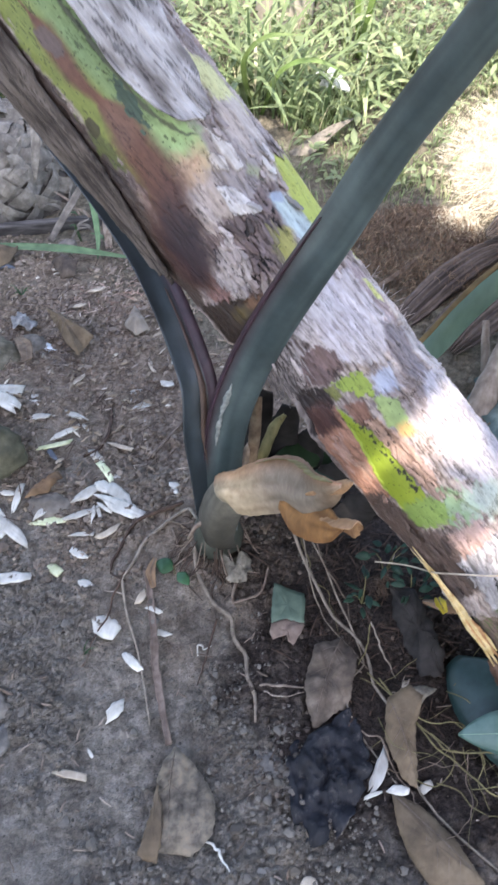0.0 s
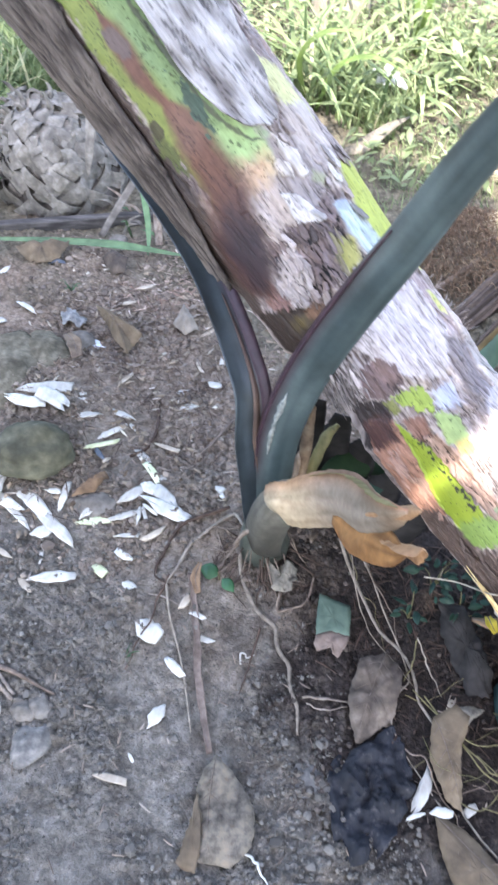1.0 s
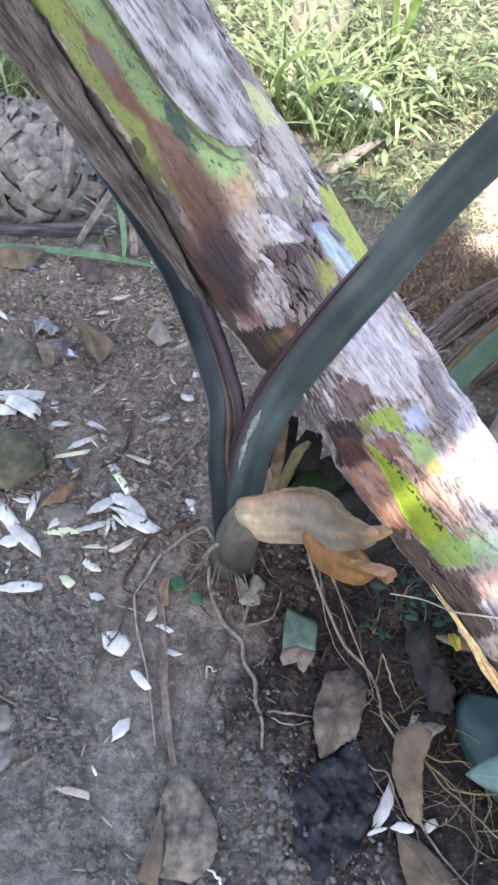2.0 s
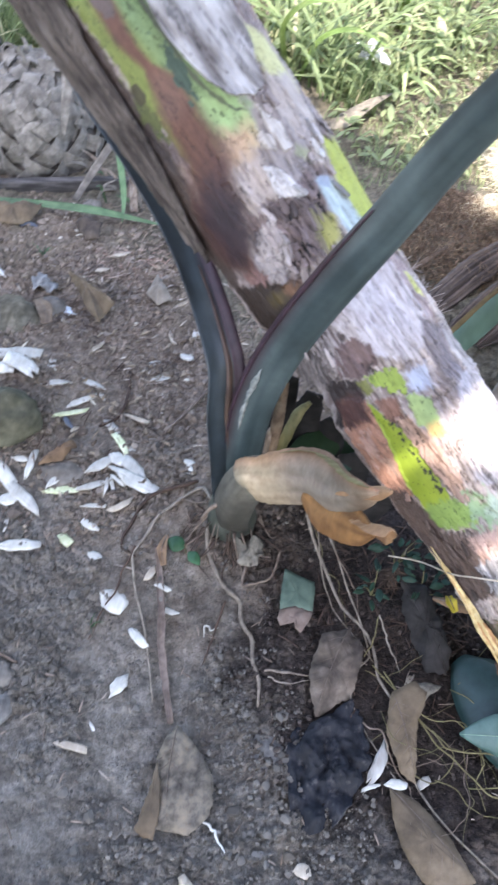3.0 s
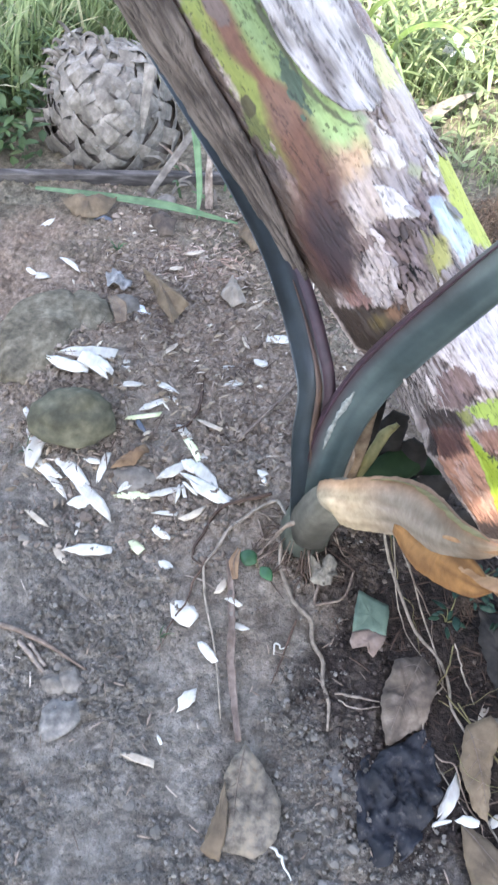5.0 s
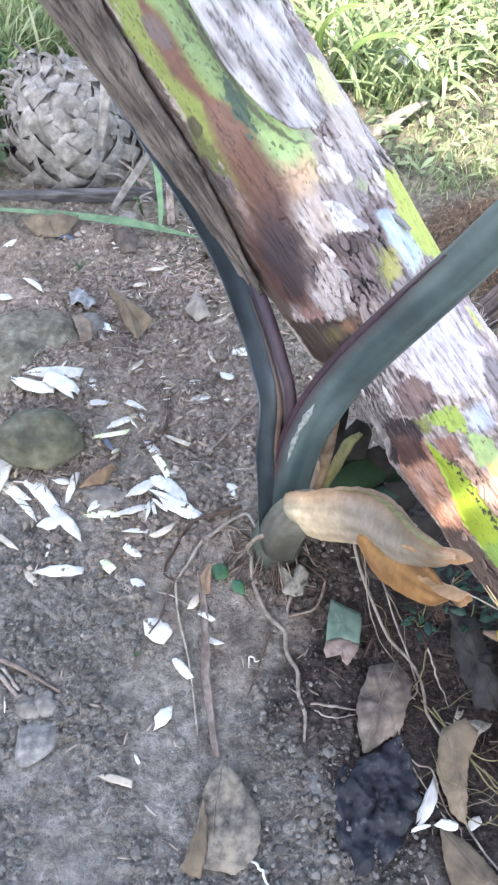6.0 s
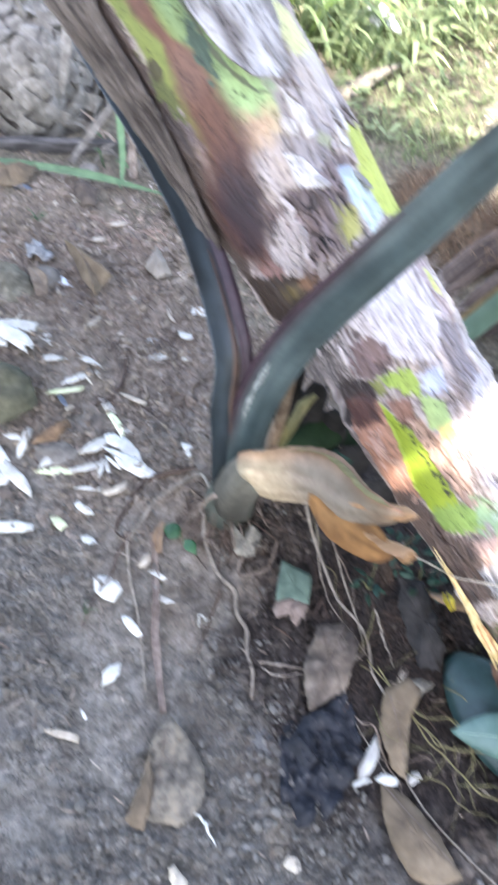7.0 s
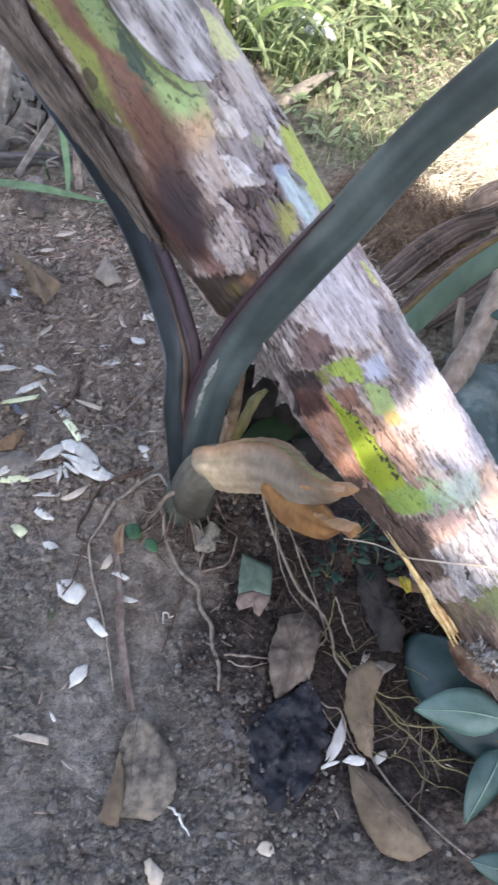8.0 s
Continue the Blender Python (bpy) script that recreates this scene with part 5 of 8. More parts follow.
chip(-0.432, 1.873, 24, 0.056, 0.012, 2)
chip(0.220, 1.104, 27, 0.043, 0.017, 2)
chip(0.314, 0.623, 63, 0.028, 0.008, 2)
chip(0.023, 1.545, 70, 0.033, 0.009, 2)
chip(0.106, 0.274, -18, 0.028, 0.021, 2)
chip(-0.209, 1.780, 40, 0.035, 0.022, 3)
chip(-0.168, 1.923, -50, 0.050, 0.020, 0)
chip(-0.170, 1.867, 20, 0.030, 0.014, 0)


def stone(x, y, size, mat=M_STONE, seed=1, label="grey stone half sunk in the soil", sink=0.45):
    z = float(level(x, y))
    v, f = blob((x, y, z + size[2] * (1 - 2 * sink)), size, seed, 0.6, 0.13, 44, 28)
    return tagged(shell("stone", v, f, mat, None, (x, y, z)), label, "stone", "stones on the soil")


stone(-0.640, 1.165, (0.100, 0.075, 0.060), M_MOSSY, 3, "rounded mossy olive-grey stone among pith chips", 0.22)
stone(-0.80, 1.43, (0.17, 0.11, 0.032), M_ROCK, 5, "broad flat olive-brown rock sunk in the soil")
stone(-0.70, 1.54, (0.10, 0.06, 0.03), M_ROCK, 6, "low brown rock sunk in the soil")
stone(-0.505, 0.515, (0.05, 0.036, 0.02), M_STONE, 7, "small bluish-grey stone on the soil")
stone(-0.535, 0.575, (0.028, 0.022, 0.016), M_EARTH, 8, "small brown stone lying on grey soil")
stone(-0.505, 0.585, (0.028, 0.024, 0.015), M_EARTH, 9, "small tan stone lying on grey soil")
stone(0.035, 0.475, (0.034, 0.044, 0.014), M_STONE, 12, "dull grey stone sunk beside a dark cloth")
stone(-0.47, 1.05, (0.055, 0.04, 0.02), M_EARTH, 15, "flat grey clod of dry earth")
stone(-0.62, 1.60, (0.05, 0.04, 0.03), M_EARTH, 18, "brown clod of damp earth")
stone(-0.60, 2.10, (0.045, 0.035, 0.03), M_EARTH, 20, "small brown clod of damp earth")


def dry_leaf(line, widths, mat, label, face=(0, -0.2, 1), cup=-0.12, wave=0.05, ragged=0.06, seed=1, vein=M_VEIN, lift=0.014, veins=3, thick=0.0015, category="leaf", name="dry_leaf", flow=1):
    """A fallen leaf along a line of (x, y, height over the soil), with a midrib and side veins."""
    pts = [on_ground(x, y, lift + h) for x, y, h in line]
    v, f = ribbon(pts, widths, face, cup, thick, 26, 11, wave, ragged, seed)
    base = pts[0]
    ob = tagged(shell(name, v, f, mat, None, base), label, category, "fallen leaves")
    if vein:
        m = 11
        rows = [np.array(v[i * m + m // 2]) + np.array((0, 0, 0.0005)) for i in range(26)]
        tv, tf = tube(rows[::3], [0.0013, 0.001, 0.0004], 20, 5)
        rib = shell("midrib", tv, tf, vein, None, base)
        rib.location = (0, 0, 0)
        rib.parent = ob
        for k in range(veins):
            i = 4 + k * (16 // max(veins, 1))
            for s in (-1, 1):
                q = [np.array(v[max(min(i + flow * d, 25), 0) * m + m // 2 + s * e]) + np.array((0, 0, 0.0002)) for d, e in ((0, 0), (2, 2), (3, 4))]
                tv, tf = tube(q, [0.0006, 0.0005, 0.0002], 8, 4)
                o = shell("side_vein", tv, tf, vein, None, base)
                o.location = (0, 0, 0)
                o.parent = ob
    return ob


def flat_piece(corners, mat, label, name="dry_leaf", category="leaf", group="fallen leaves", lift=0.012, arch=0.010, crease=0.006, torn=0.0018, ribs=None, vein=M_VEIN, seed=1, thick=0.0012, rows=6, freq=1.0):
    """A limp flat thing with a torn outline of (x, y[, height over the soil]) corners; ribs: (from corner, to corner) midrib with side veins."""
    r = random.Random(seed)
    pts = [np.array([c[0], c[1], c[2] if len(c) > 2 else 0.0]) for c in corners]
    rim = []
    for a, b in zip(pts, pts[1:] + pts[:1]):
        n = max(int(np.linalg.norm(b - a) / 0.007), 2)
        out = unit(np.array([b[1] - a[1], a[0] - b[0], 0.0]))
        bulge = r.uniform(-0.02, 0.06) * np.linalg.norm(b - a)
        for k in range(n):
            q = k / n
            rim.append(a + (b - a) * q + out * (bulge * math.sin(math.pi * q) + (torn * r.uniform(-1, 1) if k else 0)))
    mid = sum(rim) / len(rim)
    size = max(np.linalg.norm(p - mid) for p in rim)
    top = []
    for k in np.linspace(1, 1 / rows, rows):
        for p in rim:
            x, y, h = mid[0] + (p[0] - mid[0]) * k, mid[1] + (p[1] - mid[1]) * k, mid[2] * (1 - k) + p[2] * k
            w = 1.1 * freq / size
            z = abs(noise.noise(Vector((x * w, y * w, seed)))) * 1.6 + 0.5 * abs(noise.noise(Vector((x * w * 2.7, y * w * 2.7, seed + 3.3)))) + 0.2 * noise.noise(Vector((x * w * 7, y * w * 7, seed)))
            bed = float(level(x, y)) + max(float(crumbs(np.array([x]), np.array([y]))[0]), 0) * 0.35
            top.append(np.array([x, y, bed + lift + h + arch * (1 - k * k) + crease * z]))
    m = len(rim)
    centre = sum(top[-m:]) / m
    v = top + [centre] + [p - np.array([0, 0, thick]) for p in top] + [centre - np.array([0, 0, thick])]
    o = len(top) + 1
    f = []
    for i in range(rows - 1):
        for j in range(m):
            a, b = i * m + j, i * m + (j + 1) % m
            f += [(a, b, b + m, a + m), (o + a, o + a + m, o + b + m, o + b)]
    for j in range(m):
        a, b = (rows - 1) * m + j, (rows - 1) * m + (j + 1) % m
        f += [(a, b, o - 1), (o + a, 2 * o - 1, o + b), (j, o + j, o + (j + 1) % m, (j + 1) % m)]
    base = (float(mid[0]), float(mid[1]), float(level(mid[0], mid[1])))
    ob = tagged(shell(name, v, f, mat, None, base), label, category, group)
    if ribs:
        tops = np.array(top)

        def sit(p):
            return np.array([p[0], p[1], tops[np.argmin(np.hypot(tops[:, 0] - p[0], tops[:, 1] - p[1])), 2] + 0.0006])

        a, b = pts[ribs[0]], pts[ribs[1]]
        bend = np.array([a[1] - b[1], b[0] - a[0], 0]) * r.uniform(-0.06, 0.06)
        line = [a + (b - a) * q + bend * math.sin(math.pi * q) for q in np.linspace(0.02, 0.97, 9)]
        lines = [("midrib", line, 0.0013)]
        side = unit(np.array([a[1] - b[1], b[0] - a[0], 0]))
        for q in range(1, 7):
            for w in (-1, 1):
                reach = 0.30 * np.linalg.norm(b - a) * math.sin(math.pi * (0.12 + 0.8 * q / 7)) * r.uniform(0.7, 1.0)
                lines.append(("side_vein", [line[q] + (side * w * 0.8 + unit(b - a) * 0.6) * reach * g for g in (0, 0.5, 1.0)], 0.0006))
        for kind, path, w in lines:
            tv, tf = tube([sit(p) for p in path], [w, w * 0.8, w * 0.3], 10, 4)
            rib = shell(kind, tv, tf, vein, None, base)
            rib.location = (0, 0, 0)
            rib.parent = ob
    return ob


M_DRY_PALE = organic("pale_dead_leaf", [(0.25, (0.15, 0.125, 0.10)), (0.5, (0.24, 0.205, 0.168)), (0.78, (0.33, 0.29, 0.245))], 30, rough=0.8, vary=0.3)
M_FILM = organic("crumpled_film", [(0.25, (0.14, 0.135, 0.13)), (0.6, (0.30, 0.295, 0.285))], 60, rough=0.6, vary=0.4)
M_DRY_DULL = organic("dull_dead_leaf", [(0.25, (0.046, 0.035, 0.028)), (0.5, (0.098, 0.076, 0.060)), (0.78, (0.175, 0.142, 0.114))], 36, rough=0.85, vary=0.4, dirt=(0.05, 0.038, 0.032))
M_DRY_TAN = organic("tan_dead_leaf", [(0.25, (0.070, 0.049, 0.031)), (0.5, (0.128, 0.094, 0.060)), (0.78, (0.185, 0.142, 0.096))], 28, rough=0.75, vary=0.3, dirt=(0.07, 0.05, 0.035))
flat_piece([(-0.141, 0.507), (-0.175, 0.445), (-0.166, 0.38), (-0.160, 0.323), (-0.141, 0.321), (-0.101, 0.317), (-0.066, 0.356), (-0.066, 0.417), (-0.097, 0.464)], M_DRY_PATCH, "large grey-brown dead leaf lying flat on the soil", arch=0.012, crease=0.010, ribs=(0, 4), seed=2)
flat_piece([(-0.172, 0.440, 0.010), (-0.183, 0.378, 0.008), (-0.200, 0.321), (-0.164, 0.306), (-0.158, 0.36, 0.016)], M_DRY_TAN, "folded tan margin of dead leaf on the soil", arch=0.006, crease=0.006, seed=3)
flat_piece([(0.134, 0.696), (0.119, 0.648), (0.110, 0.611), (0.125, 0.539), (0.144, 0.548), (0.198, 0.582), (0.206, 0.618, 0.012), (0.220, 0.669, 0.02), (0.192, 0.715)], M_DRY_DULL, "crumpled brown dead leaf", arch=0.014, crease=0.022, torn=0.0025, ribs=(8, 3), seed=4)
flat_piece([(0.272, 0.586, 0.03), (0.263, 0.519, 0.015), (0.290, 0.447), (0.317, 0.431), (0.318, 0.488, 0.012), (0.322, 0.540, 0.03), (0.337, 0.582, 0.055), (0.314, 0.605, 0.045)], M_DRY_TAN, "folded tan dead leaf leaning on the vines", arch=0.012, crease=0.012, torn=0.0015, ribs=(0, 3), seed=5)
flat_piece([(0.314, 0.603, 0.046), (0.322, 0.560, 0.034), (0.346, 0.582, 0.05), (0.374, 0.606, 0.028)], M_DRY_GREY, "curled-over tip of a tan dead leaf", arch=0.012, crease=0.004, torn=0.0015, seed=6)
flat_piece([(0.266, 0.424), (0.270, 0.370), (0.286, 0.319), (0.315, 0.271), (0.368, 0.256), (0.412, 0.275), (0.374, 0.342), (0.322, 0.399)], M_DRY_TAN, "long oval tan dead leaf", arch=0.018, crease=0.004, torn=0.001, ribs=(0, 5), seed=7)
flat_piece([(-0.340, 1.766, 0.02), (-0.365, 1.692), (-0.326, 1.647), (-0.288, 1.682)], M_DRY_PALE, "small pale grey-brown dead leaf", arch=0.03, crease=0.02, seed=8)
flat_piece([(-0.597, 1.74, 0.03), (-0.545, 1.655, 0.01), (-0.497, 1.577), (-0.473, 1.545), (-0.464, 1.581), (-0.436, 1.604, 0.03), (-0.526, 1.675, 0.05)], M_DRY_TAN, "folded brown dead leaf with a raised ridge", arch=0.03, crease=0.012, ribs=(0, 3), seed=9)
flat_piece([(-0.918, 2.036, 0.02), (-0.875, 1.995), (-0.824, 1.968), (-0.762, 2.006), (-0.745, 2.066, 0.02), (-0.847, 2.042, 0.03)], M_DRY_TAN, "long tan dead leaf beside the board", arch=0.02, crease=0.015, seed=10)
flat_piece([(-0.626, 1.991), (-0.582, 1.928), (-0.546, 1.936), (-0.541, 1.993, 0.02), (-0.603, 2.027, 0.02)], M_DRY_DULL, "small brown dead leaf", arch=0.02, crease=0.015, seed=11)
flat_piece([(-0.351, 1.974), (-0.298, 1.907), (-0.265, 1.923), (-0.319, 2.029, 0.03)], M_DRY_TAN, "small tan dead leaf", arch=0.02, crease=0.015, seed=12)
flat_piece([(-0.529, 1.058), (-0.477, 1.076), (-0.448, 1.117), (-0.460, 1.130, 0.01), (-0.502, 1.091, 0.015)], M_DRY_RUST, "rust-brown narrow dead leaf", arch=0.012, crease=0.006, seed=13)
flat_piece([(-0.055, 0.875), (-0.05, 0.835), (-0.02, 0.822), (0.01, 0.85), (-0.005, 0.885)], M_DRY_GREY, "dull purple-grey dead leaf at the stem base", arch=0.012, crease=0.03, torn=0.006, seed=14)
flat_piece([(-0.102, 0.259), (-0.113, 0.252), (-0.098, 0.215), (-0.080, 0.218), (-0.076, 0.235)], M_CHIP_TAN, "cream scrap of dry leaf", arch=0.008, crease=0.006, torn=0.0015, seed=15)
flat_piece([(-0.699, 1.715), (-0.683, 1.673), (-0.628, 1.661), (-0.619, 1.703), (-0.677, 1.75)], M_FILM, "pale grey crumpled film on the soil", arch=0.010, crease=0.022, torn=0.006, seed=16)
dry_leaf([(-0.66, 1.62, 0.01), (-0.62, 1.56, 0.02), (-0.60, 1.50, 0.01)], [0.02, 0.04, 0.03], M_DRY, "ochre strip of dead leaf", seed=14)
dry_leaf([(0.362, 0.776, 0.05), (0.41, 0.759, 0.065), (0.475, 0.757, 0.05)], [0.008, 0.030, 0.024], M_DRY_RUST, "reddish-brown dead leaf under the trunk", seed=15, veins=1, cup=0.2)
v, f = ribbon([on_trunk(a, d, 0.016) for a, d in ((-0.758, -121), (-0.78, -113), (-0.80, -107), (-0.82, -100), (-0.838, -93))], [0.010, 0.030, 0.040, 0.032, 0.010], (-0.3, -0.5, 1), -0.4, 0.002, 30, 9, 0.10, 0.12, 16)
tagged(shell("dry_leaf", v, f, M_CURL_BROWN, None, on_trunk(-0.80, -110)), "brown curled dead leaf clinging to the trunk's foot", "leaf", "fallen leaves")
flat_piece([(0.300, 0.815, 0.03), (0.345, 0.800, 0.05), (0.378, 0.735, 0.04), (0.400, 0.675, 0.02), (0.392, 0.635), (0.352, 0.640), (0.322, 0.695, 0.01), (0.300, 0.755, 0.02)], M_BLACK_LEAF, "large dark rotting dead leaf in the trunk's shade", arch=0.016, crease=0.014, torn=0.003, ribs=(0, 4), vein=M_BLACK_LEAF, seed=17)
dry_leaf([(-0.205, 0.885, 0.01), (-0.212, 0.85, 0.016), (-0.205, 0.82, 0.006)], [0.008, 0.022, 0.012], M_DRY_RUST, "small reddish dead leaf", seed=19, veins=0)
dry_leaf([(0.385, 0.765, 0.085), (0.388, 0.748, 0.092), (0.397, 0.732, 0.085)], [0.012, 0.024, 0.012], M_YELLOW, "small bright yellow leaf", seed=20, veins=0)

# grey crumbly clump of roots and earth at the trunk's foot
r = random.Random(91)
bits = []
for _ in range(110):
    at = on_trunk(-0.772 + r.gauss(0, 0.015), -84 + r.gauss(0, 7), 0.004 + r.uniform(0.0, 0.016))
    way = np.array([r.uniform(-1, 1) for _ in range(3)]) * r.uniform(0.004, 0.011)
    bend = np.array([r.uniform(-1, 1) for _ in range(3)]) * 0.003
    g = r.uniform(0.003, 0.008)
    bits.append(ribbon([at - way, at + bend, at + way], [g * 0.3, g, g * 0.8, g * 0.2], (r.uniform(-1, 1), r.uniform(-1, 0.4), 1), r.uniform(-0.4, 0.4), 0.0015, 7, 4, 0.3, 0.4, r.randrange(999)))
v, f = joined(bits)
tagged(shell("root_clump", v, f, M_SHREDS, None, on_trunk(-0.772, -84)), "grey crumbly clump of roots clinging to the trunk's foot", "root clump")

# long dead leaf stalk
M_STALK_TAN = organic("dead_stalk", [(0.25, (0.105, 0.076, 0.062)), (0.5, (0.205, 0.158, 0.132)), (0.78, (0.33, 0.265, 0.228))], 60, rough=0.85, vary=0.3, dirt=(0.08, 0.055, 0.045))
pts = [on_ground(-0.222, 0.868, 0.012), on_ground(-0.211, 0.80, 0.010), on_ground(-0.198, 0.72, 0.014), on_ground(-0.190, 0.65, 0.009), on_ground(-0.156, 0.512, 0.008)]
v, f = ribbon(pts, [0.019, 0.013, 0.015, 0.017, 0.016, 0.012], (0, 0, 1), -0.25, 0.004, 40, 7, 0.10, 0.16, 31)
tagged(shell("dead_stalk", v, f, M_STALK_TAN, None, pts[0]), "long brown dead leaf stalk lying on the soil", "stalk")

# cut green leaf piece with a withered, notched end
cut = empty("cut_leaf", on_ground(0.080, 0.760), "rectangular cut piece of green leaf with a pinkish withered end", "leaf", "fallen leaves")
for piece, corners, mat, lab in (
    ("green_half", [(0.053, 0.822), (0.047, 0.769), (0.0465, 0.738), (0.080, 0.748), (0.1155, 0.740), (0.116, 0.755), (0.118, 0.804)], M_GREENPIECE, "dull green half"),
    ("withered_end", [(0.0465, 0.739), (0.042, 0.722), (0.049, 0.708), (0.066, 0.712), (0.077, 0.716), (0.080, 0.703), (0.091, 0.695), (0.109, 0.722), (0.1155, 0.741), (0.080, 0.749)], M_PINK, "pinkish-grey withered end"),
):
    ob = flat_piece(corners, mat, "", piece, "", "", 0.028, 0.003, 0.003, 0.0008, seed=7, rows=4)
    ob.location = Vector(ob.location) - Vector(cut.location)
    ob.parent = cut
    ob["label"] = lab


def strand(name, line, radii, mat, label, category, up=0.005, n=30, rough=0.15, seed=1, group="", kink=0.03):
    kink = 0.003 if group == "twigs" else kink
    thin = {"vines": 0.6, "roots": 0.8}.get(group, 0.85)
    pts = curve([on_ground(p[0], p[1], up + (p[2] if len(p) > 2 else 0)) for p in line], 28)
    bed = level(pts[:, 0], pts[:, 1]) + crumbs(pts[:, 0], pts[:, 1])
    lift = np.maximum(bed + up - pts[:, 2], 0) if up > 0 else 0 * bed
    pts[:, 2] += np.convolve(np.pad(lift, 2, "edge"), np.ones(5) / 5, "valid")
    # natural kinks, smaller on short strands
    kink = min(kink, 0.10 * float(np.linalg.norm(pts[-1] - pts[0])))
    k = np.linspace(0, 5.5, 28)
    pts[:, 0] += kink * np.sin(np.pi * k / 5.5) * (field(k * 1.7 + seed * 7.3, k * 0 + 3.5, seed) - 0.5)
    pts[:, 1] += kink * np.sin(np.pi * k / 5.5) * (field(k * 1.7 + seed * 5.1, k * 0 + 8.5, seed + 2) - 0.5)
    v, f = tube(pts, [q * thin for q in radii], n, 7, rough, seed)
    return tagged(shell(name, v, f, mat, None, pts[0]), label, category, group)


strand("root", [(-0.120, 0.902, 0.03), (-0.109, 0.837), (-0.059, 0.779), (-0.026, 0.732), (-0.003, 0.657), (0.015, 0.605), (0.012, 0.553)], [0.0055, 0.006, 0.0058, 0.0056, 0.005, 0.0032], M_VINE_PALE, "pale brown bent root lying on the soil", "root", seed=1, group="roots")
strand("root", [(-0.11, 0.94, 0.06), (-0.146, 1.011, 0.01), (-0.209, 0.952), (-0.273, 0.872), (-0.270, 0.804), (-0.231, 0.691), (-0.196, 0.549)], [0.004, 0.005, 0.005, 0.0045, 0.004, 0.003, 0.002], M_VINE_PALE, "thin forked brown root on the soil", "root", seed=2, group="roots")
strand("root", [(-0.272, 0.865), (-0.298, 0.790), (-0.327, 0.706), (-0.344, 0.664)], [0.003, 0.0025, 0.0015], M_ROOT_DARK, "thin dark root on the soil", "root", seed=3, group="roots")
strand("root", [(-0.15, 1.02, 0.02), (-0.234, 1.003), (-0.273, 0.959), (-0.302, 0.897), (-0.302, 0.864), (-0.269, 0.841)], [0.006, 0.006, 0.005, 0.003, 0.002], M_ROOT_DARK, "curved dark root on the soil", "root", seed=4, group="roots")
strand("root", [(-0.018, 0.870), (-0.036, 0.792), (0.000, 0.800), (0.028, 0.817), (0.043, 0.873)], [0.004, 0.0035, 0.003], M_ROOT, "thin curved root on the soil", "root", seed=5, group="roots")
strand("root", [(-0.172, 0.960), (-0.153, 0.894), (-0.186, 0.856), (-0.123, 0.890, 0.02)], [0.003, 0.003, 0.002], M_ROOT, "thin pale root on the soil", "root", seed=6, group="roots")
strand("twig", [(0.022, 0.622), (0.067, 0.621, 0.01), (0.112, 0.620)], [0.003, 0.0035, 0.0015], M_WOOD, "thin forked grey twig", "twig", seed=7, group="twigs")
strand("twig", [(0.030, 0.613), (0.06, 0.60), (0.112, 0.610)], [0.002, 0.002, 0.001], M_WOOD, "thin grey twig lying on soil", "twig", seed=8, group="twigs")
strand("twig", [(-0.248, 1.183), (-0.189, 1.278, 0.01), (-0.126, 1.390, 0.02)], [0.004, 0.0045, 0.004], M_ROOT, "straight tan twig on the soil", "twig", seed=9, group="twigs")
strand("twig", [(-0.352, 1.236), (-0.247, 1.168), (-0.16, 1.10)], [0.006, 0.009, 0.010], M_ROOT_DARK, "dark root half buried in loam", "root", 0.0, seed=10, group="roots")
strand("twig", [(-0.365, 1.382), (-0.356, 1.307), (-0.365, 1.233), (-0.41, 1.19)], [0.004, 0.006, 0.005, 0.004], M_ROOT_DARK, "short dark twig lying on loam", "twig", seed=11, group="twigs")
strand("branch", [(-0.70, 0.675, 0.01), (-0.641, 0.664, 0.01), (-0.566, 0.643, 0.01), (-0.477, 0.607)], [0.008, 0.007, 0.006, 0.003], M_ROOT, "pale dead branch on the soil", "branch", seed=12, group="twigs")
strand("twig", [(-0.624, 0.643), (-0.590, 0.615), (-0.563, 0.593)], [0.006, 0.006, 0.005], M_WOOD, "short stick beside a dead branch", "twig", seed=13, group="twigs")
strand("twig", [(-0.600, 0.640), (-0.58, 0.62), (-0.562, 0.604)], [0.005, 0.005, 0.004], M_WOOD, "short stick beside a dead branch", "twig", seed=14, group="twigs")
strand("root", [(-0.72, 0.77), (-0.674, 0.786), (-0.618, 0.808), (-0.551, 0.780), (-0.467, 0.728), (-0.401, 0.693)], [0.014, 0.016, 0.014, 0.013, 0.010, 0.006], M_EARTH, "half-buried root under a skin of soil", "root", -0.007, seed=15, group="roots")
strand("root", [(-0.085, 0.345), (-0.068, 0.338, 0.006), (-0.051, 0.319), (-0.034, 0.294)], [0.002, 0.0032, 0.003, 0.0015], M_CHIP, "short white rootlet curling on the soil", "root", seed=16, group="roots")
strand("root", [(-0.106, 0.684), (-0.107, 0.705), (-0.097, 0.704), (-0.094, 0.697), (-0.078, 0.704)], [0.0022, 0.0026, 0.0022, 0.0012], M_CHIP, "tiny white rootlet curled on the soil", "root", seed=17, group="roots", kink=0.0)
strand("twig", [(-0.068, 0.756), (-0.090, 0.678), (-0.106, 0.625)], [0.003, 0.0026, 0.0012], M_ROOT_DARK, "thin dark twig on grey soil", "twig", seed=18, group="twigs")
strand("twig", [(-0.314, 0.825), (-0.277, 0.815), (-0.243, 0.799)], [0.0018, 0.002, 0.0014], M_WOOD, "thin pale twig crossing the dead stalk", "twig", seed=19, group="twigs")
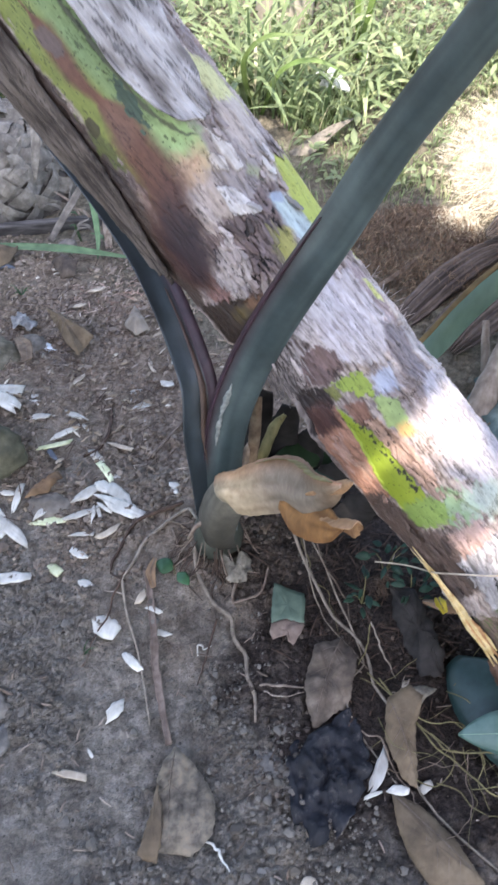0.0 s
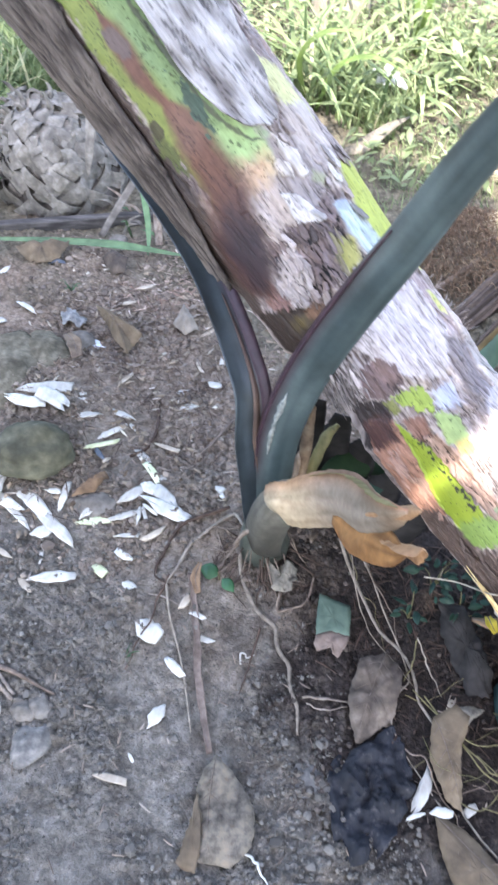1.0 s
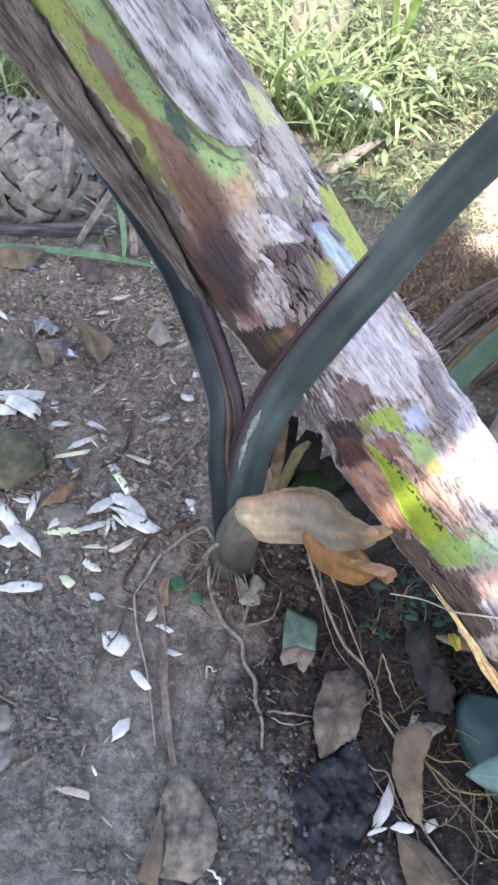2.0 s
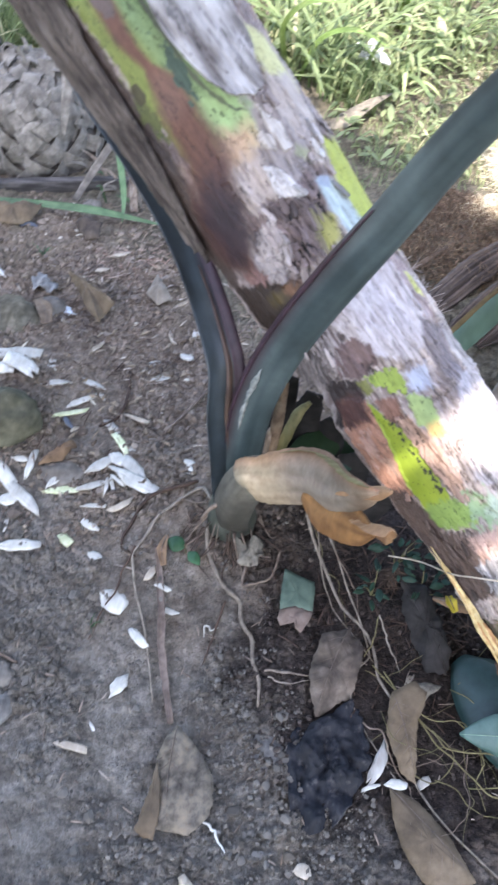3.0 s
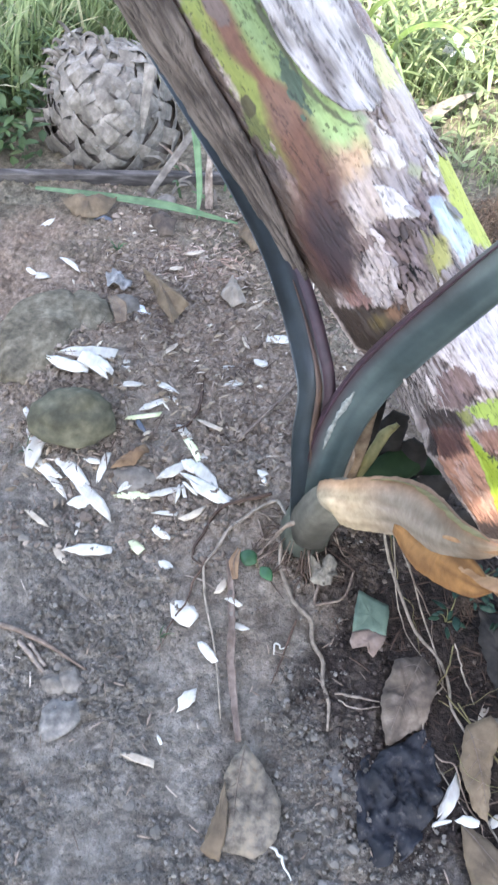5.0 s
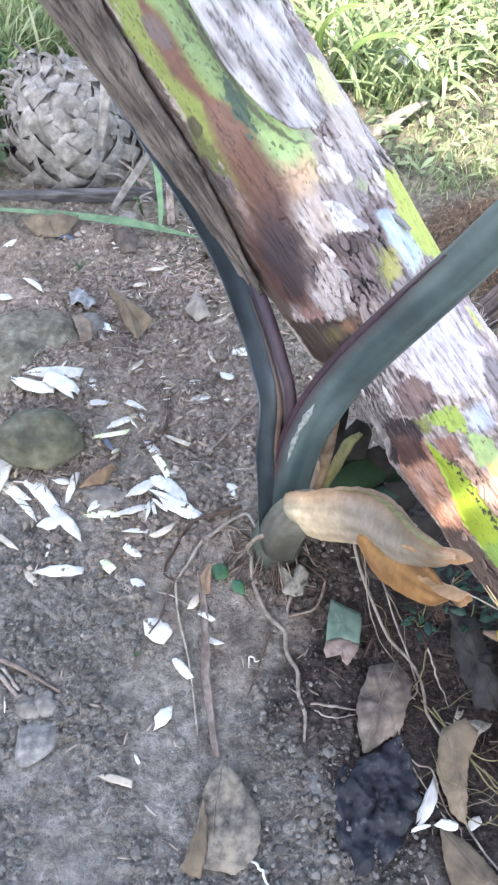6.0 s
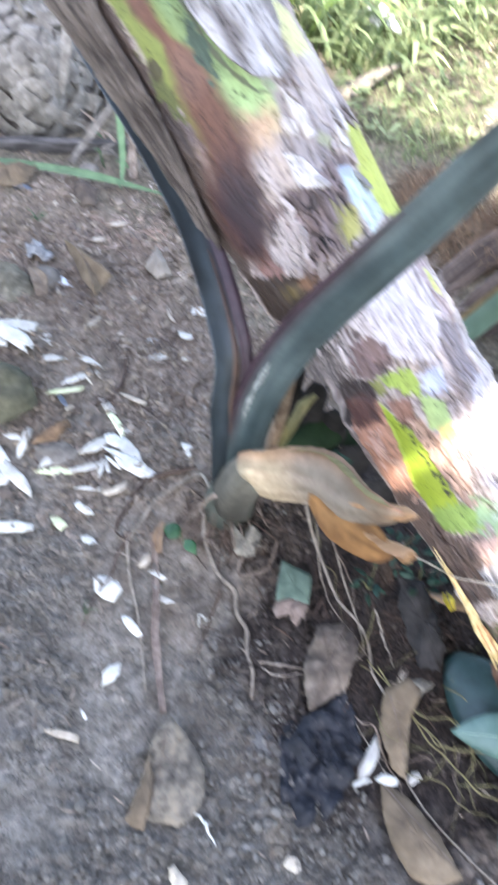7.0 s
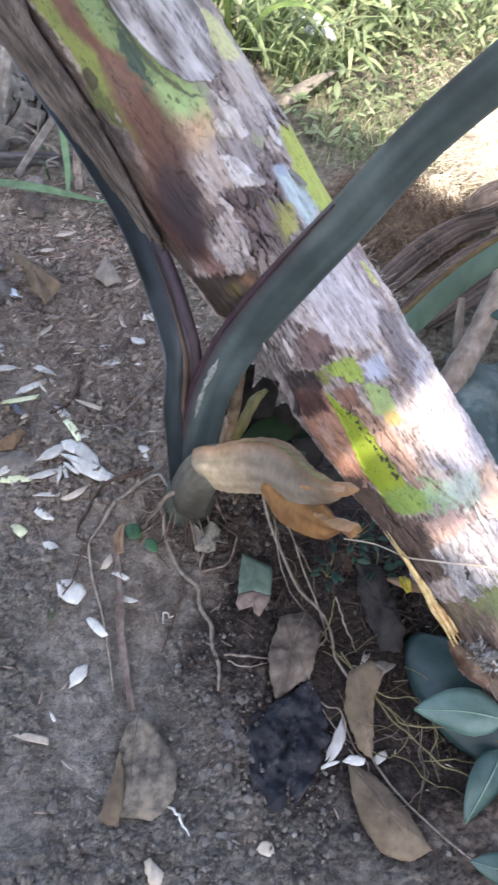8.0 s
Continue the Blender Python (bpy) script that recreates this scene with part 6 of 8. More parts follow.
for k, line in enumerate(([(0.11, 0.93, 0.10), (0.13, 0.83, 0.03), (0.155, 0.765), (0.215, 0.69), (0.245, 0.655)], [(0.145, 0.90, 0.07), (0.165, 0.85, 0.05), (0.205, 0.80, 0.02), (0.215, 0.74)], [(0.255, 0.745, 0.02), (0.245, 0.70, 0.02), (0.225, 0.665)], [(0.255, 0.745, 0.03), (0.275, 0.69, 0.02), (0.30, 0.64)])):
    strand("vine", line, [0.0026, 0.0022 + 0.0004 * k, 0.0014], (M_VINE_PALE, M_ROOT, M_VINE)[k % 3], "thin pale dry stem among the weeds", "vine", seed=90 + k, group="vines", kink=0.015)
# trailing vines round the trunk's foot
strand("vine", [(0.074, 0.961, 0.14), (0.115, 0.880, 0.05), (0.169, 0.777, 0.012), (0.229, 0.713, 0.01), (0.252, 0.644, 0.012), (0.285, 0.580, 0.01), (0.315, 0.449), (0.397, 0.330), (0.493, 0.255), (0.60, 0.225)], [0.0058, 0.0056, 0.0055, 0.005, 0.004, 0.0036, 0.003], M_VINE_PALE, "long trailing pale brown vine stem", "vine", seed=21, group="vines")
strand("vine", [(0.095, 0.95, 0.12), (0.17, 0.83, 0.04), (0.232, 0.691), (0.202, 0.613, 0.02), (0.210, 0.541), (0.284, 0.430)], [0.0034, 0.0032, 0.002], M_VINE_PALE, "thin pale brown trailing vine stem", "vine", seed=22, group="vines")
strand("vine", [(0.24, 0.645, 0.02), (0.318, 0.557, 0.03), (0.371, 0.498, 0.04), (0.473, 0.474, 0.05), (0.62, 0.445, 0.06)], [0.0025, 0.003, 0.003, 0.0025], M_VINE, "thin straw-coloured trailing vine stem", "vine", seed=23, group="vines")
strand("vine", [(0.26, 0.63, 0.03), (0.350, 0.514, 0.03), (0.413, 0.451, 0.03), (0.496, 0.396, 0.04), (0.62, 0.372, 0.05)], [0.0025, 0.003, 0.003, 0.0025], M_VINE, "thin straw-coloured trailing vine stem", "vine", seed=24, group="vines")
strand("vine", [(0.207, 0.545), (0.257, 0.512, 0.02), (0.298, 0.439), (0.346, 0.358)], [0.003, 0.003, 0.002], M_ROOT, "thin brown trailing vine stem", "vine", seed=25, group="vines")
strand("vine", [(0.351, 0.525, 0.03), (0.393, 0.483, 0.02), (0.354, 0.435, 0.01), (0.299, 0.459, 0.02), (0.31, 0.50, 0.03)], [0.002, 0.0022, 0.0015], M_VINE, "looping straw-coloured vine tendril on litter", "vine", seed=26, group="vines")
strand("vine", [(0.30, 0.585, 0.03), (0.34, 0.545, 0.05), (0.40, 0.54, 0.04), (0.44, 0.50, 0.02), (0.45, 0.43, 0.0)], [0.002, 0.002, 0.0012], M_VINE, "thin dry straw-coloured vine tendril", "vine", seed=27, group="vines")
strand("vine", [(0.10, 0.94, 0.10), (0.13, 0.86, 0.03), (0.17, 0.80, 0.01), (0.19, 0.72)], [0.002, 0.002, 0.001], M_VINE, "thin dry straw-coloured vine tendril", "vine", seed=28, group="vines")
rv = random.Random(77)
for k in range(16):
    x, y, a = rv.uniform(0.20, 0.46), rv.uniform(0.42, 0.66), rv.uniform(-1.4, 0.4)
    line = [(x, y, rv.uniform(0.0, 0.04))]
    for q in range(4):
        a += rv.uniform(-0.7, 0.7)
        x, y = x + 0.045 * math.cos(a), y + 0.045 * math.sin(a)
        line.append((x, y, rv.uniform(0.0, 0.045)))
    w = rv.uniform(0.0011, 0.0022)
    strand("vine", line, [w, w, w * 0.5], (M_VINE, M_ROOT, M_STALK)[k % 3], "thin dry vine tendril tangled on the litter", "vine", seed=30 + k, group="vines")
pts = [np.array((0.26, 0.83, 0.12)), np.array((0.32, 0.812, 0.135))] + [on_trunk(a, d, 0.012) for a, d in ((-0.535, -96), (-0.548, -77), (-0.569, -61), (-0.592, -47), (-0.625, -32))]
v, f = tube(pts, [0.0016, 0.0016], 40, 6, 0.05, 29)
tagged(shell("fibre_string", v, f, M_CHIP_TAN, None, pts[0]), "taut pale fibre lying across the trunk", "fibre")

# crumpled dark cloth, its rim trodden into the soil
flat_piece([(0.087, 0.514, -0.012), (0.070, 0.473, -0.008), (0.076, 0.415, -0.012), (0.081, 0.375, -0.012), (0.110, 0.330, -0.016), (0.165, 0.352, -0.016), (0.205, 0.405, -0.012), (0.236, 0.465, -0.010), (0.226, 0.506, -0.008), (0.200, 0.578, -0.004), (0.137, 0.538, -0.010)], M_CLOTH, "crumpled blue-black soiled cloth lying on the soil", "dark_cloth", "cloth", "", 0.008, 0.020, 0.030, 0.003, seed=23, thick=0.003, rows=26, freq=2.4)


M_RIB = organic("leaf_rib", [(0.3, (0.16, 0.27, 0.20)), (0.7, (0.28, 0.40, 0.31))], 40, rough=0.5)


def broad_leaf(parent, base, tip, width, mat, face=(0, -0.4, 1), cup=0.12, name="leaf", vein=None, seed=1):
    """A living oval leaf between two places, with its midrib."""
    b, t = np.array(base), np.array(tip)
    mid = (b + t) / 2 + np.array((0, 0, 0.12)) * np.linalg.norm(t - b)
    v, f = ribbon([b, mid, t], [0.15 * width, 0.78 * width, width, width, 0.85 * width, 0.55 * width, 0.05 * width] if width < 0.12 else [0.3 * width, 0.7 * width, 0.9 * width, width, width, 0.93 * width, 0.72 * width, 0.25 * width], face, cup, 0.0012, 16, 9, 0.02, 0.0, seed)
    ob = shell(name, v, f, mat, parent)
    if vein:
        rows = [np.array(v[i * 9 + 4]) + unit(np.array(face, float)) * 0.0012 for i in range(16)]
        tv, tf = tube(rows[::3], [0.0016, 0.0012, 0.0006], 14, 5)
        sub("midrib", tv, tf, vein, ob, "pale midrib")
    return ob


def shrub(at, label, leaves, stems, mats):
    """A low weed: stems and separate leaves."""
    ob = empty("weed", at, label, "plant", "weeds")
    for k, (pts, r) in enumerate(stems):
        v, f = tube(pts, [r, r * 0.8, r * 0.5], 16, 6, 0.08, k)
        shell("stem", v, f, M_STALK, ob)
    for k, (b, t, w, mat, fc) in enumerate(leaves):
        broad_leaf(ob, b, t, w, mats[mat], fc, vein=M_RIB if 0.04 < w < 0.12 and mats[0] == M_TEAL else None, seed=k)
    return ob


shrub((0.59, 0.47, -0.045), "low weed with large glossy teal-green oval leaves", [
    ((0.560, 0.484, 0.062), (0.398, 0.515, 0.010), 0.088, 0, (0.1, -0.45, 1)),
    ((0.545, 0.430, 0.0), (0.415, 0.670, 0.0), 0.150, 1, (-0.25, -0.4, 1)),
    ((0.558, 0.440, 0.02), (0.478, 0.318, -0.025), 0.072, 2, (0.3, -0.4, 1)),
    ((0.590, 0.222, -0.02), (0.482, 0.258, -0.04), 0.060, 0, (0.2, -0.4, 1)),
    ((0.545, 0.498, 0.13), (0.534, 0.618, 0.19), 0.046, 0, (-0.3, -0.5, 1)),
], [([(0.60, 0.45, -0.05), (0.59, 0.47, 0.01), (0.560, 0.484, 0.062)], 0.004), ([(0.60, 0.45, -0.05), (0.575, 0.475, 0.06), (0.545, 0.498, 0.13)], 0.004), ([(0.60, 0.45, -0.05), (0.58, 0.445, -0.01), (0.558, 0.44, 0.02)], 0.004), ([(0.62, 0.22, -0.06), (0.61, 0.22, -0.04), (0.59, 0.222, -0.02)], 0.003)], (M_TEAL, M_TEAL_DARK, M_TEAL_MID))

M_WEEDY = organic("weed_leaf", [(0.25, (0.012, 0.036, 0.022)), (0.6, (0.026, 0.066, 0.040))], 40, rough=0.55, thin=0.2)
r = random.Random(12)
for cx, cy, nleaf, spread, lab in [(0.30, 0.875, 16, 0.06, "small dark green weed under the trunk"), (0.245, 0.80, 12, 0.05, "small dark green leafy weed"), (0.10, 0.985, 12, 0.055, "small bright weed behind the curled sheath"), (0.345, 0.80, 14, 0.06, "small dark weed in shade"), (0.40, 0.86, 14, 0.06, "small dark weed against the trunk")]:
    z = float(level(cx, cy))
    leaves, stems = [], []
    for k in range(nleaf):
        a, d, h = r.uniform(0, 6.28), r.uniform(0.2, 1) * spread, r.uniform(0.02, 0.10)
        b = (cx + d * 0.6 * math.cos(a), cy + d * 0.6 * math.sin(a), z + h)
        ln = r.uniform(0.014, 0.036)
        leaves.append((b, (b[0] + ln * math.cos(a), b[1] + ln * math.sin(a), b[2] + r.uniform(-0.012, 0.01)), ln * r.uniform(0.35, 0.6), k % 2, (r.uniform(-0.8, 0.8), r.uniform(-0.9, 0.3), 0.8)))
        if k % 3 == 0:
            stems.append(([(cx, cy, z), ((cx + b[0]) / 2, (cy + b[1]) / 2, z + h * 0.7), b], 0.0015))
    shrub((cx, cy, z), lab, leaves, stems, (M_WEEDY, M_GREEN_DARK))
shrub((0.13, 1.05, 0.04), "broad dark green leaves in the hollow under the trunk", [
    ((0.13, 1.04, 0.10), (0.06, 1.03, 0.17), 0.044, 1, (-0.1, -0.6, 0.8)),
    ((0.13, 1.04, 0.10), (0.19, 1.02, 0.17), 0.042, 1, (0.1, -0.6, 0.8)),
], [([(0.13, 1.05, 0.02), (0.13, 1.05, 0.06), (0.13, 1.04, 0.10)], 0.004)], (M_GREEN, M_GREEN_DARK))
z = float(level(-0.16, 0.85))
shrub((-0.16, 0.85, z), "seedling with round bright green leaves", [((-0.165, 0.857, z + 0.022), (-0.205, 0.875, z + 0.022), 0.036, 0, (0, -0.3, 1)), ((-0.155, 0.85, z + 0.02), (-0.128, 0.82, z + 0.02), 0.026, 0, (0, -0.3, 1))],
      [([(-0.16, 0.853, z), (-0.163, 0.858, z + 0.02), (-0.165, 0.862, z + 0.03)], 0.0014)], (M_GREEN, M_GREEN))
for x, y, c in [(-0.345, 0.69, 5), (-0.70, 1.86, 9), (-0.72, 1.18, 8), (-0.735, 1.08, 5)]:
    z = float(level(x, y))
    bits = []
    for k in range(c):
        a, ln = r.uniform(0, 6.28), r.uniform(0.02, 0.05)
        bits.append(ribbon([(x, y, z), (x + 0.4 * ln * math.cos(a), y + 0.4 * ln * math.sin(a), z + ln * 0.7), (x + 0.8 * ln * math.cos(a), y + 0.8 * ln * math.sin(a), z + ln * 0.8)], [0.003, 0.003, 0.0006], (math.sin(a), -math.cos(a), 0.3), 0.1, 0.0005, 6, 3))
    v, f = joined(bits)
    tagged(shell("grass_tuft", v, f, M_GREEN, None, (x, y, z)), "tiny tuft of green grass in bare soil", "grass", "grass tufts")

v, f = ribbon([on_ground(-0.50, 1.205, 0.01), on_ground(-0.485, 1.185, 0.016), on_ground(-0.46, 1.165, 0.008)], [0.008, 0.014, 0.006], (0, 0, 1), 0.1, 0.001, 10, 5, 0.15, 0.2, 3)
tagged(shell("plastic_scrap", v, f, M_BLUE, None, on_ground(-0.485, 1.185)), "crumpled blue plastic scrap among the pith chips", "scrap")

x, y = -0.773, 1.983
v, f = ribbon([on_ground(x - 0.03, y, 0.012), on_ground(x, y + 0.008, 0.02), on_ground(x + 0.03, y, 0.012)], [0.006, 0.016, 0.008], (0, -0.3, 1), 0.1, 0.001, 10, 5, 0.2, 0.2, 5)
tagged(shell("plastic_scrap", v, f, M_BLUE, None, on_ground(x, y)), "thin blue plastic scrap beside the green blade", "scrap")

# crumbs, pebbles and bits of litter that nobody could count
def clods(name, count, box, size, mat, seed, label, flat=0.7, sparse=True):
    rr = random.Random(seed)
    v, f = [], []
    g = (1 + math.sqrt(5)) / 2
    base = [unit(np.array(q)) for q in ((-1, g, 0), (1, g, 0), (-1, -g, 0), (1, -g, 0), (0, -1, g), (0, 1, g), (0, -1, -g), (0, 1, -g), (g, 0, -1), (g, 0, 1), (-g, 0, -1), (-g, 0, 1))]
    quads = [(0, 11, 5), (0, 5, 1), (0, 1, 7), (0, 7, 10), (0, 10, 11), (1, 5, 9), (5, 11, 4), (11, 10, 2), (10, 7, 6), (7, 1, 8), (3, 9, 4), (3, 4, 2), (3, 2, 6), (3, 6, 8), (3, 8, 9), (4, 9, 5), (2, 4, 11), (6, 2, 10), (8, 6, 7), (9, 8, 1)]
    xs = np.array([rr.uniform(box[0], box[1]) for _ in range(count)])
    ys = np.array([rr.uniform(box[2], box[3]) for _ in range(count)])
    zs = level(xs, ys) + crumbs(xs, ys)
    bare = fbm(xs * 7 + 9, ys * 7, 17, 3)
    for x, y, z, k in zip(xs, ys, zs, bare):
        if sparse and math.hypot(x - 0.36, y - 0.76) < 0.34 + 0.4 * (k - 0.5):
            continue
        if rr.random() > 0.10 + 0.95 * step(0.38, 0.54, np.array([k]))[0]:
            continue
        s = size[0] + (size[1] - size[0]) * rr.random() ** 3
        a = rr.uniform(0, 6.28)
        o = len(v)
        st = rr.uniform(0.6, 1.5)
        for b in base:
            px, py, pz = (q * s * k * rr.uniform(0.62, 1.3) for q, k in zip(b, (1.2, 1.2, 1.2)))
            px *= st
            v.append((x + px * math.cos(a) - py * math.sin(a), y + px * math.sin(a) + py * math.cos(a), z + pz * flat + s * 0.05))
        f.extend(tuple(o + i for i in q) for q in quads)
    return tagged(shell(name, v, f, mat, smooth=False), label, "soil", kind="stuff")


M_CRUMB = leaf_stuff("soil_crumbs", (0.065, 0.057, 0.049), (0.15, 0.134, 0.117), (0.21, 0.19, 0.168), 0.0, 0.95)
M_LOAM = leaf_stuff("loam_crumbs", (0.080, 0.060, 0.048), (0.20, 0.157, 0.126), (0.34, 0.275, 0.22), 0.0, 0.95)
M_RUSTY = leaf_stuff("pink_shreds", (0.22, 0.12, 0.085), (0.42, 0.30, 0.24), (0.60, 0.50, 0.43), 0.0, 0.85)
# crumbs darkened like the soil there, shade put into their colour
M_SHADED_CRUMB = leaf_stuff("shaded_crumbs", (0.022, 0.017, 0.014), (0.065, 0.05, 0.042), (0.12, 0.095, 0.08), 0.0, 0.95)
clods("soil_crumbs", 15500, (-0.8, 0.24, 0.15, 0.95), (0.0009, 0.0046), M_CRUMB, 51, "loose grey crumbs of dry soil")
clods("fine_grit", 4500, (-0.45, 0.20, 0.24, 0.84), (0.0007, 0.0022), M_CRUMB, 55, "fine grit on the trodden soil", 0.7)
clods("soil_lumps", 900, (-0.8, 0.25, 0.2, 0.9), (0.002, 0.0095), M_CRUMB, 57, "small lumps of broken grey soil", 0.38)
clods("pebbles", 26, (-0.8, 0.45, 0.2, 0.95), (0.005, 0.015), M_CRUMB, 52, "scattered grey pebbles and clods", 0.4)
clods("loam_crumbs", 12000, (-0.85, 0.25, 0.85, 2.2), (0.0015, 0.0075), M_LOAM, 53, "loose crumbs of brown loam", 0.55)
clods("shaded_humus_crumbs", 4500, (0.0, 0.62, 0.42, 1.1), (0.001, 0.006), M_SHADED_CRUMB, 54, "dark crumbs coloured for the shade under the trunk", 0.6, False)


def litter(name, count, box, length, mat, seed, label, width=(0.0015, 0.005), ragged=0.0):
    rr = random.Random(seed)
    bits = []
    for _ in range(count):
        x, y, a, ln = rr.uniform(box[0], box[1]), rr.uniform(box[2], box[3]), rr.uniform(0, 6.28), rr.uniform(*length)
        z = float(level(x, y)) + 0.012
        w = rr.uniform(*width)
        k = rr.uniform(-0.08, 0.08)
        bits.append(ribbon([(x, y, z), (x + ln * 0.5 * math.cos(a), y + ln * 0.5 * math.sin(a), z + rr.uniform(0, 0.003)), (x + ln * math.cos(a + k), y + ln * math.sin(a + k), z)], [w * 0.6, w, w * 0.3], (0, 0, 1), 0.1, 0.0008, 5 if ragged else 4, 3, ragged, ragged, rr.randrange(9999)))
    v, f = joined(bits)
    return tagged(shell(name, v, f, mat), label, "litter", kind="stuff")


litter("rusty_litter", 90, (-0.545, -0.325, 1.756, 1.916), (0.012, 0.045), M_RUSTY, 65, "pinkish shreds of leaf on the loam")
M_SCRAP = leaf_stuff("leaf_scraps", (0.10, 0.068, 0.046), (0.30, 0.235, 0.17), (0.62, 0.56, 0.46), 0.1, 0.85)
clods("loam_lumps", 620, (-0.85, 0.15, 0.85, 2.1), (0.004, 0.013), M_LOAM, 56, "brown lumps of broken loam", 0.35)
litter("leaf_scraps", 640, (-0.82, 0.05, 0.95, 2.1), (0.010, 0.034), M_SCRAP, 66, "tan and brown scraps of dead leaf on the loam", (0.004, 0.013), 0.35)
litter("twig_litter", 650, (-0.70, 0.1, 1.0, 2.1), (0.012, 0.06), M_ROOT_DARK, 67, "thin dark twigs and rootlets on the loam", (0.0012, 0.0035), 0.2)
litter("straw_litter", 2000, (-0.75, 0.1, 1.05, 2.15), (0.006, 0.032), M_BITS, 61, "short bits of straw and leaf litter on the loam")
litter("straw_litter", 130, (-0.75, 0.5, 0.25, 1.0), (0.008, 0.035), M_BITS, 62, "sparse bits of straw on grey soil")
# dark bits added so the soil under the trunk reads as shaded
litter("dark_litter", 420, (0.16, 0.62, 0.55, 1.0), (0.012, 0.05), M_ROOT_DARK, 64, "dark bits of leaf added to deepen the shade under the trunk")
litter("dead_fibres", 70, (0.02, 0.42, 0.68, 1.02), (0.02, 0.06), M_ROOT_DARK, 63, "tangled dead fibres and rootlets round the plant's foot")


# ---- plaited palm-frond bundle, board and blades behind ----
def build_bundle():
    C = np.array([-0.84, 2.46, 0.0])
    ob = empty("frond_bundle", tuple(C), "bulging bundle plaited from dry grey palm leaflets", "basket")

    def skin(u, w, lift=0.0):
        """u: turn from left to right (0..1), w: from the foot to the crown (0..1)."""
        a = math.pi * (1.08 - 1.16 * np.asarray(u))
        h = np.asarray(w)
        e = np.maximum(np.cos(np.clip(h, 0, 1.15) * math.pi / 2 * 0.93), 0.02) ** 0.55
        dent = 1 + 0.06 * np.sin(np.asarray(u) * 9 + h * 5) + 0.04 * np.sin(np.asarray(u) * 17 - h * 8)
        rx, ry = (0.215 * dent + lift) * e, (0.24 * dent + lift) * e
        x = C[0] + rx * np.cos(a) * 0.98 - 0.05 * h
        y = C[1] - ry * np.sin(a) + 0.10 * h
        z = C[2] + (0.31 + lift) * np.sin(np.clip(h, 0, 1.15) * math.pi / 2 * 0.93) - 0.01
        return np.stack([x, y, z], -1)

    n, m = 30, 22
    U, W = np.meshgrid(np.linspace(0, 1, n), np.linspace(0, 1.07, m))
    v = skin(U, W, -0.014).reshape(-1, 3)
    f = [(j * n + i, j * n + i + 1, j * n + n + i + 1, j * n + n + i) for j in range(m - 1) for i in range(n - 1)]
    shell("lining", v.tolist(), f, M_FROND_DARK, ob, label="lining in a darkened frond colour that stands for inner shade")
    r = random.Random(3)
    step_u = 0.150
    for way in (1, -1):
        for k in range(-9, 16):
            u0 = k * step_u + (0 if way > 0 else step_u / 2) + r.uniform(-0.014, 0.014)
            lean, fat = 0.8 + r.uniform(-0.06, 0.06), r.uniform(0.048, 0.060)
            pts, wd = [], []
            last = r.uniform(0.93, 1.1)
            for q in np.linspace(0.0, last, 60):
                u = u0 + way * q * lean
                if not -0.02 <= u <= 1.02:
                    continue
                over = way * math.sin(2 * lean * q / step_u * math.pi)
                pts.append(skin(u, q, 0.010 * over + r.uniform(-0.002, 0.003)))
                wd.append(fat * r.uniform(0.9, 1.08))
            if len(pts) < 5:
                continue
            mid = pts[len(pts) // 2]
            out = unit(mid - (C + np.array([0, 0, 0.10])))
            # each leaflet faces away from the bundle's middle
            c = np.array(pts)
            nn = min(2 * len(pts), 60)
            v, f = band(c, wd, C + np.array([0, 0.02, 0.10]), nn)
            shell("leaflet", v, f, M_FROND, ob, smooth=False)
    # pointed leaflet ends that stand off the weave in slanting rows
    for i in range(9):
        for j in range(11):
            u, w = 0.04 + 0.088 * j + 0.044 * (i % 2) + r.uniform(-0.015, 0.015), 0.08 + 0.098 * i + r.uniform(-0.015, 0.015)
            if r.random() < 0.72:
                continue
            way = 1 if i % 2 else -1
            d = 0.075 * r.uniform(0.7, 1.15)
            line = [skin(u + way * d * q, w + d * q * 0.9, 0.004 + 0.016 * q * q * r.uniform(0.3, 1.2)) for q in (0, 0.35, 0.7, 1.0)]
            v, f = band(np.array(line), [0.026, 0.040, 0.034, 0.005], C + np.array([0, 0.02, 0.10]), 10)
            shell("leaflet_end", v, f, M_FROND, ob, smooth=False)
    # torn ends on the left and top
    for k in range(34):
        if k < 22:
            p = skin(r.uniform(0.0, 0.30), r.uniform(0.15, 0.95), 0.005)
        else:
            p = skin(r.uniform(0.1, 0.8), r.uniform(0.85, 1.05), 0.005)
        o = unit(p - (C + np.array([0, 0, 0.12])))
        e = np.array([r.uniform(-1, 0.4), r.uniform(-1, 0.2), r.uniform(-0.8, 0.6)])
        ln = r.uniform(0.02, 0.055)
        v, f = ribbon([p - o * 0.01, p + (o * 0.6 + e * 0.3) * ln, p + (o * 0.7 + e * 0.9) * ln], [0.016, 0.013, 0.002], unit(np.array([r.uniform(-0.6, 0.6), -1, 0.7])), 0.2, 0.0015, 8, 5, 0.06, 0.05, k)
        shell("torn_end", v, f, M_FROND, ob)
    return ob


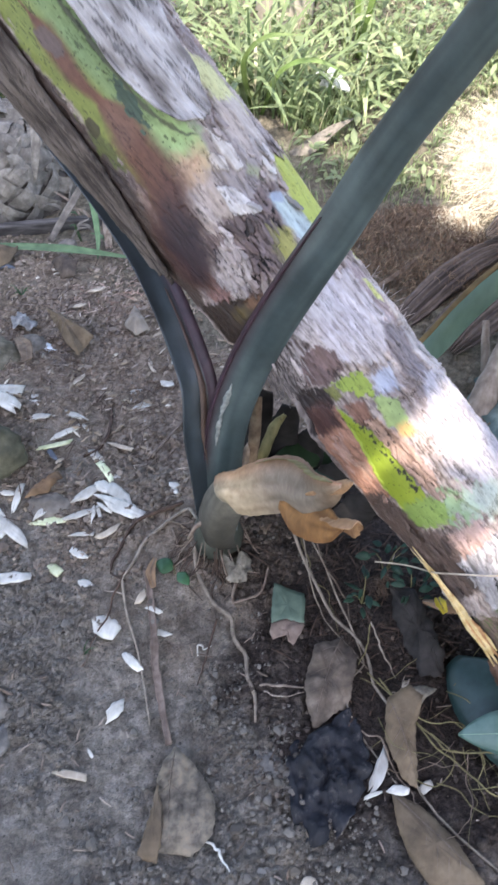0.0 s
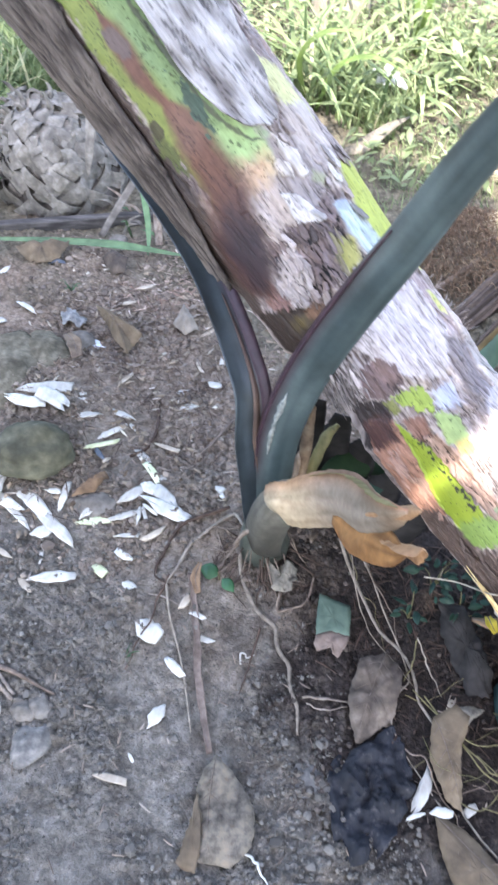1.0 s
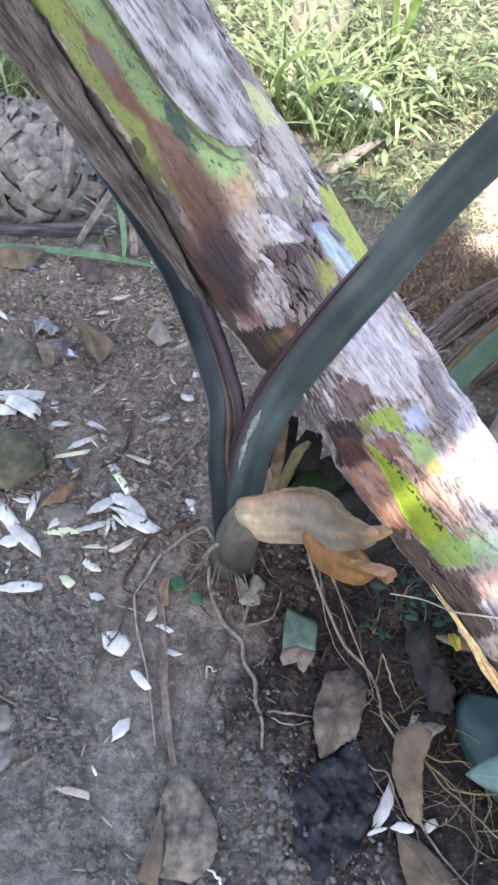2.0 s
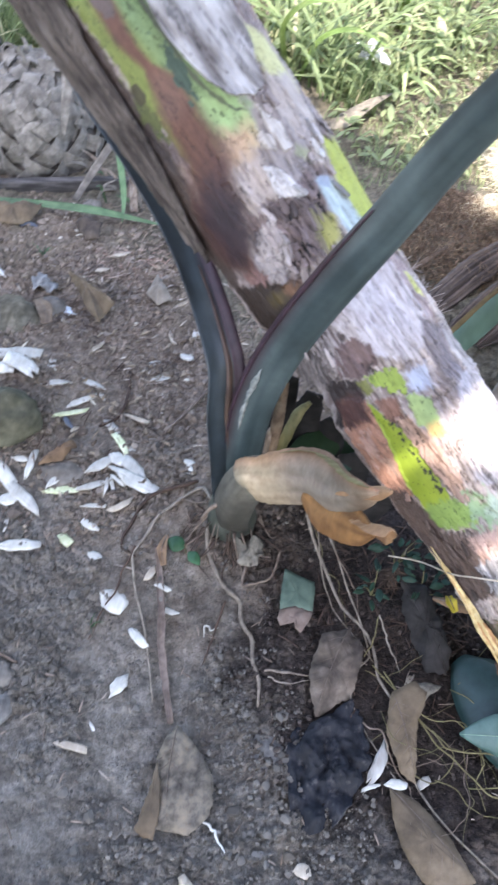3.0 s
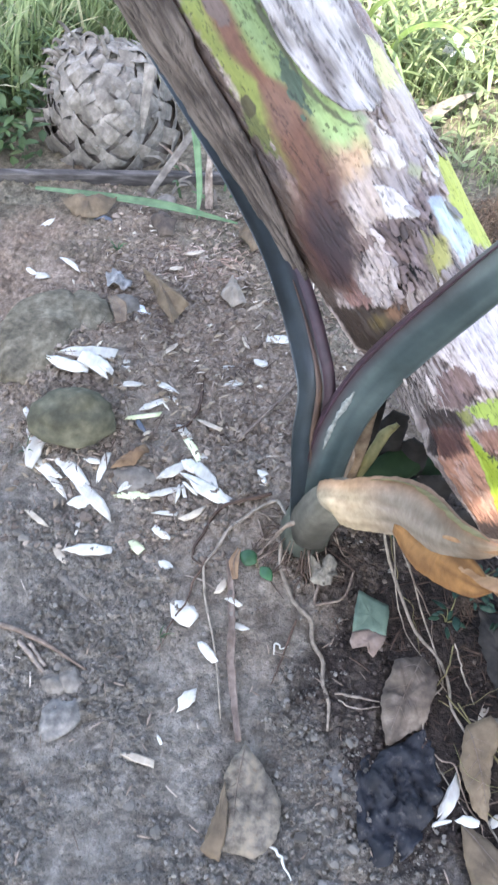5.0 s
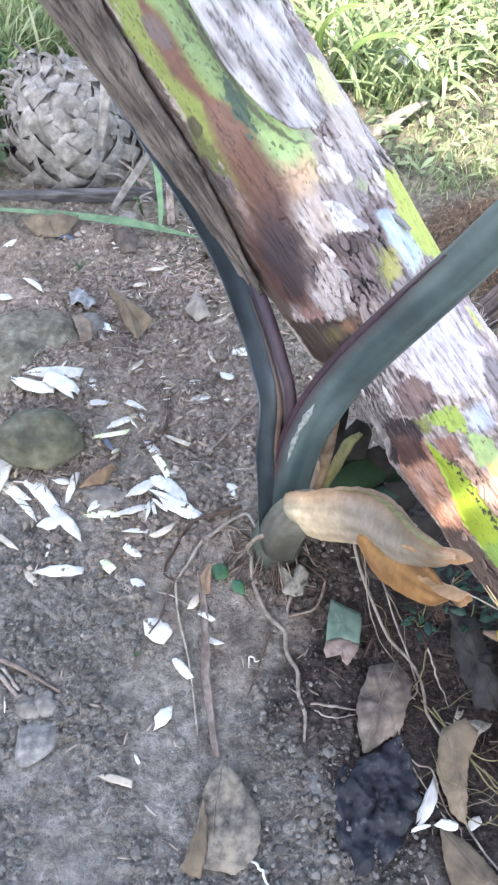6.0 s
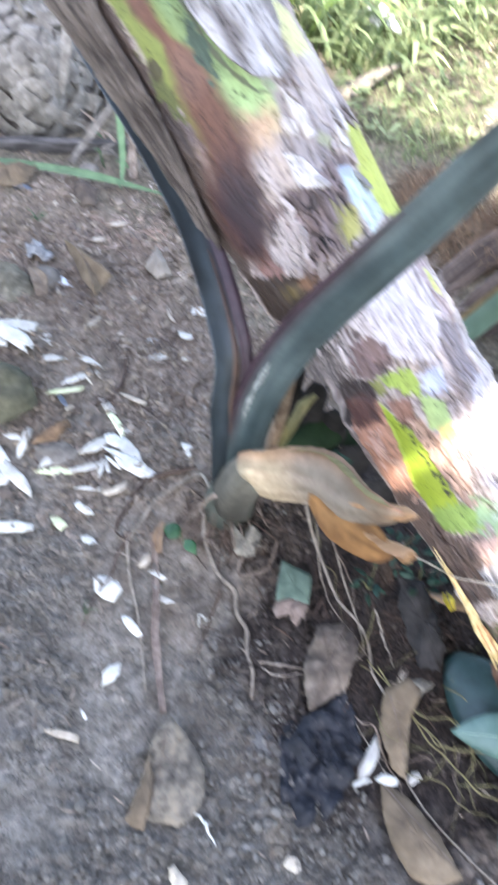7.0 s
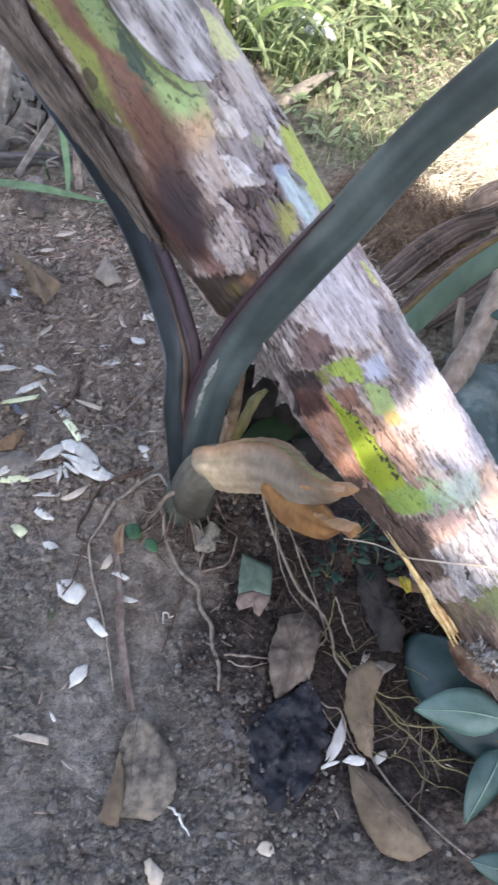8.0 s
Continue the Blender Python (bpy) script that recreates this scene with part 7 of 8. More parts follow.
def band(c, widths, centre, n):
    """A thin strip along c that faces away from centre."""
    c = curve(c, n)
    w = np.interp(np.linspace(0, 1, n), np.linspace(0, 1, len(widths)), widths)[:, None]
    t = unit(np.gradient(c, axis=0))
    out = unit(c - centre)
    side = unit(np.cross(t, out))
    nor = np.cross(side, t)
    top = [c - side * w / 2 - nor * 0.002, c + nor * 0.001, c + side * w / 2 - nor * 0.002]
    low = [p - nor * 0.0015 for p in top]
    v = np.stack(top + low, 1).reshape(-1, 3).tolist()
    f = []
    for i in range(n - 1):
        a, b = i * 6, i * 6 + 6
        f += [(a, a + 1, b + 1, b), (a + 1, a + 2, b + 2, b + 1), (a + 4, a + 3, b + 3, b + 4), (a + 5, a + 4, b + 4, b + 5), (a, b, b + 3, a + 3), (a + 2, a + 5, b + 5, b + 2)]
    f += [(0, 3, 4, 1), (1, 4, 5, 2)]
    return v, f


build_bundle()

# weathered board lying in front of the bundle
b0, b1 = np.array([-1.75, 2.05, 0.025]), np.array([-0.36, 2.262, 0.03])
t = unit(b1 - b0)
s = unit(np.cross(t, (0, 0, 1)))
n = 40
v, f = [], []
rr = random.Random(8)
for i in range(n):
    c = b0 + (b1 - b0) * i / (n - 1)
    j = rr.uniform(-0.002, 0.002)
    for du, dz in ((-0.014, -0.03), (0.014, -0.03), (0.015, 0.008), (0.012, 0.012), (-0.012, 0.012), (-0.015, 0.008)):
        v.append(c + s * (du + j) + np.array([0, 0, dz + j]))
for i in range(n - 1):
    for k in range(6):
        a, b = i * 6 + k, i * 6 + (k + 1) % 6
        f.append((a, b, b + 6, a + 6))
f += [tuple(range(5, -1, -1)), tuple((n - 1) * 6 + k for k in range(6))]
tagged(shell("board", v, f, M_PLANK, None, tuple(b0 - np.array([0, 0, 0.03])), smooth=False), "weathered grey board lying in front of the plaited bundle", "board")


def blade(line, widths, mat, label, face=(0, -0.6, 0.8), cup=-0.15, category="leaf", name="long_blade"):
    v, f = ribbon(line, widths, face, cup, 0.0015, 30, 5, 0.02)
    return tagged(shell(name, v, f, mat, None, tuple(line[0])), label, category, "long blades")


blade([(-1.02, 2.10, 0.02), (-0.80, 2.075, 0.035), (-0.58, 2.05, 0.04), (-0.36, 2.035, 0.015)], [0.010, 0.020, 0.027, 0.006], M_BLADE, "long green grass blade lying on the soil")
blade([(-0.49, 2.04, 0.01), (-0.49, 2.10, 0.06), (-0.505, 2.17, 0.14), (-0.53, 2.25, 0.23), (-0.55, 2.34, 0.30)], [0.004, 0.018, 0.022, 0.024, 0.010], M_BLADE, "bright green blade leaning on the bundle")
blade([(-0.66, 2.14, 0.01), (-0.61, 2.20, 0.07), (-0.55, 2.27, 0.14), (-0.50, 2.33, 0.20)], [0.022, 0.026, 0.026, 0.018], M_FROND, "grey dry leaf stalk leaning on the bundle")
blade([(-0.66, 2.28, 0.36), (-0.665, 2.24, 0.30), (-0.675, 2.21, 0.24), (-0.68, 2.20, 0.20)], [0.036, 0.030, 0.024, 0.006], M_FROND, "pale dry strip hanging over the bundle")
blade([(-0.46, 2.10, 0.01), (-0.47, 2.16, 0.07), (-0.475, 2.22, 0.13)], [0.026, 0.024, 0.016], M_SHEATH, "grey dry strip beside the trunk")
rr = random.Random(14)
for k in range(16):
    x, y = rr.uniform(-0.62, -0.40), rr.uniform(2.10, 2.30)
    a, ln = rr.uniform(0, 6.28), rr.uniform(0.06, 0.16)
    blade([(x, y, 0.0), (x + 0.4 * ln * math.cos(a), y + 0.2 * ln * math.sin(a), ln * 0.6), (x + 0.9 * ln * math.cos(a), y + 0.5 * ln * math.sin(a), ln * 0.8)], [0.008, 0.010, 0.002], (M_FROND, M_BLADE, M_SHEATH)[k % 3], ("short dry grey leaf strip", "short green blade", "short brown leaf strip")[k % 3] + " beside the bundle")

# ---- right background: straw heap, husks, log, petiole ----
def straw_heap():
    r = random.Random(33)
    C = np.array([1.20, 2.54, 0.0])
    n, m = 36, 14
    v, f = [], []
    for i in range(m):
        h = i / (m - 1)
        for j in range(n):
            a = 2 * math.pi * j / n
            e = (1 - h**2.2) * (1 + 0.12 * noise.noise(Vector((math.cos(a) * 2, math.sin(a) * 2, h * 3))))
            v.append((C[0] + 0.46 * e * math.cos(a), C[1] + 0.42 * e * math.sin(a), 0.34 * h - 0.02))
    for i in range(m - 1):
        for j in range(n):
            a, b = i * n + j, i * n + (j + 1) % n
            f.append((a, b, b + n, a + n))
    heap = empty("straw_heap", (float(C[0]), float(C[1]), 0), "rounded heap of brown straw and dead grass, sunlit on top", "straw")
    shell("core", v, f, M_CORE, heap, label="packed pale litter")
    bits = []
    for _ in range(8500):
        a, h = r.uniform(0, 6.28), r.random() ** 1.3
        e = 1 - h**2.2
        p = np.array([C[0] + 0.465 * e * math.cos(a), C[1] + 0.425 * e * math.sin(a), 0.34 * h])
        o = np.array([math.cos(a) * (1 - h), math.sin(a) * (1 - h), 0.3 + h])
        d = unit(np.array([r.uniform(-1, 1), r.uniform(-1, 1), r.uniform(-1.2, 0.3)]) + 0.3 * o)
        ln, w = r.uniform(0.02, 0.08), r.uniform(0.001, 0.003)
        bits.append(ribbon([p + o * 0.006, p + o * 0.02 + d * ln * 0.5, p + o * r.uniform(0, 0.02) + d * ln], [w, w, w * 0.2], o + 0.01, 0.1, 0.0008, 4, 3))
    v, f = joined(bits)
    shell("straw", v, f, M_HAY, heap, label="dry straw blades")["kind"] = "stuff"
    return heap


straw_heap()
for pts, w, mat, lab in [
    ([(0.40, 1.66, 0.01), (0.50, 1.77, 0.03), (0.62, 1.89, 0.05), (0.74, 1.99, 0.06), (0.86, 2.05, 0.06)], 0.10, M_SHEATH, "broad dry banana sheath folded beside the straw heap"),
    ([(0.48, 1.60, 0.01), (0.59, 1.70, 0.04), (0.71, 1.80, 0.07), (0.84, 1.89, 0.09), (1.02, 1.95, 0.10)], 0.09, M_SHEATH, "grey-brown dry banana sheath"),
    ([(0.57, 1.58, 0.02), (0.68, 1.67, 0.06), (0.82, 1.76, 0.10), (1.0, 1.82, 0.12)], 0.10, M_SHEATH, "dark dry banana sheath"),
    ([(0.30, 1.80, 0.015), (0.44, 1.90, 0.04), (0.58, 2.03, 0.06)], 0.016, M_ROOT, "thin brown stalk on the litter"),
    ([(0.78, 2.06, 0.05), (0.86, 2.12, 0.08), (0.98, 2.15, 0.10), (1.12, 2.13, 0.10)], 0.07, M_DRY, "curled tan dead banana leaf"),
    ([(0.74, 2.02, 0.11), (0.85, 2.07, 0.15), (1.0, 2.09, 0.16)], 0.08, M_DRY_GREY, "curled grey dead banana leaf"),
]:
    v, f = ribbon(pts, [w * 0.3, w * 0.85, w * 0.95, w * 0.8, w * 0.5], (-0.25, -0.7, 0.7), 0.10, 0.005, 50, 25, 0.03, 0.04, int(w * 1000) + len(lab))
    # lengthwise folds
    v = [np.array(q) + np.array([0.0, -0.4, 0.6]) * w * 0.16 * abs(math.sin((i % 25) * 0.62 + 0.02 * (i // 25 % 50))) for i, q in enumerate(v)]
    tint = ((0.026, 0.019, 0.015), (0.125, 0.097, 0.08)) if mat is M_SHEATH else ((0.08, 0.058, 0.044), (0.25, 0.195, 0.15))
    tagged(shell("dry_husk", v, f, M_HUSK, None, pts[0], colors=streaks(50, 25, len(lab), *tint, 14, 2)), lab, "dead leaf", "dry husks")
v, f = tube([(0.60, 1.36, -0.03), (0.635, 1.41, 0.03), (0.68, 1.48, 0.10), (0.715, 1.55, 0.19), (0.755, 1.66, 0.28), (0.82, 1.80, 0.36)], [0.042, 0.038, 0.033, 0.031, 0.028, 0.024], 40, 12, 0.06, 5)
tagged(shell("log", v, f, M_WOOD, None, (0.62, 1.36, 0)), "crooked bare grey log propped behind the trunk", "log")
v, f = tube([(0.66, 1.50, -0.02), (0.655, 1.54, 0.04), (0.65, 1.60, 0.12)], [0.012, 0.013, 0.010], 16, 8, 0.12, 6)
tagged(shell("stick", v, f, M_WOOD, None, (0.66, 1.50, 0)), "pale broken stick beside the log", "stick")
pts = [(0.24, 1.26, 0.12), (0.34, 1.34, 0.13), (0.445, 1.40, 0.185), (0.525, 1.42, 0.305), (0.60, 1.43, 0.40), (0.72, 1.42, 0.53), (0.84, 1.40, 0.64)]
pet = empty("leaf_stalk", pts[0], "thick green banana leaf stalk rising behind the trunk", "leaf stalk")
v, f = ribbon(pts, [0.05, 0.062, 0.064, 0.062, 0.06, 0.055], (-0.15, -0.7, 0.65), 0.22, 0.01, 44, 11)
shell("stalk", v, f, M_PETIOLE, pet)
c = curve(pts, 44)
t = unit(np.gradient(c, axis=0))
fc = np.array([-0.15, -0.7, 0.65])
side = unit(np.cross(t, np.broadcast_to(fc, c.shape)))
nor = np.cross(side, t)
v, f = ribbon((c - side * 0.029 - nor * 0.006)[2:43:4], [0.012, 0.014, 0.012], fc, 0.2, 0.004, 40, 5)
shell("rim", v, f, M_PETIOLE_RIM, pet, label="yellow-brown rim")
# brown mulch with a paler clump of straw in front of the heap
def thatch(name, x0, y0, rx, ry, high, count, mat, seed, label):
    r = random.Random(seed)
    bits = []
    for _ in range(count):
        a, d = r.uniform(0, 6.28), math.sqrt(r.random()) * r.uniform(0.75, 1.1)
        x, y = x0 + rx * d * math.cos(a), y0 + ry * d * math.sin(a)
        z = float(level(x, y)) + high * max(1 - d * d, 0) * r.random() + 0.004
        b, ln, w = r.uniform(0, 6.28), r.uniform(0.012, 0.055), r.uniform(0.0008, 0.0028)
        dx, dy = math.cos(b) * ln, math.sin(b) * ln
        bits.append(ribbon([(x, y, z), (x + dx * 0.5, y + dy * 0.5, z + r.uniform(0.0, 0.02)), (x + dx, y + dy, max(z - 0.01, 0.004))], [w, w, w * 0.2], (0, 0, 1), 0.1, 0.0008, 4, 3))
    v, f = joined(bits)
    return tagged(shell(name, v, f, mat), label, "straw", kind="stuff")


thatch("mulch", 0.56, 2.08, 0.26, 0.28, 0.10, 4200, M_MULCH, 34, "brown mulch of dead grass beside the straw heap")
thatch("straw_clump", 0.70, 2.20, 0.09, 0.10, 0.09, 700, M_HAY, 35, "pale clump of straw on the mulch")
thatch("scattered_straw", 1.25, 3.05, 0.55, 0.40, 0.05, 2400, M_HAY, 36, "sunlit straw scattered behind the heap")
# slack tarpaulin on the ground beyond the log
n, m = 44, 40
v, f = [], []
for i in range(n):
    for j in range(m):
        p, q = i / (n - 1), j / (m - 1)
        x, y = 0.60 + 0.64 * p + 0.02 * math.sin(q * 21), 0.98 + 0.50 * q + 0.02 * math.sin(p * 25)
        rim = min(1.0, 8 * min(p, 1 - p, q, 1 - q))
        v.append((x, y, 0.012 + rim * (0.07 * abs(noise.noise(Vector((x * 5, y * 5, 2)))) + 0.018 * abs(noise.noise(Vector((x * 17, y * 13, 5)))))))
f = [(i * m + j, i * m + m + j, i * m + m + j + 1, i * m + j + 1) for i in range(n - 1) for j in range(m - 1)]
ob = tagged(shell("tarpaulin", v, f, M_TARP, None, (1.0, 1.4, 0)), "slack dull teal tarpaulin on the ground", "tarpaulin")
so = ob.modifiers.new("thickness", "SOLIDIFY")
so.thickness, so.offset = 0.003, -1
r = random.Random(19)
leaves, stems = [], []
for k in range(54):
    b = (r.uniform(0.72, 1.05), r.uniform(1.04, 1.60), r.uniform(0.03, 0.24))
    a, ln = r.uniform(0, 6.28), r.uniform(0.05, 0.10)
    leaves.append((b, (b[0] + ln * math.cos(a), b[1] + ln * math.sin(a), b[2] + r.uniform(-0.04, 0.01)), ln * 0.5, k % 2, (-0.1, -0.5, 1)))
    if k % 2 == 0:
        stems.append(([(0.88, 1.22, 0.0), ((0.88 + b[0]) / 2, (1.22 + b[1]) / 2, b[2] * 0.7), b], 0.002))
shrub((0.88, 1.22, 0.0), "leafy blue-green weed beside the tarpaulin", leaves, stems, (M_TEAL_MID, M_GREEN_DARK))

# ---- grass, weeds and tree behind ----
def grass(name, spots, count, height, width, mat, seed, label, droop=0.6):
    """Bent blades scattered in discs of (x, y, radius)."""
    r = random.Random(seed)
    v, f = [], []
    for _ in range(count):
        cx, cy, rad = spots[r.randrange(len(spots))]
        a, d = r.uniform(0, 6.28), rad * math.sqrt(r.random())
        x, y = cx + d * math.cos(a), cy + d * math.sin(a)
        b = r.uniform(0, 6.28)
        h, w, dr = r.uniform(*height), r.uniform(*width), droop * r.uniform(0.4, 1.3)
        o = len(v)
        sx, sy = -math.sin(b), math.cos(b)
        z0 = float(level(x, y)) - 0.005
        for q in (0, 0.3, 0.6, 0.85, 1.0):
            fx = h * dr * q * q
            z = z0 + h * (q - 0.45 * dr * q * q)
            ww = w * (1 - q) ** 0.5 * (0.6 + q) if q < 1 else 0
            for sd in (-1, 1):
                v.append((x + fx * math.cos(b) + sd * sx * ww / 2, y + fx * math.sin(b) + sd * sy * ww / 2, z))
        f.extend((o + 2 * i, o + 2 * i + 1, o + 2 * i + 3, o + 2 * i + 2) for i in range(4))
    return tagged(shell(name, v, f, mat), label, "grass", kind="stuff")


def herbs(name, box, count, size, high, mat, seed, label, category="weeds"):
    """Loose broad leaves at many heights."""
    r = random.Random(seed)
    v, f = [], []
    for _ in range(count):
        x, y = r.uniform(box[0], box[1]), r.uniform(box[2], box[3])
        z = r.random() ** 1.5 * high * (0.4 + 1.2 * noise.noise(Vector((x * 1.6, y * 1.6, seed))) ** 2 + 0.4) + 0.01
        a, ln, tilt = r.uniform(0, 6.28), r.uniform(*size), r.uniform(-0.6, 0.5)
        w = ln * r.uniform(0.28, 0.55)
        dx, dy = math.cos(a), math.sin(a)
        o = len(v)
        for q, k in ((0, 0.08), (0.35, 1.0), (0.7, 0.75), (1.0, 0.02)):
            for sd in (-1, 0, 1):
                v.append((x + dx * ln * q - dy * sd * w / 2 * k, y + dy * ln * q + dx * sd * w / 2 * k, z + ln * tilt * q - 0.25 * ln * q * q + 0.10 * w * abs(sd)))
        for i in range(3):
            for j in range(2):
                k = o + i * 3 + j
                f.append((k, k + 1, k + 4, k + 3))
    return tagged(shell(name, v, f, mat), label, category, kind="stuff")


grass("grass", [(0.05, 3.35, 0.35), (0.45, 3.5, 0.45), (0.95, 3.55, 0.4), (0.3, 3.0, 0.18), (1.4, 3.8, 0.5), (-0.4, 3.4, 0.5), (2.2, 3.6, 0.6), (2.6, 2.6, 0.5), (-0.2, 4.6, 0.7), (1.0, 4.9, 0.8), (2.0, 4.6, 0.7)], 3000, (0.06, 0.24), (0.004, 0.011), M_GRASS, 71, "rank green grass behind the trunk")
grass("long_grass", [(0.50, 3.62, 0.10), (0.10, 3.10, 0.12), (0.22, 2.98, 0.10), (0.02, 3.3, 0.15)], 100, (0.25, 0.60), (0.012, 0.026), M_GRASS, 72, "clumps of long arching green blades", 0.9)
grass("short_grass", [(0.85, 3.05, 0.35), (0.6, 2.75, 0.3), (1.2, 3.3, 0.4), (0.35, 2.6, 0.3), (0.55, 2.55, 0.25)], 2600, (0.02, 0.07), (0.003, 0.006), M_GRASS, 73, "short thin grass on bare earth")
grass("grass", [(-1.3, 3.3, 0.5), (-0.8, 3.2, 0.4), (-1.8, 3.1, 0.5), (-1.15, 2.95, 0.2), (-1.35, 2.65, 0.2), (-1.5, 2.4, 0.2)], 1900, (0.12, 0.45), (0.006, 0.018), M_GRASS, 74, "bright green grass behind the plaited bundle")
herbs("weeds", (-0.6, 1.9, 3.1, 4.7), 4600, (0.03, 0.075), 0.32, M_WEED, 75, "tangle of green weeds behind the trunk")
herbs("weeds", (0.20, 1.00, 2.45, 3.1), 420, (0.025, 0.06), 0.10, M_WEED, 76, "low bright weeds on bare earth")
herbs("weeds", (-1.6, -1.06, 2.22, 3.0), 900, (0.025, 0.07), 0.22, M_WEED_DARK, 78, "green weeds beside the plaited bundle, coloured as shaded")
herbs("weeds", (-2.2, -0.5, 2.9, 4.2), 1300, (0.04, 0.11), 0.40, M_WEED, 77, "green weeds behind the plaited bundle")
M_LIT = organic("sunny_blade", [(0.3, (0.12, 0.20, 0.05)), (0.7, (0.24, 0.33, 0.11))], 20, rough=0.45, thin=0.4)
for pts, w in [([(0.50, 3.60, 0.0), (0.55, 3.58, 0.30), (0.66, 3.52, 0.50), (0.82, 3.45, 0.56)], 0.028), ([(0.50, 3.62, 0.0), (0.47, 3.62, 0.35), (0.44, 3.60, 0.62), (0.40, 3.58, 0.85)], 0.030), ([(0.51, 3.60, 0.0), (0.56, 3.62, 0.35), (0.66, 3.64, 0.62), (0.80, 3.66, 0.80)], 0.028), ([(0.05, 3.05, 0.0), (0.12, 2.98, 0.20), (0.24, 2.90, 0.28), (0.38, 2.86, 0.24)], 0.024), ([(0.02, 3.05, 0.0), (-0.02, 3.0, 0.22), (0.06, 2.95, 0.34), (0.20, 2.93, 0.36)], 0.024)]:
    blade(pts, [w * 0.6, w, w * 0.9, w * 0.1], M_LIT, "long arching green blade in the grass", (0, -0.6, 0.8), -0.2)
M_STRAP = organic("strap_leaf", [(0.3, (0.11, 0.16, 0.07)), (0.7, (0.22, 0.28, 0.135))], 14, rough=0.45, thin=0.3)
M_STRAP_PALE = organic("pale_strap_leaf", [(0.3, (0.25, 0.31, 0.14)), (0.7, (0.42, 0.47, 0.26))], 14, rough=0.45, thin=0.4)


def strap_plant(x, y, count, reach, seed):
    """A rosette of long arching strap leaves."""
    r = random.Random(seed)
    z = float(level(x, y))
    ob = empty("strap_plant", (x, y, z), "clump of arching strap-shaped green leaves in the weeds", "plant", "strap-leaved plants")
    for k in range(count):
        a = 6.28 * k / count + r.uniform(-0.3, 0.3)
        ln, w, up = reach * r.uniform(0.6, 1.15), r.uniform(0.016, 0.030), r.uniform(0.35, 1.0)
        d = np.array([math.cos(a), math.sin(a), 0])
        p = np.array([x, y, z - 0.01]) + d * 0.015
        line = [p, p + d * ln * 0.25 + np.array([0, 0, ln * 0.45 * up]), p + d * ln * 0.6 + np.array([0, 0, ln * 0.62 * up]), p + d * ln + np.array([0, 0, ln * 0.35 * up])]
        v, f = ribbon(line, [w * 0.6, w, w * 0.95, w * 0.7, w * 0.08], (0.05, -0.35, 1), -0.22, 0.0012, 16, 5, 0.02, 0.0, k)
        shell("leaf", v, f, M_STRAP_PALE if r.random() < 0.3 else M_STRAP, ob)
    return ob


for k, (x, y, count, reach) in enumerate([(0.40, 3.12, 10, 0.36), (-0.06, 3.15, 9, 0.36), (0.46, 3.1, 7, 0.3), (-0.013, 3.076, 10, 0.34), (0.514, 3.248, 10, 0.3), (0.708, 3.46, 12, 0.4)]):
    strap_plant(x, y, count, reach, 300 + k)
# white blossom among the grass
fl = empty("white_flower", (0.335, 3.10, 0.0), "white blossom on a short stalk in the grass", "flower")
v, f = tube([(0.335, 3.10, 0.0), (0.35, 3.07, 0.06), (0.335, 3.05, 0.14)], [0.006, 0.005, 0.004], 10, 6)
shell("stem", v, f, M_STALK, fl)
r = random.Random(4)
for k in range(9):
    a = 6.28 * k / 9 + r.uniform(-0.3, 0.3)
    p = np.array([0.335, 3.05, 0.14])
    d = np.array([math.cos(a), math.sin(a) * 0.6, r.uniform(-0.3, 0.8)])
    ln = r.uniform(0.05, 0.10)
    v, f = ribbon([p, p + d * ln * 0.6, p + d * ln + np.array([0, 0, -0.015])], [0.012, 0.042, 0.008], (0, -0.6, 0.8), 0.15, 0.001, 8, 5, 0.08)
    shell("petal", v, f, M_FLOWER, fl)
pts = [(0.16, 2.72, 0.0), (0.24, 2.74, 0.04), (0.32, 2.78, 0.08), (0.40, 2.82, 0.10)]
v, f = ribbon(pts, [0.050, 0.062, 0.040, 0.006], (-0.3, -0.6, 0.8), 0.15, 0.002, 20, 9, 0.04)
tagged(shell("dry_leaf", v, f, M_DRY_GREY, None, pts[0]), "grey-brown dead leaf propped in the grass", "leaf", "fallen leaves")


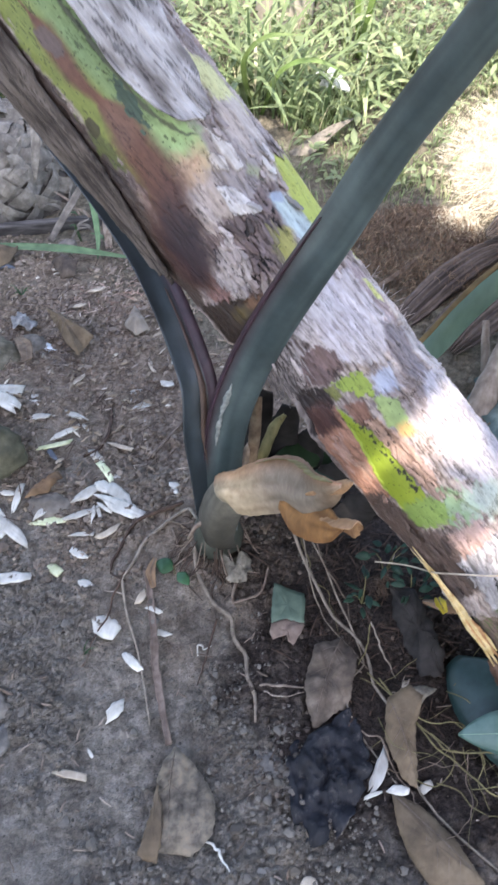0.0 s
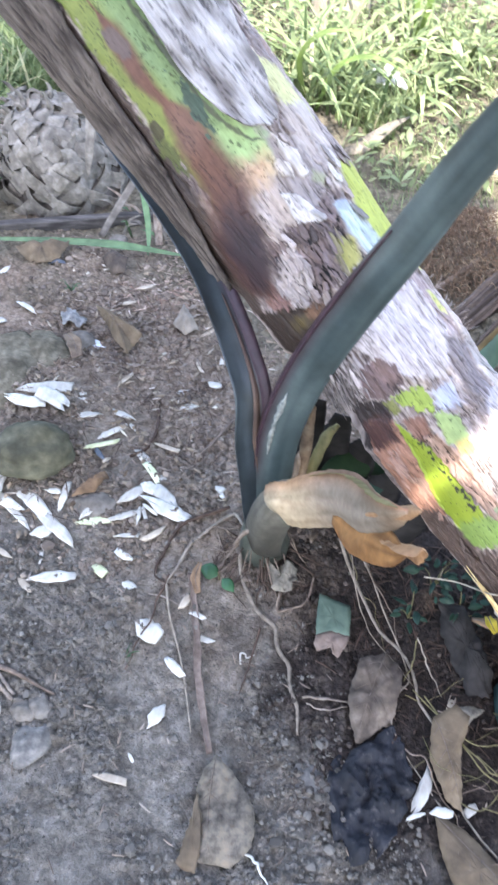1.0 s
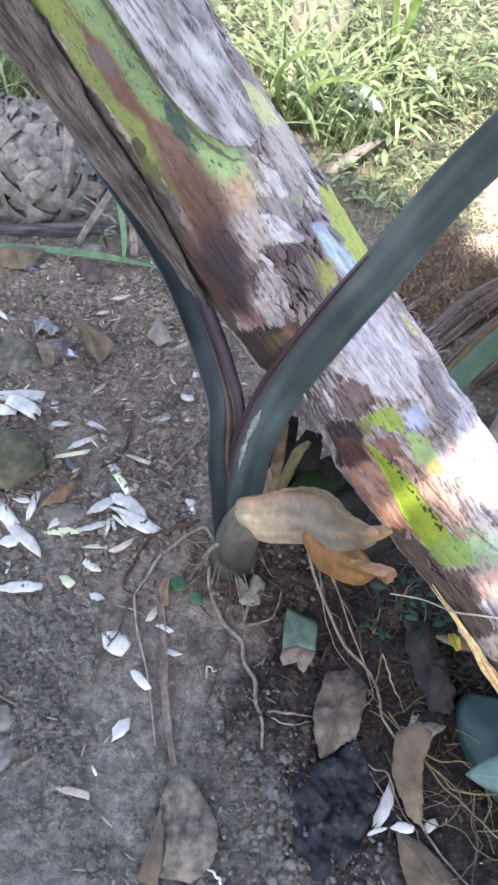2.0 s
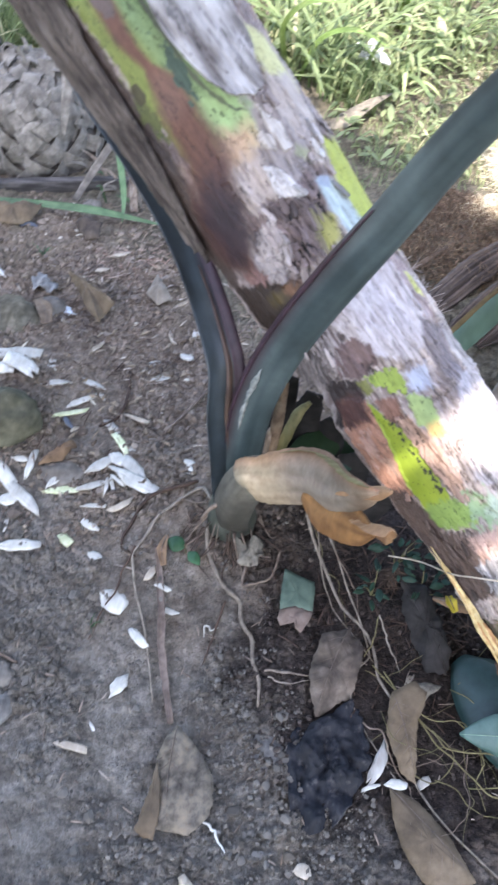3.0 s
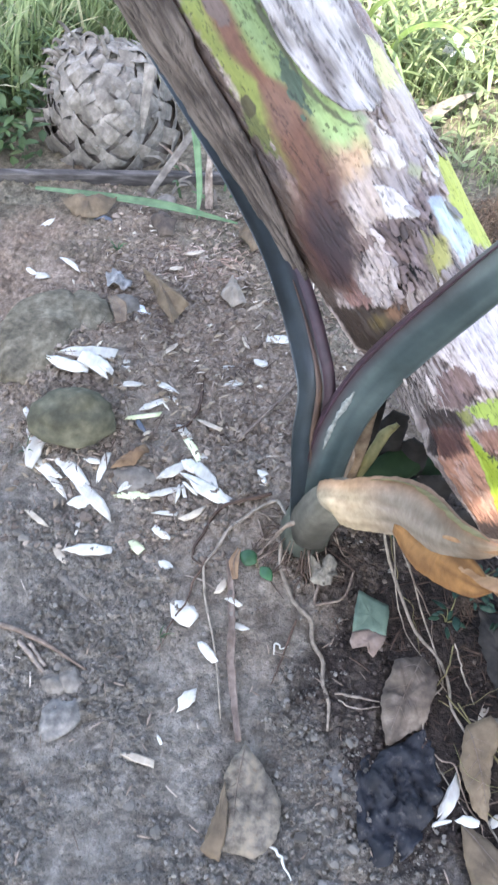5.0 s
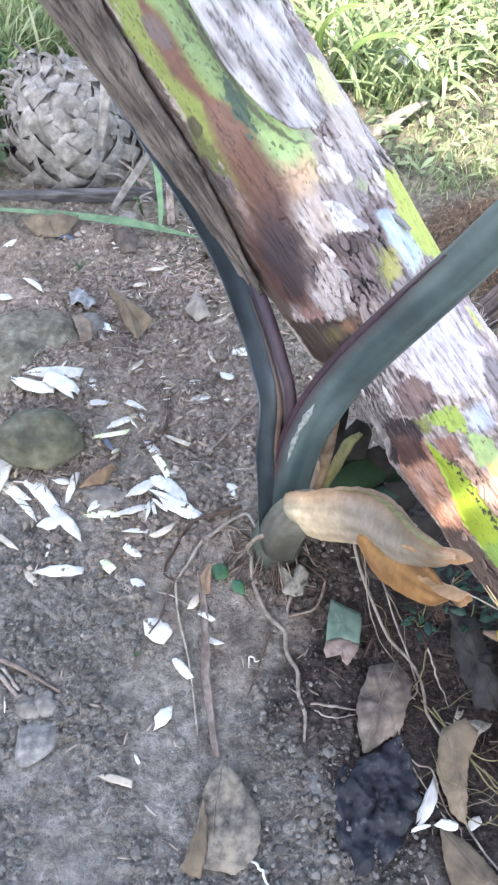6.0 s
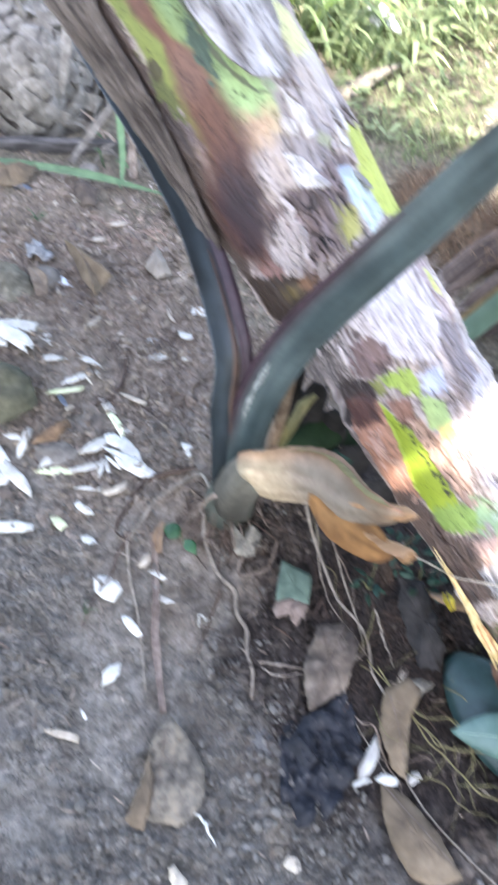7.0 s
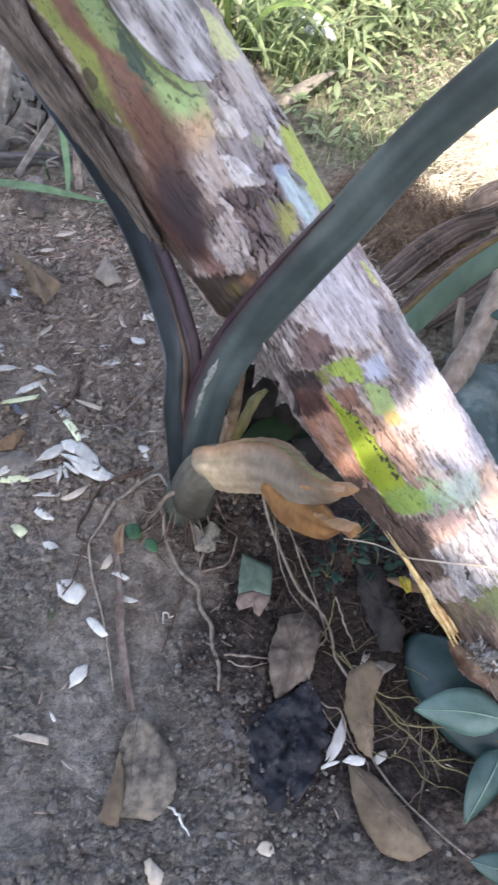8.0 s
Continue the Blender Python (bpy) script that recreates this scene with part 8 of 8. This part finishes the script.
def tree(at, height, radius, mat, crown_mat, label, seed, crown_r, leaf, count, gaps=(), crown_z=None, turn=0.0):
    """A trunk with limbs and a crown of separate leaves. gaps: (place, radius, share of leaves left) thin towards the sun."""
    r = random.Random(seed)
    ob = empty("tree", at, label, "tree", "trees")
    top = np.array([at[0] + r.uniform(-0.2, 0.2), at[1] + r.uniform(-0.2, 0.2), height])
    v, f = tube([np.array(at) - np.array([0, 0, 0.1]), np.array(at) * 0.5 + top * 0.5 + np.array([0.06, 0.04, 0]), top], [radius * 1.25, radius, radius * 0.7], 40, 16, 0.03, seed)
    shell("trunk", v, f, mat, ob)
    for k in range(7):
        a = turn + 6.28 * k / 7 + r.uniform(-0.3, 0.3)
        e = top + np.array([math.cos(a), math.sin(a), r.uniform(0.05, 0.4)]) * crown_r * 0.8
        v, f = tube([top - np.array([0, 0, 0.3]), top * 0.5 + e * 0.5 + np.array([0, 0, 0.2]), e], [radius * 0.55, radius * 0.3, radius * 0.1], 16, 8, 0.06, seed + k)
        shell("limb", v, f, mat, ob)
    s = np.array(SUN)
    v, f = [], []
    cz = crown_z or height
    for _ in range(count):
        a, d = r.uniform(0, 6.28), crown_r * math.sqrt(r.random()) * (1 + 0.15 * r.uniform(-1, 1))
        d *= 1 + 0.35 * noise.noise(Vector((math.cos(a) * 2.2, math.sin(a) * 2.2, seed)))
        p = np.array([at[0] + d * math.cos(a), at[1] + d * math.sin(a), cz + r.uniform(-0.35, 0.75) * (1.1 - d / crown_r)])
        shut = False
        lot = r.random()
        for g, gr, left in gaps:
            w = p - np.array(g)
            if lot > left and np.linalg.norm(w - s * (w @ s)) < gr + leaf * 0.42:
                shut = True
                break
        if shut:
            continue
        b, tl = r.uniform(0, 6.28), r.uniform(-0.5, 0.3)
        ln, w2 = leaf * r.uniform(0.7, 1.3), leaf * r.uniform(0.3, 0.5)
        dx = np.array([math.cos(b), math.sin(b), tl])
        dy = np.array([-math.sin(b), math.cos(b), r.uniform(-0.3, 0.3)])
        o = len(v)
        for q, k in ((-0.5, 0.1), (-0.1, 1), (0.25, 0.8), (0.5, 0.05)):
            for sd in (-1, 1):
                v.append(p + dx * ln * q + dy * sd * w2 / 2 * k)
        f.extend((o + 2 * i, o + 2 * i + 1, o + 2 * i + 3, o + 2 * i + 2) for i in range(3))
    shell("crown", v, f, crown_mat, ob, label="many small drooping leaves")
    return ob


tree((0.17, 4.05, 0.0), 3.2, 0.12, M_TREE, M_CROWN, "pale-barked slender tree in the grass", 81, 1.0, 0.16, 500)
# unseen tree added to cast the shade; OPEN thins its leaves where sun lands
OPEN = [(tuple(on_trunk(-0.41 - 0.035 * k, -6 + 3 * k)), 0.012, 0.05) for k in range(5)]
OPEN += [(tuple(on_trunk(-0.33, -4)), 0.02, 0.06), (tuple(on_trunk(-0.31, 8)), 0.02, 0.08), (tuple(on_trunk(-0.62, -20)), 0.03, 0.08), (tuple(on_trunk(-0.56, -30)), 0.02, 0.10), (tuple(on_trunk(-0.37, -28)), 0.02, 0.08)]
OPEN += [(tuple(on_trunk(-0.06, -14)), 0.02, 0.45)]
OPEN += [(tuple(on_trunk(s, d)), 0.0, 0.05) for s, d in ((-0.25, -78), (-0.29, -74), (-0.30, -90))]
OPEN += [((-0.022, 0.815, 0.39), 0.005, 0.06), ((0.85, 2.4, 0.25), 0.2, 0.0), ((1.15, 2.55, 0.3), 0.5, 0.0), ((1.4, 2.9, 0.3), 0.5, 0.0), ((0.70, 2.20, 0.1), 0.05, 0.05), ((0.36, 3.25, 0.1), 0.1, 0.0), ((0.75, 3.25, 0.2), 0.7, 0.03), ((0.15, 3.2, 0.2), 0.5, 0.12), ((0.30, 2.95, 0.2), 0.25, 0.3), ((0.1, 3.5, 0.2), 0.4, 0.0)]
tree((-0.2, -1.05, 0.0), 3.4, 0.13, M_WOOD, M_CROWN, "unseen broad tree added to shade the plants", 82, 2.4, 0.15, 24000, OPEN, 3.7, 0.45)


def woods():
    """A belt of far foliage all round, with gaps of sky."""
    r = random.Random(91)
    v, f = [], []
    for _ in range(9000):
        a = r.uniform(0, 6.28)
        d = r.uniform(7.5, 12)
        h = 4.5 * r.random() ** 0.8
        if noise.noise(Vector((math.cos(a) * 5, math.sin(a) * 5, h * 0.7))) > 0.22:
            continue
        p = np.array([d * math.cos(a), 1 + d * math.sin(a), h])
        b = r.uniform(0, 6.28)
        ln, w = r.uniform(0.2, 0.5), r.uniform(0.10, 0.24)
        dx = np.array([math.cos(b), math.sin(b), r.uniform(-0.7, 0.5)])
        dy = np.array([-math.sin(b) * 0.6, math.cos(b) * 0.6, r.uniform(-0.8, 0.8)])
        o = len(v)
        for q, k in ((-0.5, 0.1), (-0.1, 1), (0.25, 0.8), (0.5, 0.05)):
            for sd in (-1, 1):
                v.append(p + dx * ln * q + dy * sd * w / 2 * k)
        f.extend((o + 2 * i, o + 2 * i + 1, o + 2 * i + 3, o + 2 * i + 2) for i in range(3))
    return tagged(shell("far_woods", v, f, M_WEED), "far belt of green bushes with gaps of light", "woods", kind="stuff")


woods()
